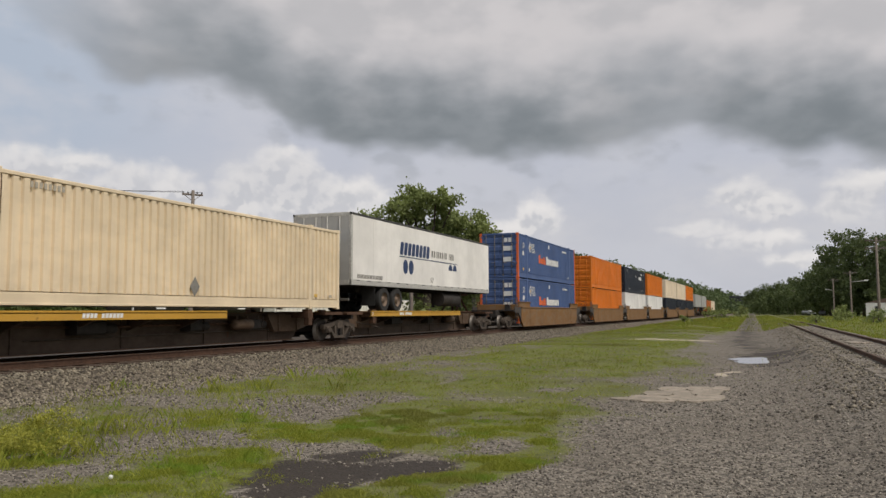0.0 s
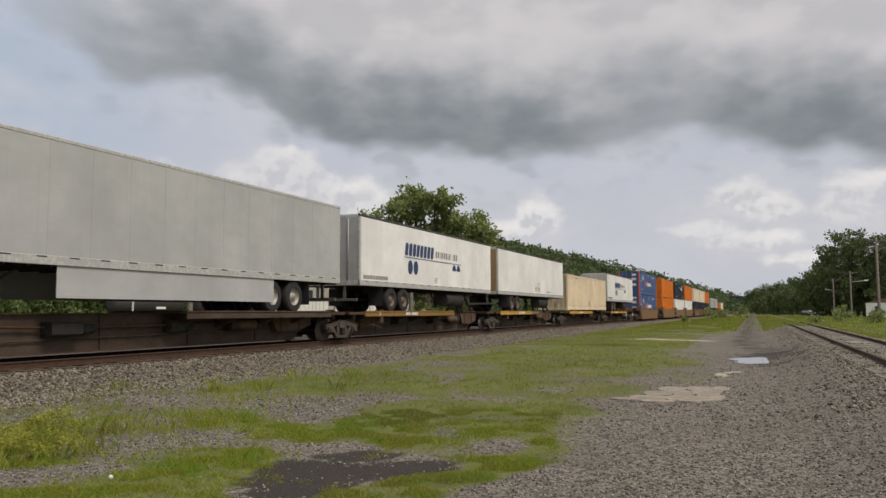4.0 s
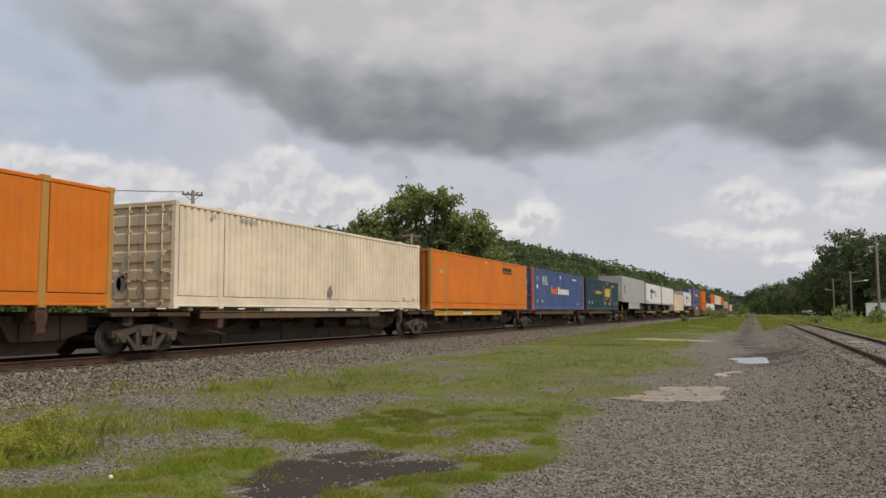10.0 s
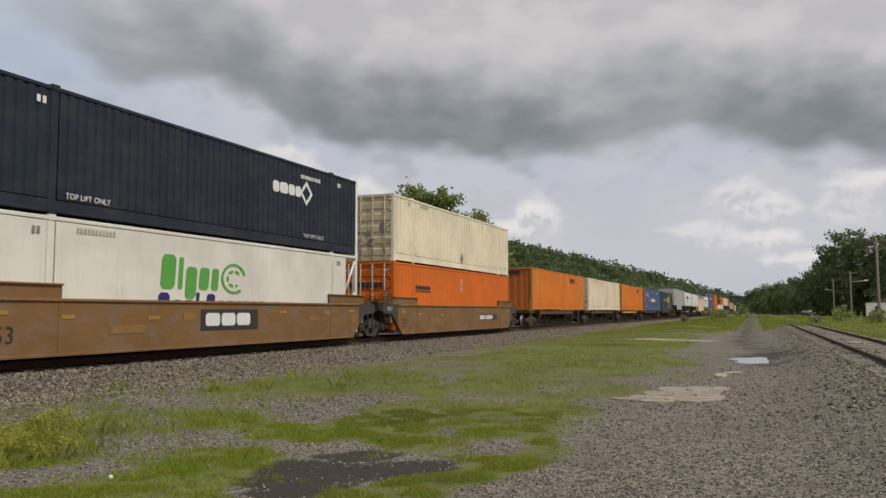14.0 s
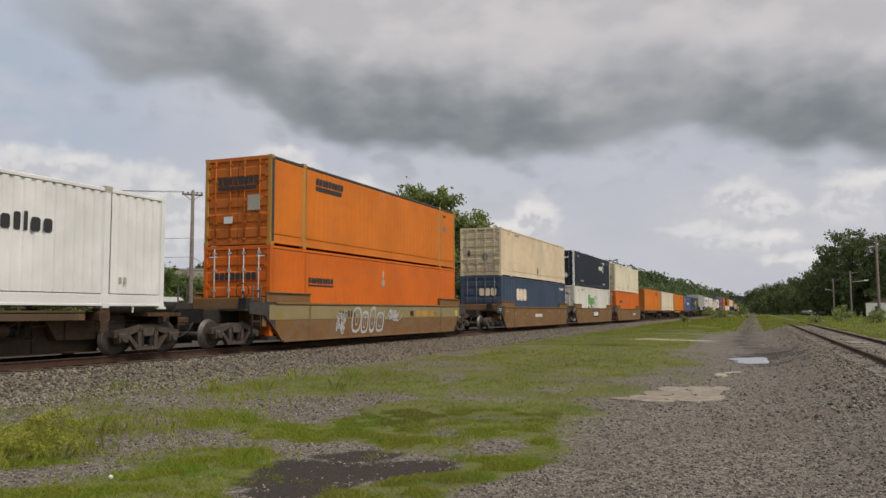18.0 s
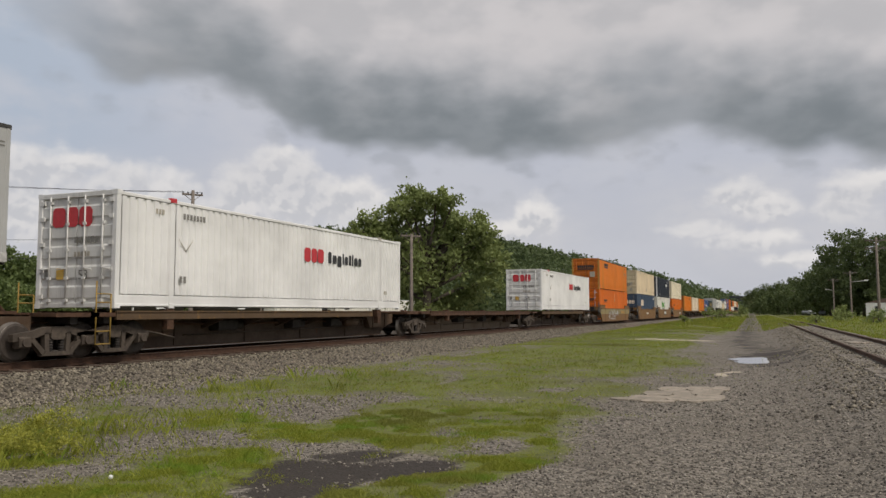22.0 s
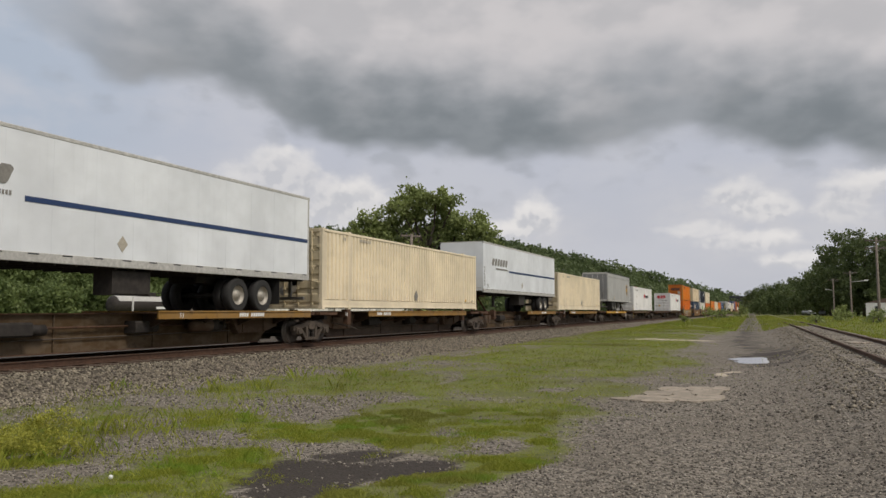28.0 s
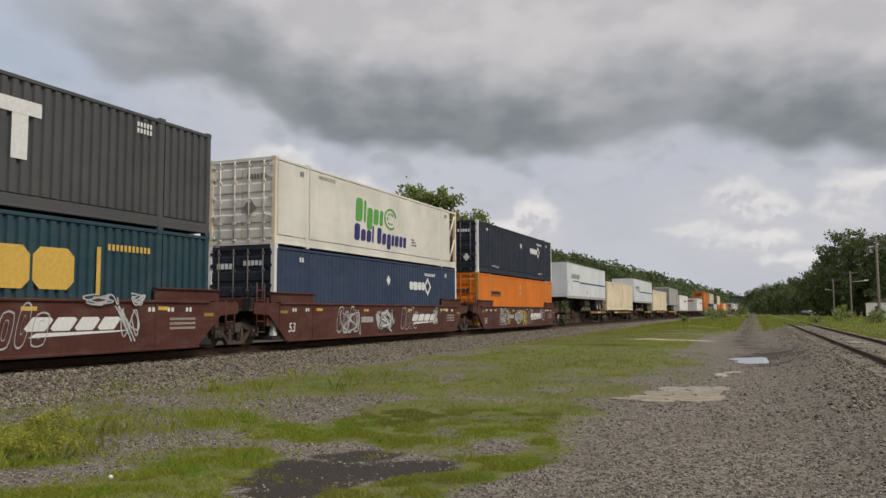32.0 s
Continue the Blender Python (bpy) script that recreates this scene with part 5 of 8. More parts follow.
def truck(parent, y):
    """A two-axle freight truck under a car."""
    s = Shape().box(-1.08, 1.08, -0.19, 0.19, 0.46, 0.72, 0.04).box(-0.4, 0.4, -0.28, 0.28, 0.70, 0.80, 0.02)
    t = part("truck", s, CASTING, parent, "brown two-axle cast steel truck", pose(0, y, 0))
    for side in (-1, 1):
        part("side_frame", SIDE_FRAME, CASTING, t, at=pose(side * 1.0, 0, 0, 0, 0, 0 if side > 0 else 180))
        for y2 in (-0.15, 0.15):
            part("spring", SPRINGS, GRIME, t, at=pose(side * 1.0, y2, 0))
    for k in (1, -1):
        spinning[k].append(part("wheelset", WHEELSET, WHEEL, t, "worn steel wheels with bright treads", pose(0, k * AXLE, WHEEL_R)))
    part("brake_rigging", Shape().box(-0.78, 0.78, -0.55, -0.22, 0.22, 0.58, 0.04).box(-0.78, 0.78, 0.22, 0.55, 0.22, 0.58, 0.04), GRIME, t)
    part("brake_beam", Shape().box(-0.8, 0.8, -0.42, -0.34, 0.36, 0.44).box(-0.8, 0.8, 0.34, 0.42, 0.36, 0.44), GRIME, t)
    return t


def coupler(parent, y, way_y):
    s = Shape().box(-0.1, 0.1, min(y, y + way_y * 0.75), max(y, y + way_y * 0.75), 0.74, 0.92, 0.03)
    s.box(-0.2, 0.2, y + way_y * 0.75 - 0.18, y + way_y * 0.75 + 0.18, 0.70, 0.98, 0.05)
    part("coupler", s, RUST, parent)
    h = Shape()
    pts = [(0.25, y, 0.75), (0.3, y + 0.25 * way_y, 0.5), (0.25, y + 0.55 * way_y, 0.36), (0.18, y + 0.8 * way_y, 0.45)]
    for p, q in zip(pts, pts[1:]):
        h.rod(p, q, 0.03)
    part("air_hose", h, GRIME, parent)


def spine_car(at_y, rear, front, rear_truck, front_truck, deck_mat, deck, label, load="container"):
    """One platform of an articulated spine car; rear and front are its half lengths."""
    car = thing("spine_car", label, "railway car", "intermodal train cars")
    a, b = -rear, front
    sill_mat = DUST_SILL if "empty" in label else SILL_OCHRE if "rusty yellow" in label else SILL
    s = Shape()
    s.prism([(a, 0.74), (a + 1.45, 0.74), (a + 2.2, 0.13), (b - 2.2, 0.13), (b - 1.45, 0.74), (b, 0.74), (b, 1.02), (a, 1.02)], -0.38, 0.38, "x")
    part("center_sill", s, sill_mat, car)
    f = Shape()
    for z0, z1, q0, q1 in ((1.02, 1.045, a, b), (0.105, 0.13, a + 2.2, b - 2.2)):
        f.box(-0.48, 0.48, q0, q1, z0, z1)
    part("sill_flange", f, RUST, car)
    rib = Shape().box(0.38, 0.42, -0.02, 0.02, 0.14, 1.0).mesh("sill_stiffener")
    for k in range(4):
        part("sill_stiffener", rib, sill_mat, car, at=pose(0, -4.9 + 3.26 * k, 0))
    for e, d in ((a, 1), (b, -1)):
        box = Shape().prism([(e + d * 1.5, 0.60), (e + d * 2.3, 0.42), (e + d * 3.6, 0.42), (e + d * 4.0, 0.98), (e + d * 1.5, 0.98)][::d], -0.62, 0.62, "x")
        box.box(0.62, 0.66, *sorted((e + d * 2.2, e + d * 2.3)), 0.44, 0.98).box(0.62, 0.66, *sorted((e + d * 3.3, e + d * 3.4)), 0.44, 0.98)
        part("end_casting", box, END_BROWN, car, "rusty brown end section of the sill")
    tank = Shape().lathe("y", [(b - 6.0, 0.0), (b - 5.98, 0.10), (b - 5.88, 0.17), (b - 5.1, 0.17), (b - 5.0, 0.10), (b - 4.98, 0.0)], 0.72, 0.68, 14)
    tank.box(0.4, 0.72, b - 5.8, b - 5.75, 0.6, 0.95).box(0.4, 0.72, b - 5.25, b - 5.2, 0.6, 0.95)
    part("air_reservoir", tank, END_BROWN, car, "rust-brown air reservoir")
    for y in (b - 4.6, b - 4.3):
        part("brake_hose", Shape().rod((0.66, y, 0.95), (0.72, y - 0.12, 0.75), 0.025).rod((0.72, y - 0.12, 0.75), (0.66, y - 0.1, 0.52), 0.025), CASTING, car)
    pipe = Shape()
    line = [(0.5, a + 0.4, 0.86), (0.5, a + 2.4, 0.80), (0.49, -3.0, 0.70), (0.49, 3.0, 0.72), (0.5, b - 2.4, 0.80), (0.5, b - 0.4, 0.86)]
    for p, q in zip(line, line[1:]):
        pipe.rod(p, q, 0.03, 6)
    part("brake_pipe", pipe, RUST, car)
    part("brake_rod", Shape().rod((0.44, -4.6, 0.42), (0.44, 4.9, 0.50), 0.018, 6), CASTING, car)
    part("release_lever", Shape().rod((0.5, a + 2.0, 0.70), (1.2, a + 2.5, 0.52), 0.02, 6).rod((1.2, a + 2.5, 0.52), (1.2, a + 3.1, 0.40), 0.02, 6), CASTING, car)
    y0, y1 = deck
    for side in (-1, 1):
        d = Shape()
        xi, xo = (0.42, 1.31) if side > 0 else (-1.31, -0.42)
        d.box(xi, xo, y0, y1, 1.035, 1.06)
        part("deck", d, RUST, car)
        e = Shape()
        xa = side * 1.31
        e.box(min(xa, xa - side * 0.05), max(xa, xa - side * 0.05), y0, y1, 0.90, 1.105)
        e.box(min(xa, xa - side * 0.10), max(xa, xa - side * 0.10), y0, y1, 0.885, 0.90)
        part("deck_edge", e, deck_mat, car)
        y = y0 + 0.5
        while y < y1 - 0.2:
            k = Shape()
            k.prism([(side * 0.30, 0.55), (side * 1.26, 0.90), (side * 1.26, 1.03), (side * 0.30, 1.03)][::side], y - 0.05, y + 0.05, "y")
            part("outrigger", k, SILL, car)
            y += 1.9
    for y in (-6.1, 6.1) if load == "container" else (-6.1,):
        p = Shape().box(-1.29, 1.29, y - 0.16, y + 0.16, 0.86, 1.08, 0.02)
        for side in (-1, 1):
            p.box(side * 1.16 - 0.12, side * 1.16 + 0.12, y - 0.14, y + 0.14, 1.08, SPINE_FLOOR - 0.004)
            p.box(side * 1.20 - 0.09, side * 1.20 + 0.09, y - 0.12, y + 0.12, 0.62, 0.86)
        part("container_pedestal", p, RUST, car)
    for y in (a + 0.8, b - 0.8):
        p = Shape().box(-1.28, 1.28, y - 0.62, y + 0.62, 0.96, 1.06, 0.01)
        part("end_platform", p, RUST, car)
        part("end_beam", Shape().box(-1.15, 1.15, y - 0.1, y + 0.1, 0.80, 0.96, 0.02), GRIME, car)
    for side in (-1, 1):
        if rear_truck != "end":
            continue
        g = Shape()
        for y in (a + 0.35, a + 0.80):
            g.rod((side * 1.26, y, 0.30), (side * 1.26, y, 1.80 if y < a + 0.6 else 1.50), 0.017)
        for z in (0.32, 0.62, 1.30, 1.50):
            g.rod((side * 1.26, a + 0.35, z), (side * 1.26, a + 0.80, z), 0.016)
        part("step_ladder", g, STEP_YELLOW if label == CAR_BROWN else CASTING, car)
    for y, other in ((-3.4, 0.9), (0.6, 0.5), (3.2, 0.8)):
        part("brake_gear", Shape().box(0.30, 0.75, y, y + other, 0.52, 0.84, 0.04).cyl("y", y + other, y + other + 0.5, 0.5, 0.66, 0.13, 10), GRIME, car)
    if load != "container":
        hitch = 1 if load == "trailer" else -1
        h = Shape()
        for side in (-1, 1):
            h.rod((side * 0.45, 5.2 * hitch, 1.04), (side * 0.2, 6.1 * hitch, 1.95), 0.06, 8)
            h.rod((side * 0.45, 6.9 * hitch, 1.04), (side * 0.2, 6.2 * hitch, 1.95), 0.06, 8)
        h.box(-0.55, 0.55, *sorted((5.75 * hitch, 6.6 * hitch)), 1.93, 2.03, 0.02)
        h.box(-0.6, 0.6, *sorted((5.0 * hitch, 7.1 * hitch)), 1.03, 1.10)
        part("trailer_hitch", h, RUST, car)
    for has, y, d in ((rear_truck, a, -1), (front_truck, b, 1)):
        if has == "shared":
            truck(car, y)
        elif has == "end":
            truck(car, y - d * 1.15)
            coupler(car, y + d * 0.05, d)
    movers.append((car, at_y, 0.0))
    return car


def well_car(at_y, rear, front, rear_truck, front_truck, skin, label, marks=None):
    """One double-stack well of a container car."""
    car = thing("well_car", label, "railway car", "intermodal train cars")
    for side in (-1, 1):
        w = Shape()
        xi, xo = sorted((side * 1.345, side * 1.43))
        w.prism([(-7.95, 0.52), (-7.55, 0.14), (7.55, 0.14), (7.95, 0.52), (7.95, 1.36), (-7.95, 1.36)], xi, xo, "x")
        side_part = part("well_side", w, skin, car)
        r = Shape()
        x2, x3 = sorted((side * 1.335, side * 1.475))
        r.box(x2, x3, -7.95, 7.95, 1.30, 1.37, 0.015)
        part("top_chord", r, skin, side_part)
        b = Shape()
        b.box(x2, x3, -7.5, 7.5, 0.10, 0.17, 0.01)
        part("bottom_chord", b, skin, side_part)
        for q in (-1, 1):
            y0, y1 = sorted((q * 5.85, q * 8.4))
            e = Shape()
            e.prism([(y0, 1.37), (y1, 1.37), (y1, 1.66), (y0, 1.66)], *sorted((side * 1.36, side * 1.41)), "x")
            x4, x5 = sorted((side * 1.30, side * 1.46))
            e.box(x4, x5, y0, y1, 1.655, 1.70, 0.01)
            part("end_guide", e, skin, side_part)
        for y in (-5.9, 5.9):
            k = Shape()
            k.box(*sorted((side * 1.43, side * 1.442)), y - 0.05, y + 0.05, 0.17, 1.30)
            part("stiffener", k, skin, side_part)
    for y0, y1 in ((-8.2, -6.6), (-0.4, 0.4), (6.6, 8.2)):
        part("well_floor", Shape().box(-1.34, 1.34, y0, y1, 0.18, WELL_FLOOR - 0.004), GRIME, car)
    for q, far, has in ((-1, rear, rear_truck), (1, front, front_truck)):
        e = Shape()
        ya, yb = sorted((q * 8.30, q * 8.52))
        e.box(-1.34, 1.34, ya, yb, 0.62, 1.52, 0.02)
        part("end_bulkhead", e, skin, car)
        n = Shape()
        ya, yb = sorted((q * 8.5, q * (far + (0.0 if has == "end" else 0.25))))
        n.box(-0.45, 0.45, ya, yb, 0.74, 1.16, 0.03)
        n.box(-1.38, 1.38, *sorted((q * 8.5, q * min(far - 0.1, 9.5))), 1.10, 1.17)
        part("end_sill", n, GRIME, car)
        for side in (-1, 1):
            sk = Shape().prism([(q * 7.95, 0.50), (q * 7.95, 1.35), (q * 9.3, 1.35), (q * 9.3, 1.02), (q * 8.5, 0.96)][::-q], *sorted((side * 1.36, side * 1.42)), "x")
            part("end_skirt", sk, WELL_END if skin is WELL_TAN else skin, car)
        for side in (-1, 1):
            g = Shape()
            x = side * 1.40
            for y in (q * 8.75, q * 9.15):
                g.rod((x, y, 0.42), (x, y, 1.95 if q < 0 else 1.4), 0.024)
            for z in (0.45, 0.78, 1.1, 1.42, 1.72) if q < 0 else (0.45, 0.78, 1.1):
                g.rod((x, q * 8.75, z), (x, q * 9.15, z), 0.022)
            part("ladder", g, WELL_END if skin is WELL_TAN else skin, car)
        if q < 0:
            h = Shape()
            for k in range(14):
                t0, t1 = 2 * math.pi * k / 14, 2 * math.pi * (k + 1) / 14
                h.rod((0.72 + 0.24 * math.cos(t0), -8.72, 1.72 + 0.24 * math.sin(t0)), (0.72 + 0.24 * math.cos(t1), -8.72, 1.72 + 0.24 * math.sin(t1)), 0.014)
            h.rod((0.72, -8.5, 1.2), (0.72, -8.7, 1.72), 0.025)
            h.box(0.55, 0.9, -8.72, -8.52, 1.15, 1.5, 0.03)
            part("hand_brake", h, GRIME, car)
        if has == "shared":
            truck(car, q * far)
        elif has == "end":
            truck(car, q * (far - 0.75))
            coupler(car, q * (far + 0.25), q)
    movers.append((car, at_y, 0.0))
    if marks:
        marks(car)
    return car


def corrugated(y0, y1, z0, z1, side, pitch, deep, x_out=1.293):
    """A pressed wall of flat ridges and grooves, facing side."""
    s = Shape()
    n = max(1, round((y1 - y0) / pitch))
    p = (y1 - y0) / n
    xo, xi = side * x_out, side * (x_out - deep)
    for k in range(n):
        a = y0 + k * p
        row = [(a, xo), (a + 0.50 * p, xo), (a + 0.58 * p, xi), (a + 0.90 * p, xi), (a + p, xo)]
        for (ya, xa), (yb, xb) in zip(row, row[1:]):
            q = [(xa, ya, z0), (xb, yb, z0), (xb, yb, z1), (xa, ya, z1)]
            s.face(*(q if side > 0 else q[::-1]))
    inner = side * (x_out - deep - 0.02)
    q = [(inner, y0, z0), (inner, y1, z0), (inner, y1, z1), (inner, y0, z1)]
    s.face(*(q[::-1] if side > 0 else q))
    return s


def container(at_y, z, skin, label, frame_mat=None, end_mat=None, pitch=0.27, deep=0.062, marks=None, doors=True, rail=None, nose=False):
    """A 53-foot domestic container with its corner posts, lifting posts and doors."""
    box = thing("shipping_container", label, "shipping container", "containers on the train")
    frame_mat, end_mat = frame_mat or skin, end_mat or skin
    h, half = TALL, LONG / 2
    for side in (-1, 1):
        lo, hi = 0.355, h - 0.135
        nose_y = half - (0.95 if nose else 0.16)
        part("side_backing", Shape().box(*sorted((side * 1.165, side * 1.185)), -half + 0.1, nose_y, 0.2, h - 0.08), skin, box)
        for y0, y1 in ((-half + 0.17, -6.225), (-5.975, 5.975), (6.225, nose_y - 0.012)):
            part("side_panel", corrugated(y0, y1, lo, hi, side, pitch, deep), skin, box)
        if nose:
            for z0, z1 in ((0.3, 1.5), (1.5, 2.7)):
                part("nose_brace", Shape().rod((side * 1.24, half - 0.9, z0), (side * 1.24, half - 0.1, z1), 0.045, 6), frame_mat, box)
            part("nose_post", Shape().box(*sorted((side * 1.2, side * 1.3)), half - 1.0, half - 0.92, 0.1, h - 0.1), frame_mat, box)
        x2, x3 = sorted((side * 1.20, side * 1.30))
        part("top_rail", Shape().box(x2, x3, -half + 0.1, half - 0.1, h - 0.125, h - 0.03, 0.015), rail or skin, box)
        b = Shape()
        x4, x5 = sorted((side * 1.18, side * 1.285))
        b.box(x4, x5, -half + 0.1, half - 0.1, 0.06, 0.33, 0.01)
        x6, x7 = sorted((side * 1.18, side * 1.30))
        b.box(x6, x7, -half + 0.1, half - 0.1, 0.05, 0.11, 0.01)
        part("bottom_rail", b, skin, box)
        for y in (-6.1, 6.1):
            p = Shape().box(x2, x3, y - 0.105, y + 0.105, 0.02, h, 0.02)
            p.box(*sorted((side * 1.15, side * 1.315)), y - 0.10, y + 0.10, h - 0.13, h + 0.012, 0.01)
            p.box(*sorted((side * 1.15, side * 1.315)), y - 0.10, y + 0.10, 0.0, 0.13, 0.01)
            part("lifting_post", p, frame_mat if frame_mat is OCHRE else skin, box)
        for q in (-1, 1):
            ya, yb = sorted((q * half, q * (half - 0.15)))
            p = Shape().box(*sorted((side * 1.15, side * 1.30)), ya, yb, 0.0, h, 0.015)
            post = part("corner_post", p, frame_mat, box)
            for z0, z1 in ((0.0, 0.12), (h - 0.12, h)):
                c = Shape().box(*sorted((side * 1.13, side * 1.305)), *sorted((q * (half + 0.004), q * (half - 0.178))), z0, z1, 0.008)
                part("corner_casting", c, frame_mat, post)
    roof = Shape()
    n = 58
    p = (LONG - 0.2) / n
    for k in range(n):
        y = -half + 0.1 + k * p
        za, zb = h - 0.045, h - 0.07
        row = [(y, za), (y + 0.4 * p, za), (y + 0.55 * p, zb), (y + 0.85 * p, zb), (y + p, za)]
        for (ya, z0), (yb, z1) in zip(row, row[1:]):
            roof.face((-1.22, ya, z0), (1.22, ya, z0), (1.22, yb, z1), (-1.22, yb, z1))
    part("roof", roof, skin, box)
    part("floor", Shape().box(-1.18, 1.18, -half + 0.1, half - 0.1, 0.06, 0.14), GRIME, box)
    part("front_wall", Shape().box(-1.16, 1.16, half - (0.98 if nose else 0.09), half - (0.94 if nose else 0.04), 0.1, h - 0.1), skin, box)
    if nose:
        part("cooling_unit", Shape().box(-0.9, 0.9, half - 0.94, half - 0.4, 0.5, h - 0.5, 0.05), GRIME, box)
    part("door_header", Shape().box(-1.16, 1.16, -half, -half + 0.12, h - 0.14, h - 0.01, 0.01), end_mat, box)
    part("door_sill", Shape().box(-1.16, 1.16, -half, -half + 0.12, 0.02, 0.14, 0.01), end_mat, box)
    if doors:
        for side in (-1, 1):
            d = Shape()
            x0, x1 = sorted((side * 0.012, side * 1.14))
            y = -half + 0.05
            prof = [(y + 0.05, h - 0.14), (y + 0.05, 0.14), (y, 0.14)]
            for k in range(5):
                z0 = 0.22 + k * 0.50
                prof += [(y, z0), (y - 0.03, z0 + 0.05), (y - 0.03, z0 + 0.30), (y, z0 + 0.35)]
            d.prism(prof + [(y, h - 0.14)], x0, x1, "x")
            door = part("door", d, end_mat, box)
            for x in (side * 0.28, side * 0.86):
                rod = Shape().rod((x, y - 0.055, 0.10), (x, y - 0.055, h - 0.10), 0.02, 8)
                for z0 in (0.2, 0.75, 1.45, 2.1, 2.65):
                    rod.box(x - 0.05, x + 0.05, y - 0.075, y, z0 - 0.035, z0 + 0.035)
                rod.rod((x, y - 0.075, 1.0), (x + side * 0.28, y - 0.08, 0.96), 0.016, 6)
                part("lock_rod", rod, RIM_DARK if end_mat in (NAVY, TEAL, CHARCOAL, CSX_BLUE, BLUE) else ALU if end_mat is ORANGE_DEEP else end_mat, door)
            hinge = Shape().box(*sorted((side * 1.06, side * 1.2)), y - 0.065, y - 0.01, -0.05, 0.05).mesh("hinge")
            for z0 in (0.3, 0.95, 1.6, 2.25, 2.65):
                part("hinge", hinge, end_mat, door, at=pose(0, 0, z0))
    else:
        part("end_wall", Shape().box(-1.16, 1.16, -half + 0.10, -half + 0.14, 0.14, h - 0.14), end_mat, box)
        for x in (-0.9, -0.45, 0.0, 0.45, 0.9):
            part("end_rib", Shape().box(x - 0.07, x + 0.07, -half + 0.05, -half + 0.10, 0.14, h - 0.14), end_mat, box)
    if marks:
        marks(box)
    movers.append((box, at_y, z))
    return box


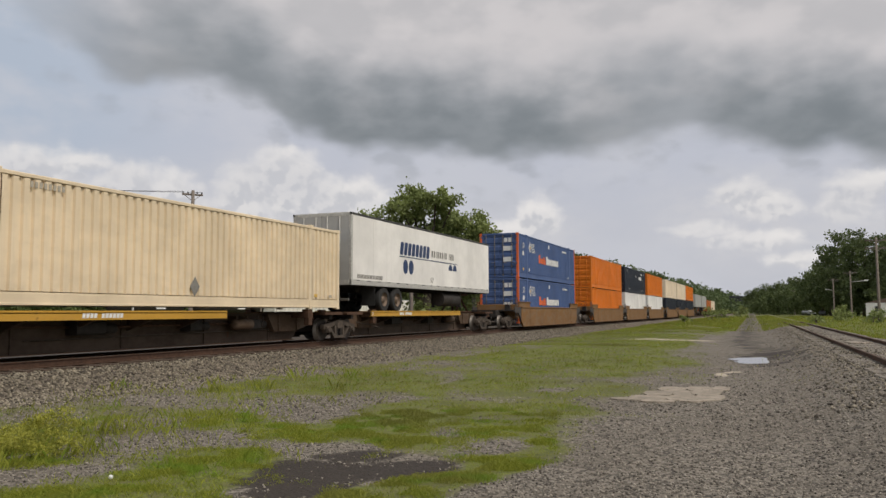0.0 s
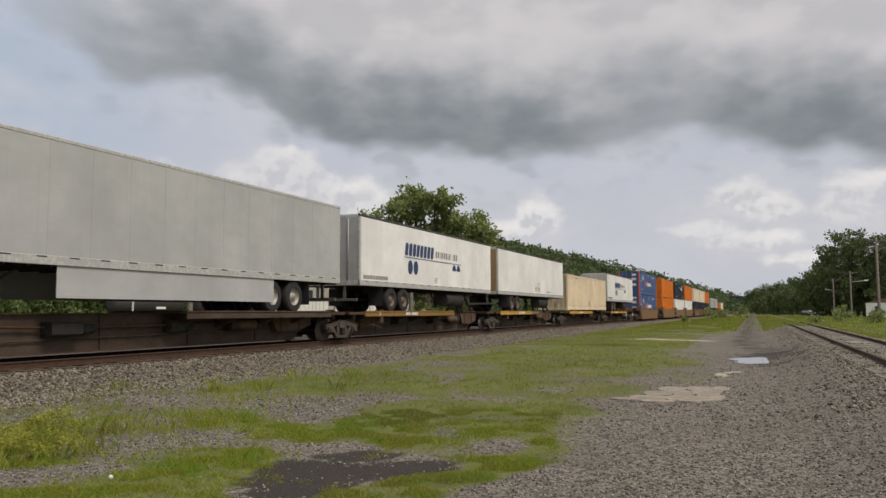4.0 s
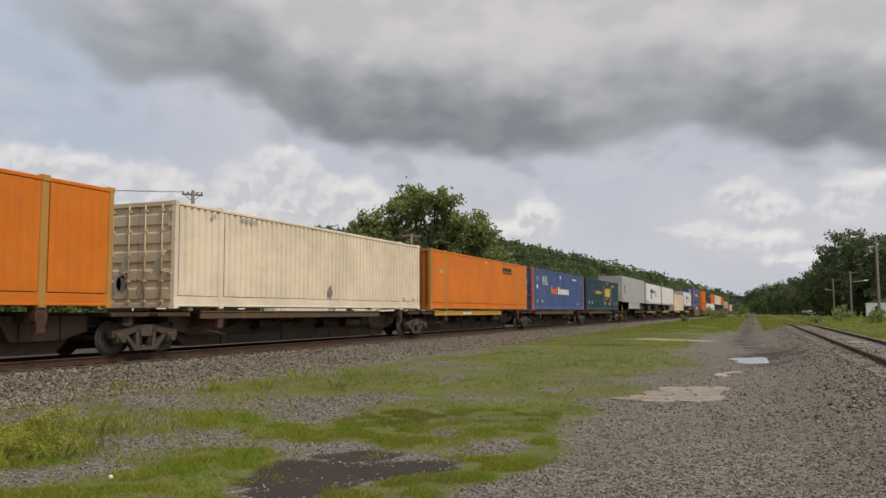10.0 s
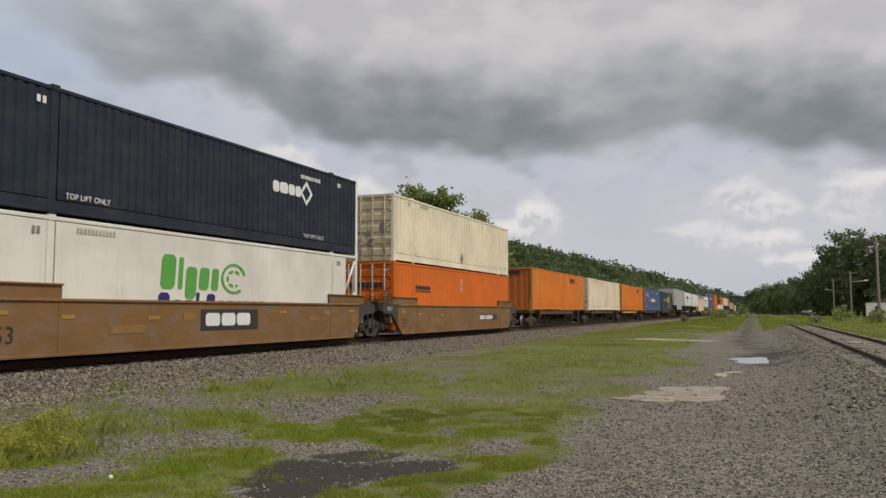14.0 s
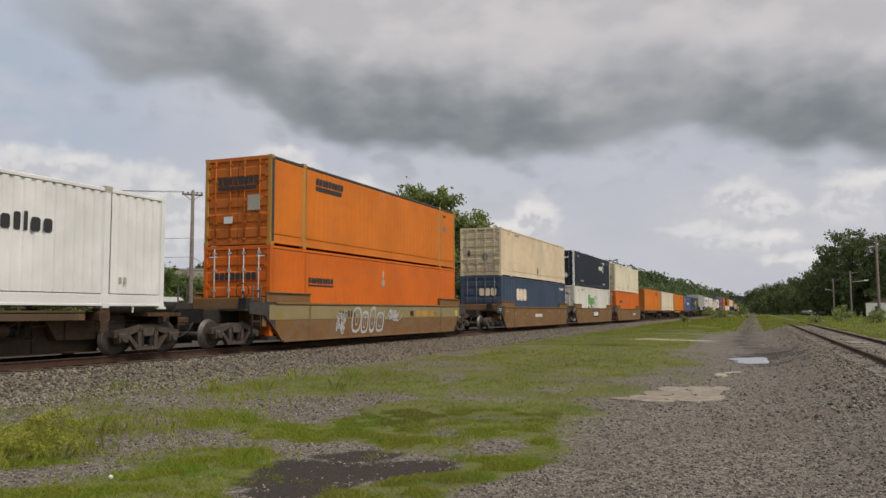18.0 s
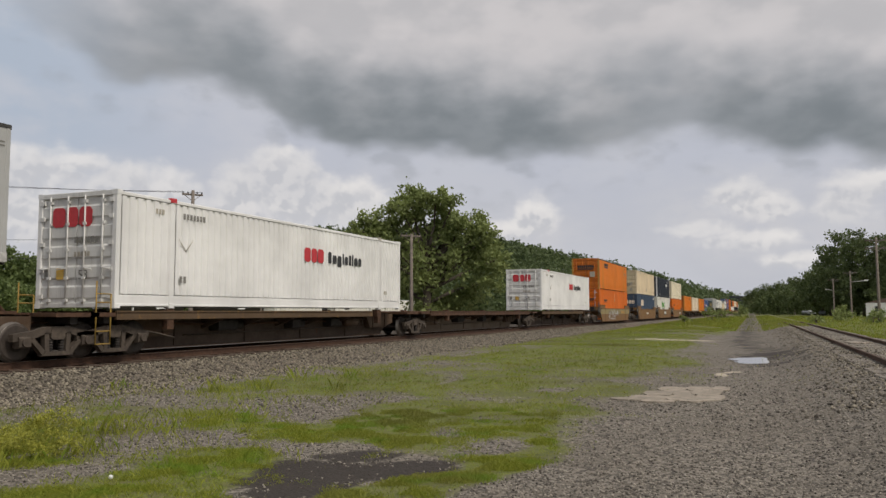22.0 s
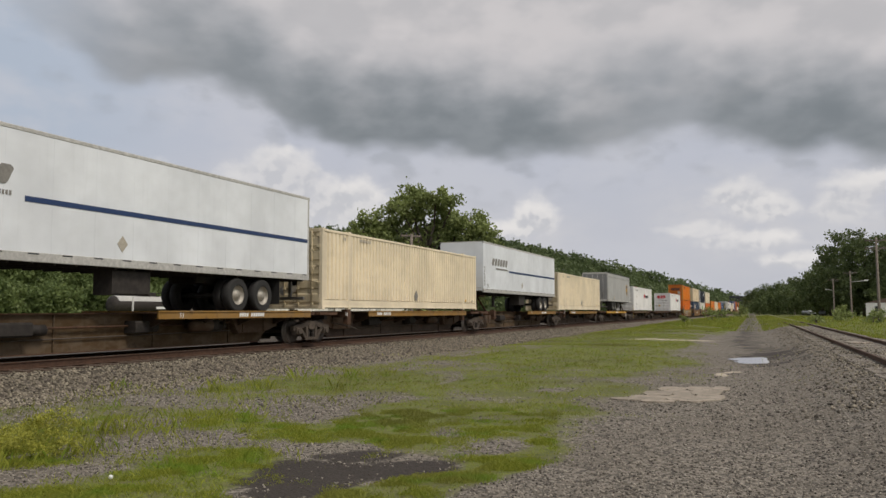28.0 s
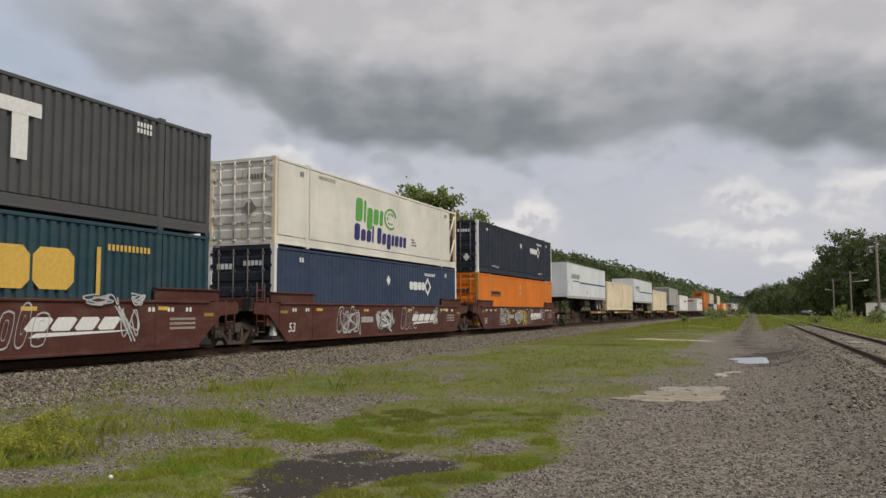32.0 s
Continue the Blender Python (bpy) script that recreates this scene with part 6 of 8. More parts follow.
def trailer(at_y, skin, label, long=LONG, top=4.87, tall=2.78, skirt=False, marks=None, rim=RIM, rear_mat=None, band=None, b=1, tank=False, axle=2.95):
    """A road semi-trailer lashed on the car."""
    t = thing("semi_trailer", label, "trailer", "road trailers on the train")
    half, z1, z0 = long / 2, top, top - tall
    for side in (-1, 1):
        s = Shape()
        xa, xb = sorted((side * 1.26, side * 1.295))
        s.box(xa, xb, -half + 0.06, half - 0.06, z0 + 0.20, z1 - 0.09)
        panel = part("side_wall", s, skin, t)
        seams = Shape()
        k = -half + 0.62
        while k < half - 0.3:
            seams.box(*sorted((side * 1.29, side * 1.2985)), k - 0.012, k + 0.012, z0 + 0.21, z1 - 0.1)
            k += 1.22
        part("panel_seam", seams, skin, panel)
        r = Shape().box(*sorted((side * 1.24, side * 1.305)), -half, half, z0, z0 + 0.21, 0.012)
        part("bottom_rail", r, ALU, t)
        lamps = Shape()
        k = -half + 0.4
        while k < half:
            lamps.box(*sorted((side * 1.30, side * 1.309)), k, k + 0.28, z0 + 0.165, z0 + 0.195)
            k += 0.9
        part("rail_slots", lamps, BLACK, t)
        part("top_rail", Shape().box(*sorted((side * 1.22, side * 1.305)), -half, half, z1 - 0.10, z1, 0.015), band or ALU, t)
        for q in (-1, 1):
            part("corner_post", Shape().box(*sorted((side * 1.18, side * 1.303)), *sorted((q * half, q * (half - 0.12))), z0 + 0.05, z1 - 0.02, 0.02), ALU if q * b < 0 else skin, t)
    part("roof", Shape().prism([(-1.26, z1 - 0.03), (1.26, z1 - 0.03), (1.2, z1 + 0.005), (-1.2, z1 + 0.005)], -half + 0.02, half - 0.02), ALU, t)
    def rear(near, far):
        """A stretch along the trailer, counted inwards from its rear end."""
        return sorted((b * (-half + near), b * (-half + far)))

    part("front_wall", Shape().box(-1.2, 1.2, *rear(long - 0.06, long), z0 + 0.1, z1 - 0.04), skin, t)
    part("front_rivets", Shape().box(-1.16, 1.16, *rear(long - 0.01, long + 0.006), z0 + 0.24, z0 + 0.27), ALU, t)
    for side in (-1, 1):
        x0, x1 = sorted((side * 0.01, side * 1.18))
        d = part("rear_door", Shape().box(x0, x1, *rear(-0.005, 0.05), z0 + 0.18, z1 - 0.14), rear_mat or skin, t)
        for x in (side * 0.25, side * 0.8):
            y = b * (-half - 0.03)
            part("lock_rod", Shape().rod((x, y, z0 + 0.2), (x, y, z1 - 0.16), 0.018, 6), ALU, d)
    part("rear_header", Shape().box(-1.19, 1.19, *rear(-0.01, 0.06), z1 - 0.15, z1 - 0.02, 0.01), ALU, t)
    part("rear_sill", Shape().box(-1.19, 1.19, *rear(-0.02, 0.08), z0, z0 + 0.18, 0.01), ALU, t)
    part("floor", Shape().box(-1.24, 1.24, -half + 0.03, half - 0.03, z0 + 0.06, z0 + 0.14), GRIME, t)
    beam = Shape().box(-1.2, 1.2, -0.03, 0.03, -0.04, 0.06).mesh("cross_member")
    k = -half + 0.3
    while k < half:
        part("cross_member", beam, GRIME, t, at=pose(0, k, z0))
        k += 0.6
    ground_z = 1.066
    for y in (b * (-half + axle), b * (-half + axle + 1.25)):
        ax = part("axle", Shape().cyl("x", -1.1, 1.1, y, ground_z + 0.505, 0.07, 10), GRIME, t)
        for side in (-1, 1):
            for x0, x1 in ((0.66, 0.94), (0.97, 1.25)):
                w = part("tyre", Shape().lathe("x", [(side * x0, 0.28), (side * x0, 0.46), (side * (x0 + 0.04), 0.505), (side * (x1 - 0.04), 0.505), (side * x1, 0.46), (side * x1, 0.30), (side * (x1 - 0.06), 0.28)]), TYRE, ax, at=pose(0, y, ground_z + 0.505))
            rr = Shape().lathe("x", [(side * 1.235, 0.285), (side * 1.17, 0.265), (side * 1.12, 0.15), (side * 1.20, 0.13), (side * 1.21, 0.0)])
            part("rim", rr, rim, ax, at=pose(0, y, ground_z + 0.505))
    bg = Shape()
    for side in (-1, 1):
        bg.box(side * 0.45 - 0.06, side * 0.45 + 0.06, *sorted((b * (-half + axle - 0.95), b * (-half + axle + 2.25))), z0 - 0.22, z0 - 0.03)
        bg.box(side * 0.45 - 0.05, side * 0.45 + 0.05, *sorted((b * (-half + axle + 0.55), b * (-half + axle + 0.7))), z0 - 0.7, z0 - 0.2)
    part("slider_frame", bg, GRIME, t)
    for side in (-1, 1):
        part("mud_flap", Shape().box(side * 0.95 - 0.3, side * 0.95 + 0.3, *sorted((b * (-half + axle - 0.9), b * (-half + axle - 0.88))), ground_z + 0.25, z0 - 0.05), TYRE, t)
    bp = Shape().box(-1.15, 1.15, *sorted((b * (-half + 0.02), b * (-half + 0.12))), ground_z + 0.42, ground_z + 0.52, 0.01)
    for x in (-0.6, 0.6):
        bp.box(x - 0.05, x + 0.05, *sorted((b * (-half + 0.03), b * (-half + 0.11))), ground_z + 0.5, z0)
    part("rear_bumper", bp, RIM_DARK, t)
    for side in (-1, 1):
        leg = Shape().box(side * 0.75 - 0.07, side * 0.75 + 0.07, *sorted((b * (half - 3.35), b * (half - 3.2))), z0 - 0.75, z0 + 0.02, 0.01)
        leg.rod((side * 0.75, b * (half - 3.3), z0 - 0.5), (side * 0.75, b * (half - 4.1), z0), 0.03)
        leg.box(side * 0.75 - 0.14, side * 0.75 + 0.14, *sorted((b * (half - 3.45), b * (half - 3.1))), z0 - 0.79, z0 - 0.75)
        part("landing_leg", leg, GRIME, t)
    if tank:
        u = part("under_tank", Shape().cyl("y", 1.6, 3.9, 0.85, z0 - 0.42, 0.34, 18).box(0.45, 0.55, 1.9, 2.0, z0 - 0.5, z0).box(0.45, 0.55, 3.4, 3.5, z0 - 0.5, z0), GRIME, t)
        part("tank_cap", Shape().cyl("y", 3.9, 3.93, 0.85, z0 - 0.42, 0.33, 18), ALU, u)
    else:
        part("tool_box", Shape().box(0.5, 1.1, -0.6, 0.7, z0 - 0.65, z0 - 0.04, 0.03), GRIME, t)
    if skirt:
        for side in (-1, 1):
            part("side_skirt", Shape().box(*sorted((side * 1.24, side * 1.26)), -half + 4.6, half - 4.2, z0 - 0.72, z0), skin, t)
    if marks:
        marks(t)
    movers.append((t, at_y, 0.0))
    return t
# ---- parked freight cars, the house, the far bridge ----
tank_car(-95.0, 104.2)
tank_car(-95.0, 126.2, 10.0)
box_car(-97.0, 153.0, 22, 3.9)
box_car(-97.0, 178.0, 22, 3.9)
box_car(-97.0, 203.0, 22, 4.6)
bx, by = polar(6.05, 190)
house = thing("house", "small white gabled house behind the trees", "house", at=pose(bx, by, -0.3, 0, 0, -8))
part("wall", Shape().box(-0.5, 9, 0, 7, 0, 3.0), WHITE, house)
part("gable", Shape().prism([(-0.8, 3.0), (9.3, 3.0), (4.2, 4.2)], 0, 7), plain("brown_shingles", (0.16, 0.11, 0.09), 0.9), house)
for k in (1.2, 4.4, 6.8):
    w = part("window", Shape().box(k, k + 0.9, -0.05, 0, 1.1, 2.3), DARK_GLASS, house)
    part("window_frame", Shape().box(k - 0.08, k + 0.98, -0.04, 0, 2.3, 2.42).box(k - 0.08, k + 0.98, -0.04, 0, 1.0, 1.1), GLASSY_WHITE, w)
CAR_WHITE, CAR_GREY = plain("white_car_paint", (0.6, 0.6, 0.6), 0.3, 0.1), plain("grey_car_paint", (0.18, 0.19, 0.2), 0.3, 0.3)
for az, d, turn, mat, label in ((2.79, 260, 80, CAR_WHITE, "small parked white car"), (3.4, 250, 85, CAR_GREY, "small parked grey car"), (2.4, 270, 80, CAR_GREY, "small parked grey car")):
    vx, vy = polar(az, d)
    car = thing("parked_car", label + " by the roadside", "car", "parked cars", at=pose(vx, vy, float(height(vx, vy)), 0, 0, turn))
    body = [(-2.1, 0.45), (2.1, 0.45), (2.15, 0.8), (1.1, 0.95), (0.6, 1.42), (-1.1, 1.45), (-1.8, 1.0), (-2.15, 0.9)]
    part("body", Shape().prism([(p, z) for p, z in body], -0.85, 0.85, "y"), mat, car)
    part("windows", Shape().prism([(0.95, 0.97), (0.55, 1.36), (-1.05, 1.38), (-1.65, 1.0)], -0.87, 0.87, "y"), DARK_GLASS, car)
    for wx in (-1.3, 1.3):
        for wy in (-0.8, 0.8):
            part("wheel", Shape().cyl("y", wy - 0.1, wy + 0.1, wx, 0.32, 0.32, 14), TYRE, car)
GIRDER = plain("dark_grey_girder", (0.055, 0.06, 0.065), 0.8, 0.1, 1, 0.2)
bridge = thing("overpass", "dark grey girder overpass far down the line", "bridge", at=pose(-14.5, 505, -0.5))
part("girder", Shape().box(-5.6, 4.2, 0, 6, 7.4, 9.4), GIRDER, bridge)
part("parapet", Shape().box(-5.6, 4.2, -0.2, 0.1, 9.4, 10.6), GIRDER, bridge)
for k in (-5.0, -2.0, 1.2, 3.6):
    part("pier", Shape().box(k - 0.55, k + 0.55, 0.5, 5.5, 0, 7.4), GIRDER, bridge)
# ---- markings ----
SIDE, TRAILER_SIDE, WELL_SIDE = 1.303, 1.302, 1.437
MARK_GREY = plain("faded_grey_marking", (0.22, 0.21, 0.19), 0.6, 0, 12, 0.15)
MARK_SOFT = plain("faint_marking", (0.42, 0.38, 0.31), 0.6, 0, 12, 0.12)
MARK_BROWN = plain("dark_brown_marking", (0.07, 0.035, 0.018), 0.5, 0, 12, 0.15)
GRAFFITI = plain("pale_spray_paint", (0.50, 0.50, 0.50), 0.6, 0, 3, 0.25)
GRAFFITI_YELLOW = plain("yellow_spray_paint", (0.45, 0.36, 0.07), 0.6, 0, 3, 0.25)
SAGE = paint("faded_sage_paint", (0.29, 0.235, 0.115), 0.3, (0.2, 0.1, 0.05))


def diamond(cy, cz, ry, rz):
    return [(cy - ry, cz), (cy, cz - rz), (cy + ry, cz), (cy, cz + rz)]


def lettering(parent, y, z, size, text, material, x, shear=0.0):
    words("lettering", text, size, material, parent, Matrix.Translation((x, y, z)) @ FACING, shear=shear)


def small_bars(parent, y0, y1, z, h, material, x):
    n = max(2, int((y1 - y0) / (0.85 * h)))
    w = (y1 - y0) / n
    bars(parent, "small_print", y0, z, h, [0.62 * w / h] * n, material, x, 0.38 * w / h)


def scribble(parent, y0, y1, z0, z1, material, x, seed, loops=6, r=0.022):
    """A tangle of sprayed loops on a car side."""
    q = random.Random(seed)
    for loop in range(loops):
        s = Shape()
        cy, cz = q.uniform(y0, y1), (z0 + z1) / 2 + q.uniform(-0.15, 0.15) * (z1 - z0)
        ay, az = q.uniform(0.12, 0.32), (z1 - z0) * q.uniform(0.3, 0.5)
        k1, k2, ph = q.choice((1, 2, 3)), q.choice((1, 2)), q.uniform(0, 6)
        pts = [(cy + ay * math.sin(k1 * t / 4 + ph) + 0.05 * t / 6, cz + az * math.cos(k2 * t / 4)) for t in range(0, 24)]
        edge = []
        for k, (ya, za) in enumerate(pts):
            yb, zb = pts[min(k + 1, len(pts) - 1)]
            yc, zc = pts[max(k - 1, 0)]
            d = math.hypot(yb - yc, zb - zc) or 1
            ny, nz = -(zb - zc) / d * r, (yb - yc) / d * r
            xk = x + 0.0012 * loop + 0.0003 * k
            edge.append(((xk, ya - ny, za - nz), (xk, ya + ny, za + nz)))
        for (a, b), (c, d) in zip(edge, edge[1:]):
            s.face(a, c, d, b)
        part("graffiti", s, material, parent)


def tag_loops(parent, y0, y1, z0, z1, n, material, x, r=0.045):
    """A row of large slanting sprayed outlines."""
    w = (y1 - y0) / n
    for k in range(n):
        cy, cz, ay, az = y0 + w * (k + 0.5), (z0 + z1) / 2 + 0.05 * (-1) ** k, w * (0.52, 0.40, 0.34, 0.46)[k % 4], (z1 - z0) / 2 * (1.0, 0.86, 1.05, 0.8)[k % 4]
        s = Shape()
        m = 22
        for inner, xk in ((1.0, x + 0.002 * k), (0.42 + 0.12 * (k % 2), x + 0.002 * k + 0.001)):
            ring = []
            for j in range(m + 1):
                t = 2 * math.pi * j / m
                g = 1 / max(abs(math.cos(t)), abs(math.sin(t))) ** (0.35 + 0.2 * (k % 2))
                ring.append((g * math.cos(t), g * math.sin(t)))
            for (a, b), (c, d) in zip(ring, ring[1:]):
                q = []
                for u, v, e in ((a, b, -1), (c, d, -1), (c, d, 1), (a, b, 1)):
                    f = inner * (1 + e * r / (ay + az))
                    zz = cz + az * v * f
                    q.append((xk, cy + ay * u * f * (0.6 if inner < 1 else 1) + 0.22 * (zz - cz), zz))
                s.face(*q)
        part("graffiti", s, material, parent)


def marks_alliance(t):
    x = TRAILER_SIDE
    bars(t, "emblem_blocks", -3.75, 3.52, 0.56, [0.56] * 8, MARK_BLUE, x, 0.17, 0.15, label="dark blue lettering blocks")
    bars(t, "emblem_line", -0.25, 3.62, 0.30, [0.5, 0.45, 0.2, 0.5, 0.5, 0.45, 0.3, 0.45, -0.3, 0.2, 0.5, 0.45], MARK_GREY, x, 0.42, label="thin grey lettering blocks")
    plate(t, "underline", rect(-3.8, 3.1, 3.43, 3.465), MARK_BLUE, x)
    for y in (-3.18, -2.58):
        plate(t, "blue_dot", disc(y, 3.02, 0.25, 0.31), MARK_BLUE, x)
    for y in (2.17, 2.76):
        plate(t, "blue_half_dot", [(y + 0.25 * math.cos(a), 3.10 + 0.30 * math.sin(a)) for a in np.linspace(0, math.pi, 12)], MARK_BLUE, x)
    lettering(t, -0.4, 2.42, 0.34, "53'", MARK_GREY, x)
    small_bars(t, -7.6, -5.4, 2.36, 0.15, MARK_GREY, x)
    plate(t, "rear_plate", rect(-0.5, 0.1, 2.6, 2.8), MARK_SOFT, -(-LONG / 2 - 0.01), end=True)


def marks_scuff(t):
    q = random.Random(5)
    for k in range(11):
        y, z, r = 0.1 + 1.15 * q.random(), 2.52 + 0.5 * q.random(), q.uniform(0.07, 0.15)
        plate(t, "scuff", [(y - r, z + q.uniform(-0.04, 0.04)), (y + q.uniform(-0.04, 0.04), z - r * 1.1), (y + 0.8 * r, z), (y, z + r)], MARK_SOFT, TRAILER_SIDE + 0.0006 * k)
    small_bars(t, 3.2, 4.1, 2.4, 0.1, MARK_SOFT, TRAILER_SIDE)


def shield(t, cy, cz, w, h):
    def shape(k):
        top = [(cy - w * k, cz + h * 0.78 * k), (cy - w * 0.5 * k, cz + h * 0.92 * k), (cy, cz + h * k), (cy + w * 0.5 * k, cz + h * 0.92 * k), (cy + w * k, cz + h * 0.78 * k)]
        low = [(cy + w * k, cz - h * 0.15 * k), (cy + w * 0.72 * k, cz - h * 0.62 * k), (cy, cz - h * k), (cy - w * 0.72 * k, cz - h * 0.62 * k), (cy - w * k, cz - h * 0.15 * k)]
        return (top + low)[::-1]
    plate(t, "shield_rim", shape(1.0), MARK_YELLOW, TRAILER_SIDE, "gold shield rim")
    plate(t, "shield", shape(0.88), MARK_BROWN, TRAILER_SIDE + 0.004, "dark brown shield")
    bars(t, "shield_blocks", cy - w * 0.62, cz - h * 0.25, h * 0.55, [0.5, 0.5, 0.5], MARK_YELLOW, TRAILER_SIDE + 0.008, 0.18)


def marks_shield_a(t):
    shield(t, -6.7, 3.5, 0.48, 0.58)
    plate(t, "vent", rect(-8.0, -7.85, 2.2, 2.5), BLACK, TRAILER_SIDE)


def marks_shield_b(t):
    shield(t, 4.6, 3.42, 0.50, 0.60)
    for z in (4.50, 4.58):
        plate(t, "band_line", rect(-6.6, 6.6, z, z + 0.022), MARK_GREY, TRAILER_SIDE)
    lettering(t, -4.2, 2.45, 0.25, "N", MARK_GREY, TRAILER_SIDE)
    plate(t, "yellow_sticker", disc(-3.3, 2.45, 0.13, 0.12, 10), MARK_YELLOW, TRAILER_SIDE)


def marks_taylor(t):
    x = TRAILER_SIDE
    plate(t, "blue_stripe", rect(-3.3, 7.95, 3.42, 3.54), MARK_BLUE, x, "thin blue stripe")
    bars(t, "emblem_blocks", -6.6, 3.72, 0.42, [0.9, 0.9, 0.85, 0.8, 0.95, 0.85], MARK_GREY, x, 0.32, 0.3, label="grey slanted lettering blocks")
    small_bars(t, -5.9, -3.6, 3.50, 0.10, MARK_GREY, x)
    for k in range(6):
        plate(t, "number_bar", rect(-7.93, -7.82, 2.52 + 0.19 * k, 2.65 + 0.19 * k), MARK_GREY, x)
    lettering(t, -7.45, 2.42, 0.30, "53", MARK_GREY, x)
    plate(t, "placard", diamond(-0.5, 2.72, 0.17, 0.2), MARK_SOFT, x)
    bars(t, "end_print", -0.9, 3.5, 0.18, [0.6] * 5, MARK_GREY, LONG / 2 + 0.012, 0.2, end=True)


def marks_beige(b):
    plate(b, "placard", diamond(0.07, 0.60, 0.20, 0.27), MARK_GREY, SIDE, "dirty grey diamond placard")
    small_bars(b, -5.3, -4.35, 2.58, 0.13, MARK_SOFT, SIDE)
    small_bars(b, -6.6, -6.35, 2.55, 0.12, MARK_SOFT, SIDE)
    plate(b, "yellow_sticker", rect(6.32, 6.52, 0.42, 0.52), MARK_YELLOW, SIDE)
    small_bars(b, 7.3, 7.55, 0.40, 0.1, MARK_SOFT, SIDE)
    q = random.Random(int(b.name[-3:]) if b.name[-3:].isdigit() else 0)
    for _ in range(5):
        cx, cz, r = q.uniform(-0.9, 0.9), q.uniform(0.3, 1.5), q.uniform(0.06, 0.2)
        plate(b, "door_stain", disc(cx, cz, r, r * 1.3, 9), MARK_GREY if q.random() < 0.4 else MARK_SOFT, LONG / 2 - 0.017, end=True)


def diamond_ring(b, cy, cz, r, material):
    s = Shape()
    w = r * 0.36
    for k in range(4):
        a, c = math.pi / 2 * k, math.pi / 2 * (k + 1)
        o = [(cy + r * math.cos(a), cz + r * 1.05 * math.sin(a)), (cy + r * math.cos(c), cz + r * 1.05 * math.sin(c)), (cy + (r - w) * math.cos(c), cz + (r - w) * 1.05 * math.sin(c)), (cy + (r - w) * math.cos(a), cz + (r - w) * 1.05 * math.sin(a))]
        s.prism(o[::-1], SIDE - 0.004, SIDE + 0.004, "x")
    part("diamond_mark", s, material, b, "white diamond outline")


def marks_umax(b, placard=True):
    bars(b, "emblem_blocks", 2.35, 1.72, 0.36, [1.0, 1.3, 1.0, 0.95], GLASSY_WHITE, SIDE, 0.12, label="white lettering blocks")
    diamond_ring(b, 4.36, 1.90, 0.40, GLASSY_WHITE)
    small_bars(b, 4.0, 5.3, 2.38, 0.13, GLASSY_WHITE, SIDE)
    lettering(b, -5.75, 0.40, 0.19, "TOP LIFT ONLY", GLASSY_WHITE, SIDE)
    lettering(b, 4.2, 0.38, 0.19, "TOP LIFT ONLY", GLASSY_WHITE, SIDE)
    small_bars(b, -6.6, -6.3, 2.42, 0.16, GLASSY_WHITE, SIDE)
    small_bars(b, 6.5, 6.75, 2.42, 0.16, GLASSY_WHITE, SIDE)
    if placard:
        plate(b, "placard", diamond(0.23, 2.05, 0.19, 0.21), GLASSY_WHITE, SIDE, "white diamond placard")
    bars(b, "door_print", 0.1, 2.25, 0.16, [0.7] * 5, GLASSY_WHITE, LONG / 2 - 0.012, 0.25, end=True)
    bars(b, "door_print", -0.95, 2.15, 0.18, [0.7] * 4, GLASSY_WHITE, LONG / 2 - 0.012, 0.2, end=True)
    plate(b, "door_placard", diamond(0.62, 0.85, 0.2, 0.22), GLASSY_WHITE, LONG / 2 - 0.012, end=True)


def marks_umax_plain(b):
    marks_umax(b, False)


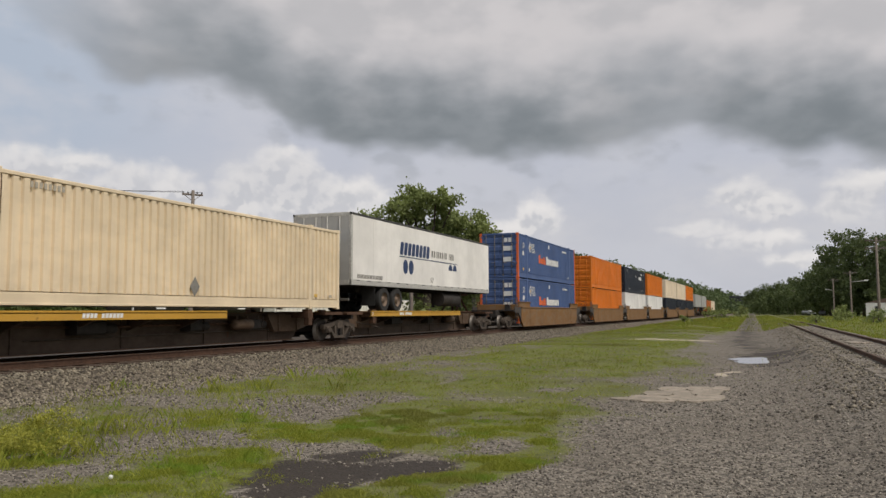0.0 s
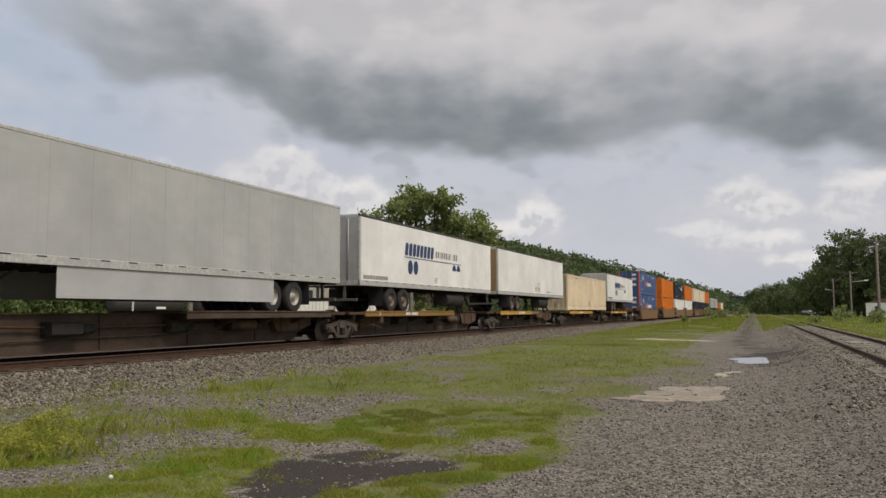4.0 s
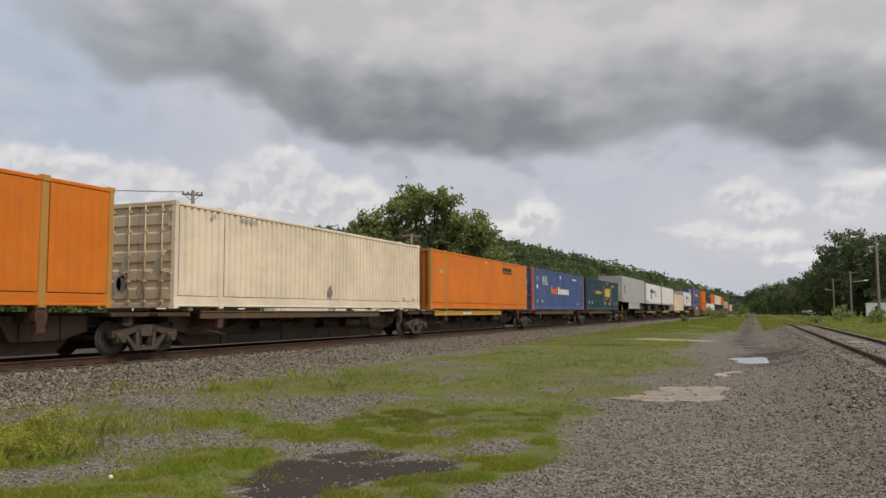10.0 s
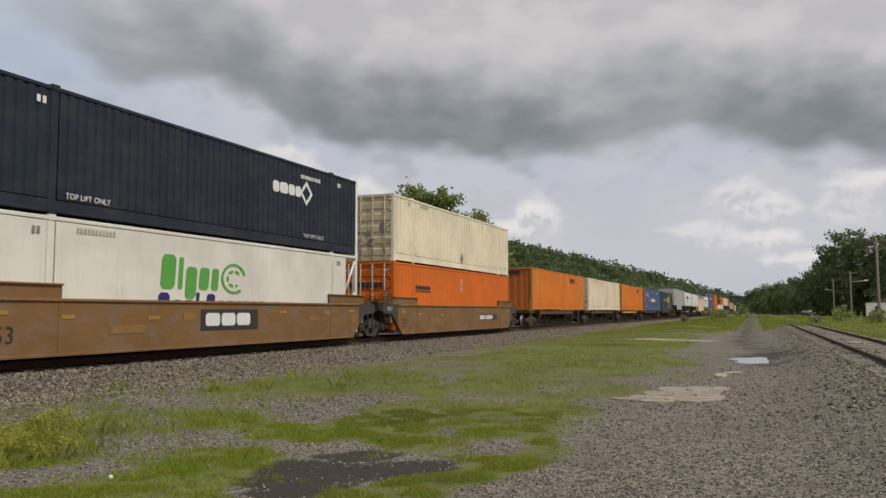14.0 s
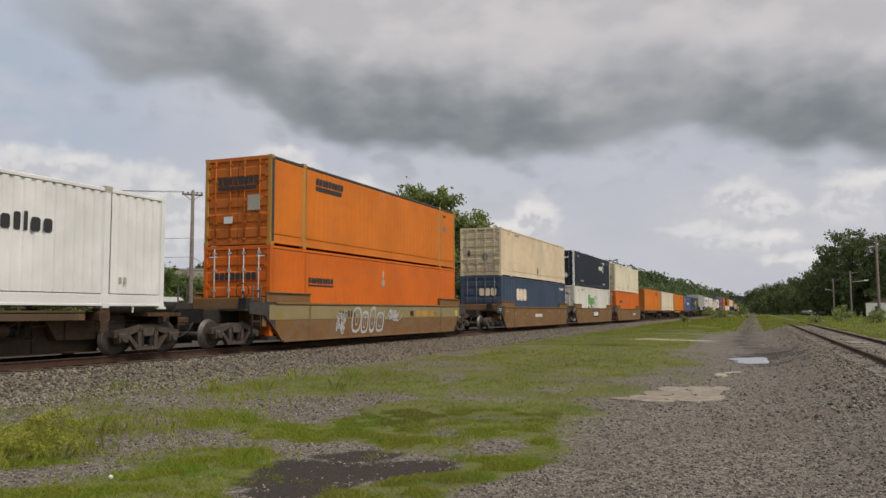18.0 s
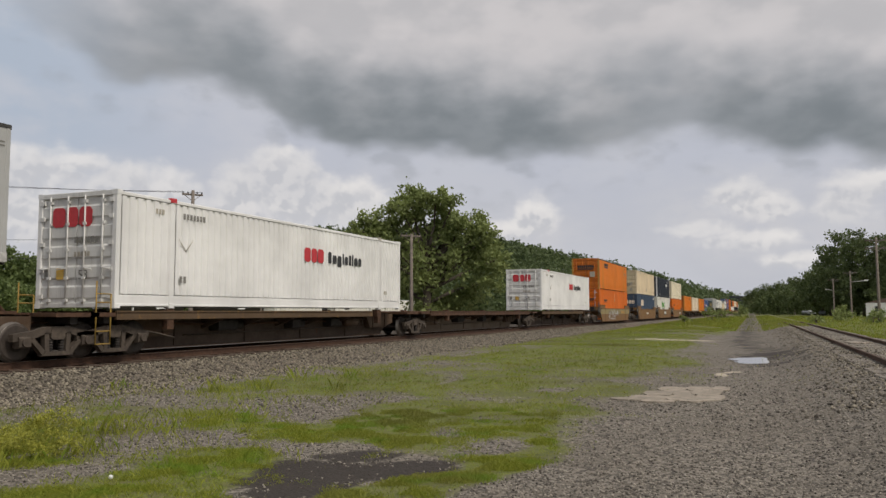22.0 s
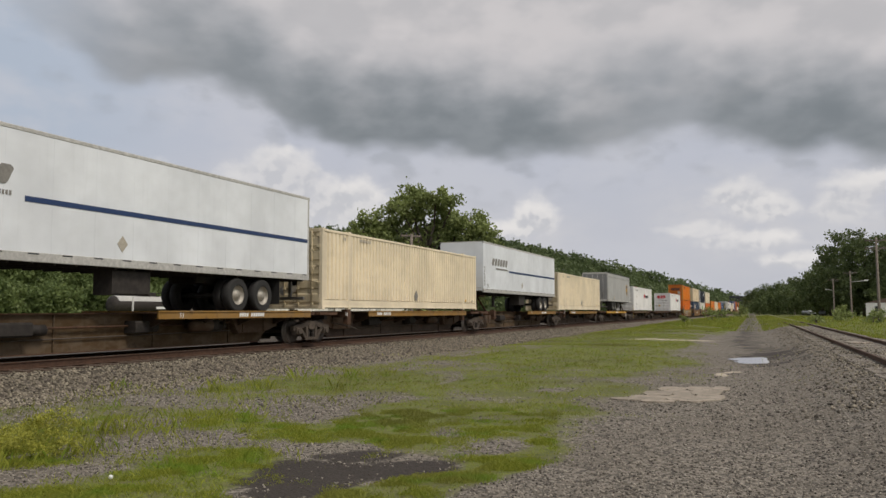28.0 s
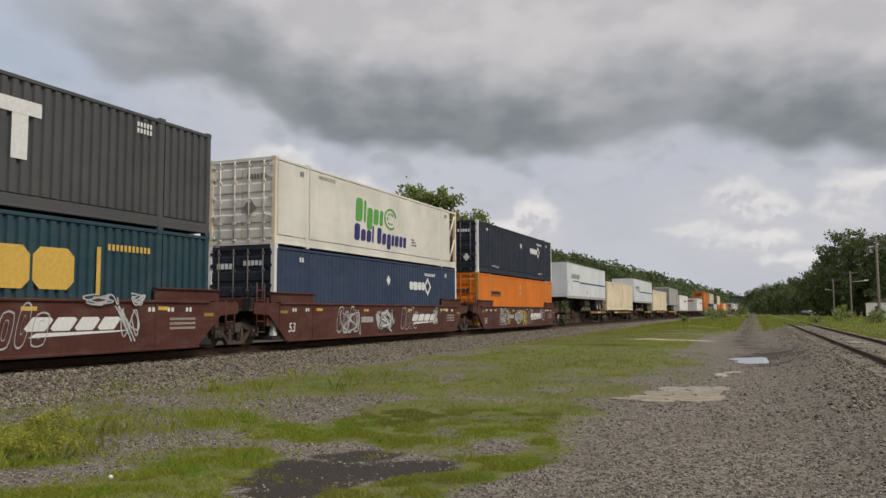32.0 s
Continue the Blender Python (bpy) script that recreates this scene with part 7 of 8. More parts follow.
def marks_tiger(b):
    bars(b, "emblem_blocks", -2.65, 1.36, 0.86, [0.62, 0.2, 0.50, 0.48, 0.34], MARK_GREEN, SIDE, 0.14, 0.06, spans=[(0, 1.05), (0, 1.0), (-0.28, 0.72), (0, 0.72), (0, 0.72)], label="green lettering blocks")
    s = Shape()
    for k in range(14):
        t0, t1 = 0.3 + 0.36 * k, 0.3 + 0.36 * (k + 1)
        for r in (0.62, 0.36) if k % 3 else (0.62,):
            o = [(0.42 + r * 0.95 * math.cos(t0), 1.72 + r * 0.72 * math.sin(t0)), (0.42 + r * 0.95 * math.cos(t1), 1.72 + r * 0.72 * math.sin(t1)), (0.42 + (r - 0.1) * 0.95 * math.cos(t1), 1.72 + (r - 0.1) * 0.72 * math.sin(t1)), (0.42 + (r - 0.1) * 0.95 * math.cos(t0), 1.72 + (r - 0.1) * 0.72 * math.sin(t0))]
            s.prism(o[::-1], SIDE - 0.004, SIDE + 0.004, "x")
    part("swirl_mark", s, MARK_GREEN, b, "green swirl mark")
    bars(b, "emblem_blocks", -2.75, 0.62, 0.58, [0.72, 0.66, 0.66, 0.22, -0.2, 0.62, 0.58, 0.6, 0.4, 0.58, 0.5, 0.5], MARK_PURPLE, SIDE, 0.17, 0.06, spans=[(0, 1.1), (0, 0.78), (0, 0.78), (0, 1.15), (0, 0), (0, 1.1), (0, 0.78), (-0.3, 0.78), (0, 0.78), (0, 0.78), (0, 0.78), (0, 0.78)], label="indigo lettering blocks")
    for k in range(3):
        plate(b, "speed_line", rect(2.55, 3.1 - 0.12 * k, 0.78 + 0.12 * k, 0.82 + 0.12 * k), MARK_PURPLE, SIDE)
    small_bars(b, -5.4, -4.2, 2.55, 0.12, MARK_SOFT, SIDE)
    small_bars(b, -6.6, -6.35, 2.45, 0.16, MARK_GREY, SIDE)
    small_bars(b, 6.5, 6.8, 2.45, 0.16, MARK_GREY, SIDE)
    plate(b, "door_placard", diamond(0.3, 1.25, 0.25, 0.32), MARK_GREY, LONG / 2 - 0.012, end=True)
    bars(b, "door_print", 0.2, 2.2, 0.15, [0.6] * 6, MARK_GREY, LONG / 2 - 0.012, 0.25, end=True)


def marks_xpo(b):
    bars(b, "emblem_blocks", 0.4, 1.62, 0.48, [0.85, 0.72, 0.85], MARK_RED, SIDE, 0.12, label="red lettering blocks")
    bars(b, "emblem_blocks", 2.0, 1.64, 0.36, [0.62, 0.78, 0.78, 0.26, 0.62, 0.45, 0.26, 0.66, 0.62], BLACK, SIDE, 0.24, spans=[(0, 1.15), (0, 0.86), (-0.28, 0.86), (0, 1.15), (0, 0.86), (0, 1.05), (0, 1.15), (0, 0.86), (0, 0.86)], label="black lettering blocks")
    bars(b, "door_blocks", -0.80, 2.02, 0.50, [0.85, 0.75, 0.85], MARK_RED, LONG / 2 - 0.012, 0.08, end=True, label="red lettering blocks")
    bars(b, "door_print", -0.05, 1.62, 0.15, [0.6] * 6, MARK_GREY, LONG / 2 - 0.012, 0.3, end=True)
    bars(b, "door_print", -0.05, 1.28, 0.12, [0.6] * 5, MARK_SOFT, LONG / 2 - 0.012, 0.3, end=True)
    plate(b, "yellow_sticker", rect(-0.62, -0.38, 0.72, 1.0), MARK_YELLOW, LONG / 2 - 0.012, end=True)
    plate(b, "grey_sticker", rect(-1.02, -0.85, 0.72, 1.0), MARK_GREY, LONG / 2 - 0.012, end=True)
    words("lettering", "53", 0.34, MARK_GREY, b, Matrix.Translation((0.08, -LONG / 2 + 0.014, 0.72)) @ REARWARD)
    small_bars(b, -6.75, -6.4, 2.44, 0.13, MARK_SOFT, SIDE)
    small_bars(b, -5.7, -4.75, 2.40, 0.15, MARK_GREY, SIDE)
    for k in (0.0, 0.05):
        plate(b, "placard_edge", [(-5.86, 1.82 + k), (-5.58, 1.52), (-5.30, 1.82 + k), (-5.58, 1.55)], MARK_SOFT, SIDE)
    small_bars(b, -5.8, -5.5, 0.68, 0.18, MARK_GREY, SIDE)
    small_bars(b, 6.5, 6.8, 0.6, 0.15, MARK_SOFT, SIDE)
    for y in (-6.1, 6.1):
        part("red_cap", Shape().box(1.22, 1.322, y - 0.11, y + 0.11, TALL - 0.11, TALL + 0.016, 0.01), MARK_RED if y < 0 else MARK_SOFT, b)


def marks_csx(b):
    bars(b, "emblem_line", -4.1, 1.55, 0.24, [0.7, 0.5, 0.7, -0.2, 0.4, 0.5, 0.7, 0.5, 0.4, 0.4, 0.5, 0.6, -0.2, 0.7, 0.5, 0.5], MARK_YELLOW, SIDE, 0.30, 0.25, label="small yellow lettering blocks")
    bars(b, "emblem_blocks", 0.62, 1.30, 0.86, [0.93, 0.93, 1.0], MARK_YELLOW, SIDE, 0.07, label="yellow lettering blocks")
    lettering(b, 0.78, 1.03, 0.26, "INTERMODAL", MARK_YELLOW, SIDE + 0.003)
    for y, d in ((-0.06, 1), (3.92, -1)):
        s = Shape()
        for r in (rect(min(y, y + 0.12 * d), max(y, y + 0.12 * d), 0.88, 2.32), rect(min(y, y + 0.36 * d), max(y, y + 0.36 * d), 2.20, 2.33), rect(min(y, y + 0.36 * d), max(y, y + 0.36 * d), 0.86, 0.98)):
            s.prism(r, SIDE - 0.004, SIDE + 0.004, "x")
        part("bracket_mark", s, MARK_YELLOW, b)
    for y in (0.45, 0.85, 2.8, 3.2):
        plate(b, "yellow_dot", disc(y, 0.66, 0.15, 0.17, 12), MARK_YELLOW, SIDE)
    for y in (-7.0, -5.65, 5.6, 7.3):
        small_bars(b, y - 0.15, y + 0.15, 0.60, 0.22, GLASSY_WHITE, SIDE)
    small_bars(b, 4.1, 5.6, 2.36, 0.15, MARK_YELLOW, SIDE)
    small_bars(b, 1.0, 2.6, 2.58, 0.07, MARK_YELLOW, SIDE)
    bars(b, "door_print", 0.1, 1.35, 0.22, [0.6] * 4, MARK_YELLOW, LONG / 2 - 0.012, 0.2, end=True)
    plate(b, "door_sticker", rect(0.45, 0.8, 0.55, 0.85), MARK_YELLOW, LONG / 2 - 0.012, end=True)


def marks_csx_low(b):
    bars(b, "emblem_blocks", 0.0, 1.25, 0.92, [1.15, 1.15, 1.2], MARK_YELLOW, SIDE, 0.08, label="yellow lettering blocks")
    plate(b, "bracket_mark", rect(4.02, 4.14, 1.15, 2.28), MARK_YELLOW, SIDE)
    small_bars(b, 4.35, 5.8, 2.22, 0.15, MARK_YELLOW, SIDE)


def marks_slate(b):
    bars(b, "emblem_blocks", -5.0, 1.45, 0.75, [0.9, 0.85, 1.0], PALE, SIDE, 0.1, label="pale lettering blocks")
    bars(b, "door_blocks", -0.1, 1.7, 0.45, [0.7, 0.7, 0.75], PALE, LONG / 2 - 0.012, 0.1, end=True)
    small_bars(b, 6.3, 7.5, 2.35, 0.18, GLASSY_WHITE, SIDE)


def marks_stack(b):
    lettering(b, -7.15, 1.98, 0.50, "53", GLASSY_WHITE, SIDE)
    plate(b, "white_plate", rect(-7.15, -6.8, 1.50, 1.78), GLASSY_WHITE, SIDE)
    plate(b, "diamond_mark", diamond(-5.32, 2.10, 0.36, 0.36), GLASSY_WHITE, SIDE, "white diamond mark")
    plate(b, "diamond_core", diamond(-5.32, 2.10, 0.24, 0.24), BLUE, SIDE + 0.004)
    plate(b, "diamond_heart", rect(-5.42, -5.24, 2.0, 2.2), MARK_YELLOW, SIDE + 0.008)
    for k in range(6):
        plate(b, "speed_line", rect(-5.0 + 0.03 * k, -4.3 + 0.04 * k, 2.36 - 0.11 * k, 2.40 - 0.11 * k), GLASSY_WHITE, SIDE)
    bars(b, "emblem_blocks", -3.15, 1.18, 0.50, [0.85, 0.6, 0.6, 0.25, 0.5, 0.3], MARK_ORANGE, SIDE, 0.12, spans=[(0, 1.2), (0, 0.75), (0, 0.75), (0, 1.0), (0, 1.0), (0, 0.75)], label="orange-red lettering blocks")
    bars(b, "emblem_blocks", -1.1, 1.18, 0.48, [0.8, 0.6, 0.68, 0.62, 0.68, 0.58, 0.62, 0.68, 0.25, 0.68], GLASSY_WHITE, SIDE, 0.12, spans=[(0, 1.25)] + [(0, 0.92)] * 9, label="white lettering blocks")
    plate(b, "white_plate", rect(-0.48, -0.2, 2.36, 2.62), GLASSY_WHITE, SIDE)
    small_bars(b, 3.7, 5.2, 2.38, 0.13, GLASSY_WHITE, SIDE)
    small_bars(b, -5.72, -5.42, 0.52, 0.2, GLASSY_WHITE, SIDE)
    small_bars(b, 5.5, 5.8, 0.42, 0.14, GLASSY_WHITE, SIDE)
    plate(b, "yellow_sticker", disc(-6.97, 0.62, 0.12, 0.12, 10), MARK_YELLOW, SIDE)
    bars(b, "door_print", 0.35, 2.3, 0.28, [0.8, 0.8], GLASSY_WHITE, LONG / 2 - 0.012, 0.2, end=True)
    for z in (1.75, 1.05):
        plate(b, "door_plate", rect(0.3, 0.9, z, z + 0.3), GLASSY_WHITE, LONG / 2 - 0.012, end=True)


def marks_schneider(b):
    bars(b, "emblem_blocks", 2.95, 2.30, 0.22, [0.75] * 9, BLACK, SIDE, 0.15, label="small black lettering blocks")
    plate(b, "underline", rect(2.95, 4.75, 2.16, 2.25), BLACK, SIDE)
    for k in range(4):
        plate(b, "number_bar", rect(-4.92, -4.80, 1.55 + 0.22 * k, 1.70 + 0.22 * k), ORANGE_WORN, SIDE)
    plate(b, "white_plate", rect(-6.95, -6.6, 1.75, 1.95), MARK_SOFT, SIDE)
    plate(b, "white_tick", rect(-0.06, 0.02, 2.55, 2.72), GLASSY_WHITE, SIDE)
    plate(b, "end_sign", rect(-0.95, 0.4, 2.42, 2.66), BLACK, LONG / 2 - 0.045, end=True)


def marks_schneider_low(b):
    bars(b, "emblem_blocks", -5.8, 1.74, 0.19, [0.8] * 9, BLACK, SIDE, 0.2, label="small black lettering blocks")
    plate(b, "underline", rect(-5.8, -4.1, 1.64, 1.69), BLACK, SIDE)
    plate(b, "placard", diamond(-0.05, 1.92, 0.17, 0.2), MARK_SOFT, SIDE)
    plate(b, "white_tick", rect(-0.08, -0.02, 2.15, 2.42), GLASSY_WHITE, SIDE)
    bars(b, "door_blocks", -0.85, 1.78, 0.24, [0.7] * 8, BLACK, LONG / 2 - 0.012, 0.15, end=True)
    for x in (-1.1, 0.75):
        plate(b, "corner_tick", rect(x, x + 0.35, 2.52, 2.56), GLASSY_WHITE, LONG / 2 - 0.012, end=True)


def marks_schneider_high(b):
    bars(b, "emblem_blocks", -5.35, 2.30, 0.24, [0.75] * 9, BLACK, SIDE, 0.15, 0.1, label="black lettering blocks")
    plate(b, "underline", rect(-5.35, -3.55, 2.10, 2.25), BLACK, SIDE)
    plate(b, "white_tick", rect(-0.04, 0.02, 2.48, 2.74), MARK_SOFT, SIDE)
    plate(b, "placard", diamond(6.75, 1.9, 0.2, 0.2), MARK_GREY, SIDE)
    small_bars(b, 6.5, 6.9, 2.45, 0.1, MARK_BROWN, SIDE)
    bars(b, "door_blocks", -0.75, 1.98, 0.26, [0.62] * 8, BLACK, LONG / 2 + 0.03, 0.15, end=True)
    plate(b, "underline", rect(-0.75, 0.75, 1.82, 1.93), BLACK, LONG / 2 + 0.03, end=True)
    plate(b, "door_sticker", rect(0.42, 0.9, 1.12, 1.62), MARK_SOFT, LONG / 2 + 0.03, end=True)
    plate(b, "door_sticker", rect(-0.5, -0.15, 0.72, 0.95), GLASSY_WHITE, LONG / 2 + 0.03, end=True)
    for y in (-7.98, 7.98):
        plate(b, "dark_corner", rect(y - 0.07, y + 0.07, 0.1, 2.8), DARK_RAIL if y < 0 else OCHRE, SIDE)


def marks_charcoal(b):
    plate(b, "emblem_block", rect(1.62, 2.02, 1.08, 2.36), GLASSY_WHITE, SIDE, "white lettering block")
    plate(b, "emblem_block", rect(1.30, 2.35, 2.05, 2.36), GLASSY_WHITE, SIDE + 0.004, "white lettering block")
    plate(b, "emblem_block", rect(0.2, 1.0, 1.08, 2.36), GLASSY_WHITE, SIDE, "white lettering block")
    small_bars(b, 5.2, 5.75, 2.52, 0.12, GLASSY_WHITE, SIDE)
    small_bars(b, 5.2, 5.75, 2.36, 0.12, GLASSY_WHITE, SIDE)


def yellow_tabs(car, rows):
    for y, z in rows:
        plate(car, "reflector", rect(y, y + 0.40, z, z + 0.09), STEP_YELLOW if z < 1.06 else MARK_YELLOW, WELL_SIDE)


def well_red(car, seed, mark_y):
    x = WELL_SIDE
    bars(car, "emblem_blocks", mark_y - 0.4, 0.66, 0.30, [1.9, 1.9, 1.9, 1.8], GLASSY_WHITE, x, 0.3, 0.5, label="white slanted lettering blocks")
    plate(car, "swoosh", [(mark_y - 0.3, 0.52), (mark_y + 2.2, 0.60), (mark_y + 2.6, 0.64), (mark_y - 0.1, 0.62)], GLASSY_WHITE, x)
    lettering(car, -7.45, 0.42, 0.42, "53", GLASSY_WHITE, x, 0.2)
    yellow_tabs(car, ((-7.9, 1.02), (-5.7, 1.1), (-2.2, 1.08), (1.9, 1.1), (5.9, 1.12), (7.75, 0.95)))
    for y in (-7.2, -6.4, 5.6, 6.3, 7.0):
        small_bars(car, y, y + 0.28, 1.08, 0.11, GLASSY_WHITE, x)
    for z in (0.62, 0.74, 0.86):
        small_bars(car, 6.4, 7.4, z, 0.06, MARK_SOFT, x)
    tag_loops(car, mark_y - 6.95, mark_y - 5.3, 0.28, 1.2, 4, GRAFFITI, x + 0.006, 0.035)
    scribble(car, mark_y - 6.8, mark_y - 5.4, 0.3, 1.2, GRAFFITI, x + 0.012, seed + 20, 5, 0.02)
    bars(car, "number_bars", mark_y - 5.1, 0.66, 0.22, [0.62] * 6, ALU, x, 0.14)
    q = random.Random(seed)
    ring = [(mark_y - 3.1 + 0.85 * math.cos(t) * q.uniform(0.8, 1.1), 0.74 + 0.44 * math.sin(t) * q.uniform(0.75, 1.1)) for t in np.linspace(0, 2 * math.pi, 20)[:-1]]
    plate(car, "graffiti_fill", ring, GRAFFITI, x + 0.004)
    scribble(car, mark_y - 3.7, mark_y - 2.5, 0.35, 1.1, BLACK, x + 0.010, seed, 9, 0.018)
    scribble(car, mark_y - 3.8, mark_y - 2.5, 0.35, 1.15, GLASSY_WHITE, x + 0.022, seed + 9, 5, 0.014)
    tag_loops(car, mark_y - 1.5, mark_y + 0.2, 0.3, 1.2, 4, GRAFFITI, x + 0.008, 0.03)
    scribble(car, mark_y + 1.9, mark_y + 2.7, 0.45, 1.2, GRAFFITI, x + 0.008, seed + 5, 4, 0.018)
    return car


def marks_red_a(car):
    well_red(car, 1, 2.4)
    scribble(car, 3.3, 5.3, 1.25, 1.5, GRAFFITI, 1.478, 9, 6, 0.018)


def marks_red_b(car):
    well_red(car, 2, 2.7)


def marks_red_c(car):
    well_red(car, 3, 2.2)
    scribble(car, -3.2, 1.8, 0.25, 1.2, GRAFFITI_YELLOW, WELL_SIDE + 0.010, 17, 7, 0.035)


def well_tan(car):
    lettering(car, -7.55, 0.42, 0.52, "53", BLACK, WELL_SIDE)
    yellow_tabs(car, ((-7.6, 1.02), (-5.9, 0.92), (-3.2, 0.88), (2.6, 1.02), (5.4, 1.0), (7.2, 1.05)))
    lettering(car, -8.95, 1.12, 0.20, "125 T", GLASSY_WHITE, 1.424)
    plate(car, "stencil_plate", rect(7.35, 7.70, 0.66, 0.92), DECK_OCHRE, WELL_SIDE)
    for y, w, z in ((-4.5, 1.2, 0.55), (4.4, 0.8, 0.75), (-1.9, 0.5, 0.85)):
        plate(car, "paint_patch", rect(y, y + w, z, z + 0.2), DECK_OCHRE, WELL_SIDE - 0.002)


def marks_tan_a(car):
    well_tan(car)
    bars(car, "emblem_blocks", -1.1, 0.70, 0.22, [0.7] * 9, GLASSY_WHITE, WELL_SIDE, 0.2)


def marks_tan_b(car):
    well_tan(car)
    plate(car, "dark_plate", rect(-1.2, 1.45, 0.56, 1.14), BLACK, WELL_SIDE)
    bars(car, "emblem_blocks", -1.0, 0.68, 0.36, [1.75, 1.75, 1.8], GLASSY_WHITE, WELL_SIDE + 0.005, 0.2, label="white lettering blocks")


def marks_tan_c(car):
    well_tan(car)
    plate(car, "dark_plate", rect(2.3, 5.4, 0.60, 0.92), MARK_BROWN, WELL_SIDE)
    bars(car, "emblem_blocks", 2.4, 0.65, 0.22, [0.8] * 4 + [-0.3] + [0.7] * 6, GLASSY_WHITE, WELL_SIDE + 0.005, 0.2, label="white lettering blocks")


def marks_oo(car):
    plate(car, "pale_band", rect(-8.3, 8.3, 0.82, 1.29), SAGE, WELL_SIDE - 0.002, "faded sage green band")
    tag_loops(car, -2.9, -0.3, 0.28, 1.16, 4, GRAFFITI, WELL_SIDE + 0.006, 0.09)
    scribble(car, -0.2, 1.2, 0.72, 1.12, GRAFFITI, WELL_SIDE + 0.006, 37, 8, 0.016)
    scribble(car, -4.2, -3.6, 0.3, 1.1, GRAFFITI, WELL_SIDE + 0.006, 33, 4, 0.018)
    small_bars(car, -3.9, -2.6, 0.86, 0.24, MARK_BROWN, WELL_SIDE)
    for y, w in ((2.35, 0.35), (2.95, 0.5), (3.6, 0.7), (4.5, 0.6)):
        plate(car, "worn_mark", rect(y, y + w, 0.86, 1.12), OCHRE if w > 0.4 else MARK_BROWN, WELL_SIDE)
    yellow_tabs(car, ((-7.9, 0.9), (2.2, 0.95), (5.0, 0.95)))
    plate(car, "yellow_dot", disc(7.9, 1.0, 0.16, 0.16, 12), MARK_YELLOW, WELL_SIDE)
    lettering(car, 5.6, 0.42, 0.30, "53", MARK_BROWN, WELL_SIDE)


def marks_deck(y, x=1.313):
    """Number bars and a 53 on a yellow deck edge."""
    def put(car):
        lettering(car, y, 0.925, 0.17, "53", GLASSY_WHITE, x)
        bars(car, "number_bars", y + 2.6, 0.93, 0.11, [0.8] * 4 + [-0.8] + [0.8] * 6, GLASSY_WHITE, x, 0.25, 0.1)
    return put
# ---- order of the train: places are the loads' middles at 16 s ----
def none(_):
    return None


CAR_BROWN = "weathered brown spine car platform on grimy trucks"


DECK_MARKS = {"bright": marks_deck(-5.6), "deck": marks_deck(-6.4), "reversed": marks_deck(1.6)}


JOINT_SHIFT = {}      # how far a shared truck stands off the middle of the gap, by the place of the load behind it


def spine_set(rows):
    """Places a run of articulated platforms; rows from rear to front: (middle, deck material, deck range, label, load kind)."""
    mids = [r[0] for r in rows]
    joints = [(p + q) / 2 + JOINT_SHIFT.get(round(p), 0.0) for p, q in zip(mids, mids[1:])]
    for k, (mid, deck_mat, deck, label, load) in enumerate(rows):
        rear = 8.95 if k == 0 else mid - joints[k - 1]
        front = 8.95 if k == len(rows) - 1 else joints[k] - mid
        car = spine_car(mid, rear, front, "end" if k == 0 else "", "end" if k == len(rows) - 1 else "shared", deck_mat, deck, label, load)
        if deck_mat in (YELLOW, DECK_OCHRE):
            if mid == M["wht1"]:
                plate(car, "dark_plate", rect(-0.9, 1.88, 0.905, 1.10), SILL, 1.312)
                lettering(car, -0.75, 0.945, 0.17, "ALL PURPOSE SPINE C", MARK_SOFT, 1.317)
            DECK_MARKS["bright" if "bright" in label else "reversed" if load.startswith("reversed") else "deck"](car)


def well_set(rows, skin):
    mids = [r[0] for r in rows]
    for k, (mid, label, marks) in enumerate(rows):
        rear = 10.2 if k == 0 else (mid - mids[k - 1]) / 2
        front = 10.2 if k == len(rows) - 1 else (mids[k + 1] - mid) / 2
        well_car(mid, rear, front, "end" if k == 0 else "", "end" if k == len(rows) - 1 else "shared", skin, label, marks)


H = LONG / 2
M = dict(f7=376.6, f6=359.2, f5=341.74, f4=320.97, f3=302.6, f2=284.07, f1=261.13, all1=239.07, bei1=222.01, wht1=204.21, all2=187.04, ups1=168.6,
         csx=149.54, blu=132.22, ora1=114.53, bei2=97.07, ora2=78.75, bo=57.13, um=37.73, bc=18.25, oo=-5.59, xpo1=-26.53, empty=-46.2, xpo2=-66.02,
         ups2=-83.3, bei3=-103.06, tay1=-120.39, bei4=-137.78, tay2=-154.84, uo=-175.95, tc=-195.41, jc=-214.80)
M = {k: v + H for k, v in M.items()}
for key, shift in dict(blu=-0.5, bei2=-0.5, ora2=0.35, ora1=-0.5, empty=-0.8, xpo2=0.3, tay1=0.6, tay2=0.15, ups1=0.2, wht1=-0.4).items():
    JOINT_SHIFT[round(M[key])] = shift
M["f8"], M["f9"], M["f10"], M["f11"] = M["f7"] + 22.5, M["f7"] + 41, M["f7"] + 59.5, M["f7"] + 78

spine_set([(M["tay2"], DECK_OCHRE, (0.8, 8.2), "spine car with rusty yellow deck edge", "reversed trailer"), (M["bei4"], DECK_OCHRE, (-4.5, 6.5), CAR_BROWN, "container"), (M["tay1"], DECK_OCHRE, (0.8, 8.2), "spine car with rusty yellow deck edge", "reversed trailer"),
           (M["bei3"], DECK_OCHRE, (-4.5, 6.5), CAR_BROWN, "container"), (M["ups2"], YELLOW, (-8.2, 3.4), "spine car with bright yellow deck edge", "trailer")])
spine_set([(M["xpo2"], DECK_WORN, (-8, 5.5), CAR_BROWN, "container"), (M["empty"], RUST, (-8.4, 8.4), "empty rusty brown spine car platform", "container"), (M["xpo1"], DECK_WORN, (-8, 5.5), CAR_BROWN, "container")])
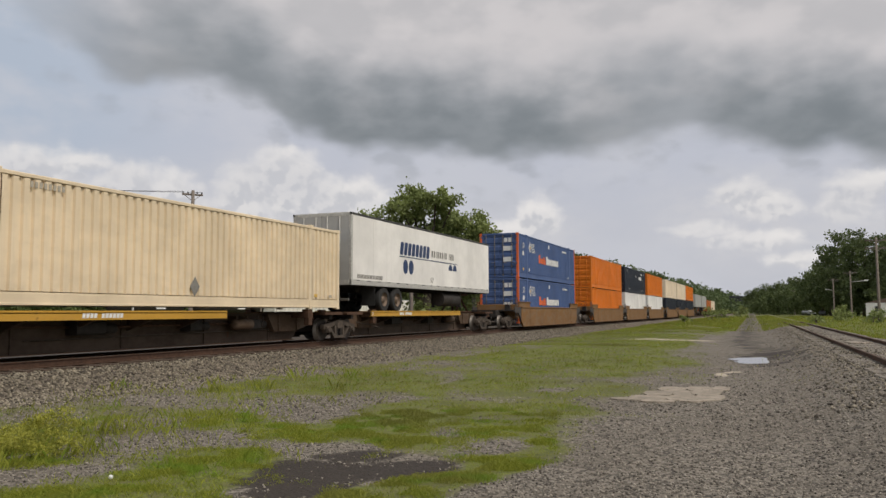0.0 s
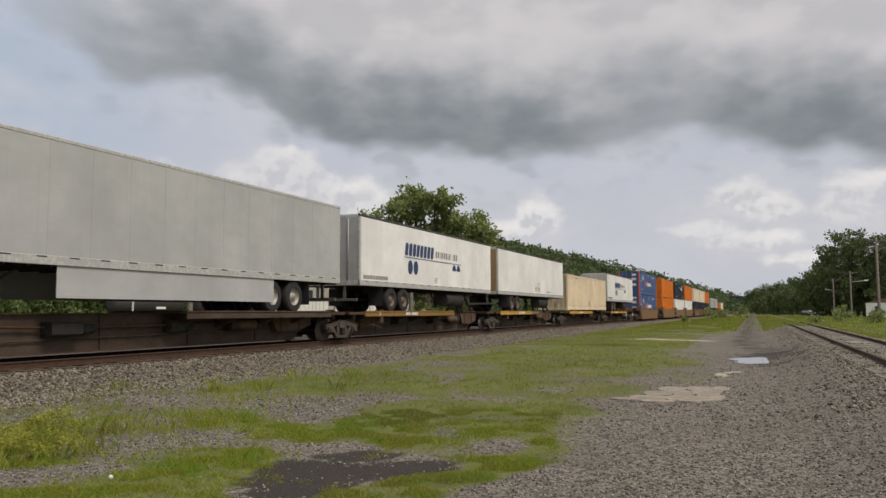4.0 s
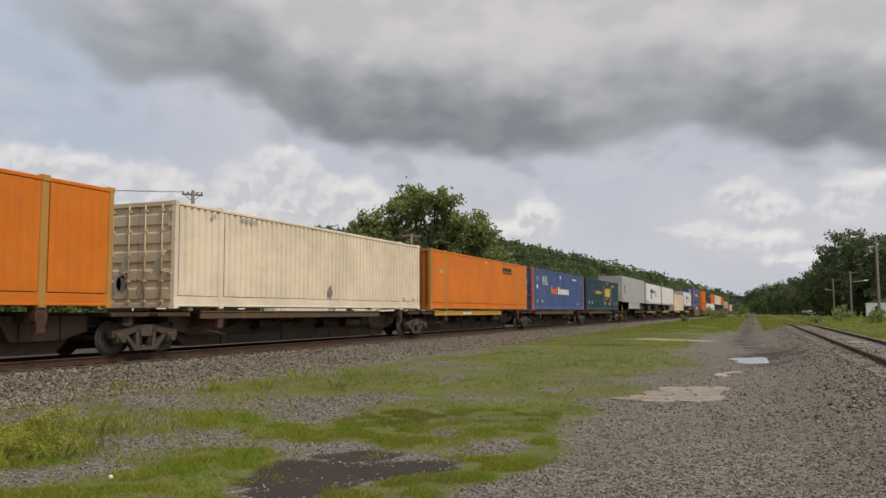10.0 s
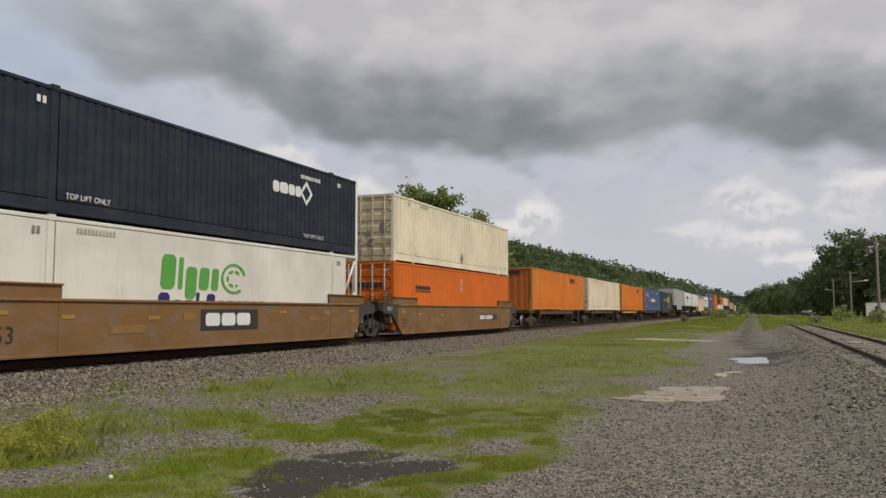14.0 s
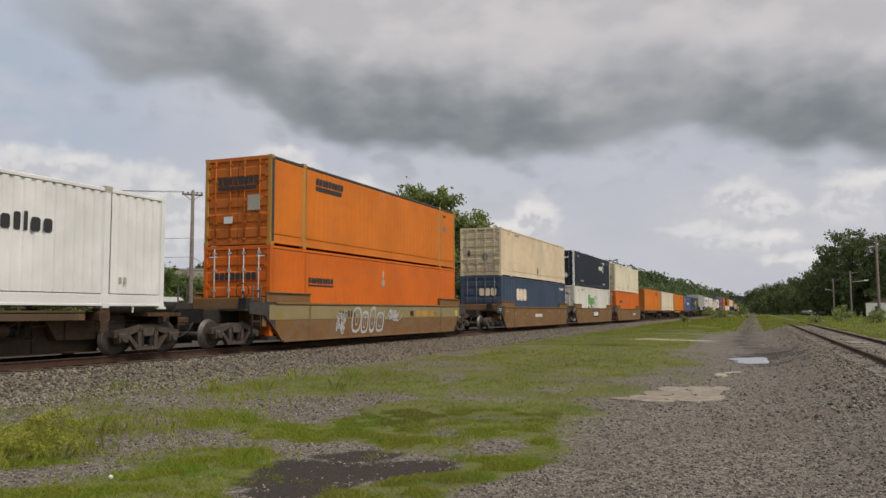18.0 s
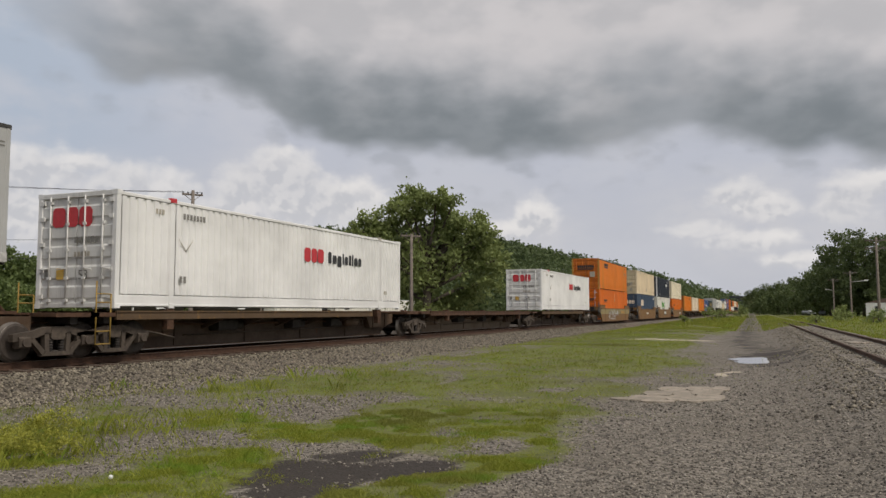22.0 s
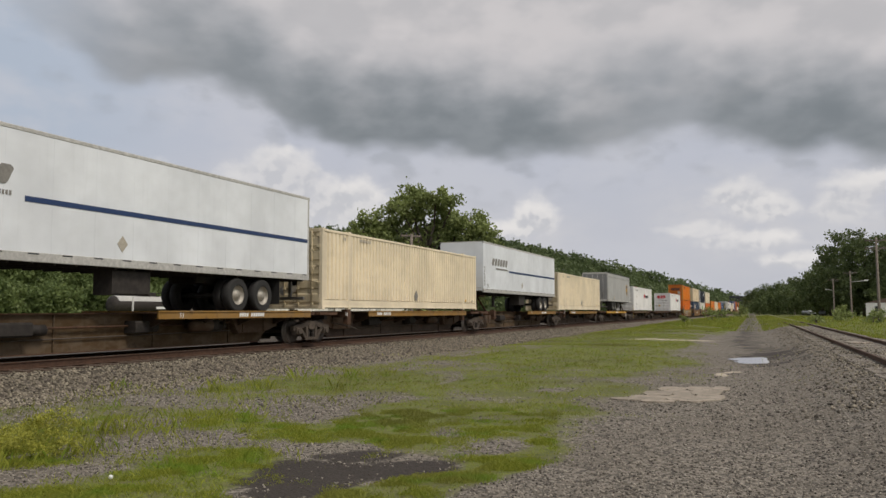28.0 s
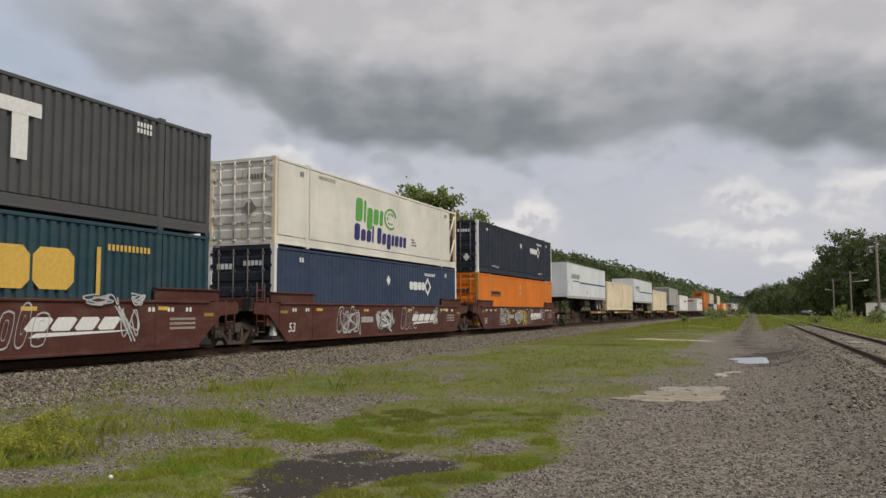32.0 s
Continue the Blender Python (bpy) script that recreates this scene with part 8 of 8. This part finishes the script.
spine_set([(M["ora2"], DECK_WORN, (-6, 4), CAR_BROWN, "container"), (M["bei2"], DECK_WORN, (-7, 4), CAR_BROWN, "container"), (M["ora1"], YELLOW, (-7.6, 2.6), "spine car with yellow deck edge", "container"),
           (M["blu"], DECK_WORN, (-7.6, 4), CAR_BROWN, "container"), (M["csx"], DECK_WORN, (-7.2, 4.4), "brown spine car with one yellow deck corner", "container")])
spine_set([(M["ups1"], SILL, (0.5, 8.2), CAR_BROWN, "reversed trailer"), (M["all2"], DECK_OCHRE, (-7.6, 2), CAR_BROWN, "trailer"), (M["wht1"], YELLOW, (-7.6, 1.9), "spine car with yellow deck edge", "trailer"),
           (M["bei1"], YELLOW, (-7.6, 1.5), "spine car with patchy yellow deck edge", "container"), (M["all1"], YELLOW, (-6.4, 3.5), "spine car with yellow deck edge", "trailer")])
spine_set([(M["f8"], SILL, (-7.6, 2), CAR_BROWN, "trailer"), (M["f9"], SILL, (-7.6, 2), CAR_BROWN, "trailer"), (M["f10"], SILL, (-7.6, 2), CAR_BROWN, "container"), (M["f11"], SILL, (-7.6, 2), CAR_BROWN, "container")])
TAN, RED = "dusty yellow-brown double-stack well car", "oxide-brown double-stack well car with graffiti"
well_set([(M["jc"], RED, marks_red_a), (M["tc"], RED, marks_red_b), (M["uo"], RED, marks_red_c)], WELL_RED)
well_set([(M["oo"], "yellow-brown well car with pale graffiti band", marks_oo)], WELL_TAN)
well_set([(M["bc"], TAN, marks_tan_a), (M["um"], TAN, marks_tan_b), (M["bo"], TAN, marks_tan_c)], WELL_TAN)
well_set([(M["f1"], TAN, none)], WELL_TAN)
well_set([(M["f2"], TAN, none), (M["f3"], TAN, none), (M["f4"], TAN, none)], WELL_TAN)
well_set([(M["f5"], TAN, none), (M["f6"], TAN, none), (M["f7"], TAN, none)], WELL_TAN)

# loads, front of the train first
for key, low, low_label, high, high_label in (("f7", NAVY, "navy lower container in a well car", ORANGE, "orange container stacked on a navy one"), ("f6", NAVY, "navy lower container in a well car", PALE, "cream container stacked on a navy one"),
                                              ("f5", NAVY, "navy lower container in a well car", PALE, "cream container stacked on a navy one"), ("f4", WHITE, "white lower container in a well car", ORANGE, "orange container stacked on a white one"),
                                              ("f3", WHITE, "white lower container in a well car", NAVY, "dark navy container stacked on a white one"), ("f2", ORANGE, "orange lower container in a well car", ORANGE, "orange container stacked on another orange one")):
    container(M[key], WELL_FLOOR, low, low_label)
    container(M[key], STACK_FLOOR, high, high_label, marks=marks_umax if high is NAVY else none)
for z in (WELL_FLOOR, STACK_FLOOR):
    container(M["f1"], z, BLUE, "royal blue ribbed container with a red corner post", frame_mat=MARK_ORANGE, marks=marks_stack)
trailer(M["f8"], TRAILER_GREY, "plain grey box trailer on a spine car")
trailer(M["f9"], TRAILER_GREY, "plain grey box trailer on a spine car")
container(M["f10"], SPINE_FLOOR, ORANGE_WORN, "worn brown-orange container on a spine car")
container(M["f11"], SPINE_FLOOR, PALE, "plain cream container on a spine car")
trailer(M["all1"], TRAILER_WHITE, "white box trailer with dark blue lettering blocks and dots", marks=marks_alliance, rear_mat=TRAILER_GREY, band=DARK_RAIL, tank=True, rim=RIM_BROWN)
container(M["bei1"], SPINE_FLOOR, BEIGE, "cream ribbed container with a rust-stained end wall", end_mat=DIRTY_CREAM, doors=False, marks=marks_beige)
trailer(M["wht1"], TRAILER_WHITE, "plain white box trailer with a faded scuff", marks=marks_scuff, rear_mat=DOOR_BROWN, band=DARK_RAIL, tank=True, rim=RIM_BROWN)
trailer(M["all2"] - 0.16, TRAILER_WHITE, "white box trailer with dark blue lettering blocks and dots", long=15.83, marks=marks_alliance, rear_mat=TRAILER_GREY, band=DARK_RAIL, tank=True, rim=RIM_BROWN)
trailer(176.9, TRAILER_GREY, "light grey box trailer with a gold shield and side skirt", long=17.2, top=4.96, tall=2.86, skirt=True, b=-1, marks=marks_shield_a)
container(M["csx"], SPINE_FLOOR, TEAL, "dark teal ribbed container with yellow lettering blocks", end_mat=NAVY, marks=marks_csx)
container(M["blu"], SPINE_FLOOR, BLUE, "royal blue container with an orange-red corner post", frame_mat=MARK_ORANGE, marks=marks_stack)
container(M["ora1"], SPINE_FLOOR, ORANGE, "bright orange container with ochre lifting posts", frame_mat=OCHRE, end_mat=ORANGE_WORN, pitch=0.34, deep=0.012, marks=marks_schneider, doors=False)
container(M["bei2"], SPINE_FLOOR, PALE, "pale cream ribbed container with a grey diamond placard", end_mat=DIRTY_CREAM, marks=marks_beige)
container(M["ora2"], SPINE_FLOOR, ORANGE, "orange container with a worn dark end wall", frame_mat=OCHRE, end_mat=ORANGE_WORN, pitch=0.34, deep=0.012, marks=marks_schneider, doors=False)
container(M["bo"], WELL_FLOOR, ORANGE_DEEP, "deep orange lower container in a well car", pitch=0.34, deep=0.010, marks=marks_schneider_low)
container(M["bo"], STACK_FLOOR, OLD_CREAM, "weathered cream container stacked on an orange one", end_mat=DIRTY_CREAM, marks=marks_beige)
container(M["um"], WELL_FLOOR, OLD_WHITE, "greyed white lower container with green and indigo lettering blocks", pitch=1.2, deep=0.008, nose=True, marks=marks_tiger)
container(M["um"], STACK_FLOOR, NAVY, "navy container with a white diamond mark", deep=0.036, frame_mat=WHITE, marks=marks_umax_plain)
container(M["bc"], WELL_FLOOR, CSX_BLUE, "slate blue lower container with pale blocks", marks=marks_slate)
container(M["bc"], STACK_FLOOR, BEIGE, "cream container stacked on a slate blue one", end_mat=DIRTY_CREAM, marks=marks_beige)
container(M["oo"], WELL_FLOOR, ORANGE_DEEP, "deep orange lower container in a well car", pitch=0.34, deep=0.010, marks=marks_schneider_low)
container(M["oo"], STACK_FLOOR, ORANGE, "orange container with ochre posts and dark roof rail", frame_mat=OCHRE, end_mat=ORANGE_DIRTY, pitch=0.34, deep=0.012, marks=marks_schneider_high, rail=DARK_RAIL)
container(M["xpo1"], SPINE_FLOOR, WHITE, "clean white container with red and black lettering blocks", pitch=0.27, deep=0.045, end_mat=DIRTY_WHITE, marks=marks_xpo)
container(M["xpo2"], SPINE_FLOOR, WHITE, "clean white container with red and black lettering blocks", pitch=0.27, deep=0.045, end_mat=DIRTY_WHITE, marks=marks_xpo)
trailer(-75.75, TRAILER_GREY, "grey box trailer with a brown and gold shield", long=13.5, top=4.97, tall=2.88, band=DARK_RAIL, marks=marks_shield_b, rim=RIM_DARK, rear_mat=GREY_DOOR)
container(M["bei3"], SPINE_FLOOR, CREAM, "cream ribbed container with a dirty diamond placard", end_mat=DIRTY_CREAM, marks=marks_beige)
trailer(M["tay1"], TRAILER_BLUEWHITE, "cool white box trailer with a thin blue stripe", b=-1, axle=2.6, marks=marks_taylor, top=5.0, tall=2.86)
container(M["bei4"], SPINE_FLOOR, CREAM, "cream ribbed container with a dirty diamond placard", end_mat=DIRTY_CREAM, marks=marks_beige)
trailer(M["tay2"], TRAILER_BLUEWHITE, "cool white box trailer with a thin blue stripe", b=-1, axle=2.6, marks=marks_taylor, top=5.0, tall=2.86)
container(M["uo"], WELL_FLOOR, ORANGE, "orange lower container with ochre posts", frame_mat=OCHRE, pitch=0.34, deep=0.012, marks=marks_schneider_low)
container(M["uo"], STACK_FLOOR, NAVY, "navy container with a white diamond mark", deep=0.030, frame_mat=WHITE, marks=marks_umax)
container(M["tc"], WELL_FLOOR, NAVY_BLUE, "navy blue lower container with white marks", deep=0.022, frame_mat=WHITE, end_mat=NAVY, marks=marks_umax)
container(M["tc"], STACK_FLOOR, OLD_WHITE, "greyed white container with green and indigo lettering blocks", frame_mat=PALE, pitch=1.2, deep=0.008, nose=True, marks=marks_tiger)
container(M["jc"], WELL_FLOOR, TEAL, "dark teal lower container with yellow lettering blocks", marks=marks_csx_low)
container(M["jc"], STACK_FLOOR, CHARCOAL, "charcoal ribbed container with a white letter block", marks=marks_charcoal)


# ---- what moves ----
def travelled(t):
    """Metres gone since 16 s; the train gathers a little speed."""
    return SPEED * (t - 16.0) + GAIN * (t - 16.0) ** 2


def motions():
    for ob, place, z in movers:
        rows = [(t, pose(TRACK_X, place + travelled(t), z)) for t in range(0, 33, 4)]
        walk(ob, rows)
    # the wheels roll; all wheelsets on one axle side share one turning
    turn = math.degrees(SPEED / FPS / WHEEL_R)
    for k, sets in spinning.items():
        first = sets[0]
        walk(first, [(i / FPS, pose(0, k * AXLE, WHEEL_R, -turn * i)) for i in range(int(SECONDS * FPS) + 1)])
        for other in sets[1:]:
            other.rotation_mode = "QUATERNION"
            other.animation_data_create()
            other.animation_data.action = first.animation_data.action
            other.animation_data.action_slot = first.animation_data.action_slot
    # the clouds drift slowly
    walk(backdrop, [(0.0, pose(*EYE)), (SECONDS, pose(*EYE, 0, 0, 0.25))])


motions()
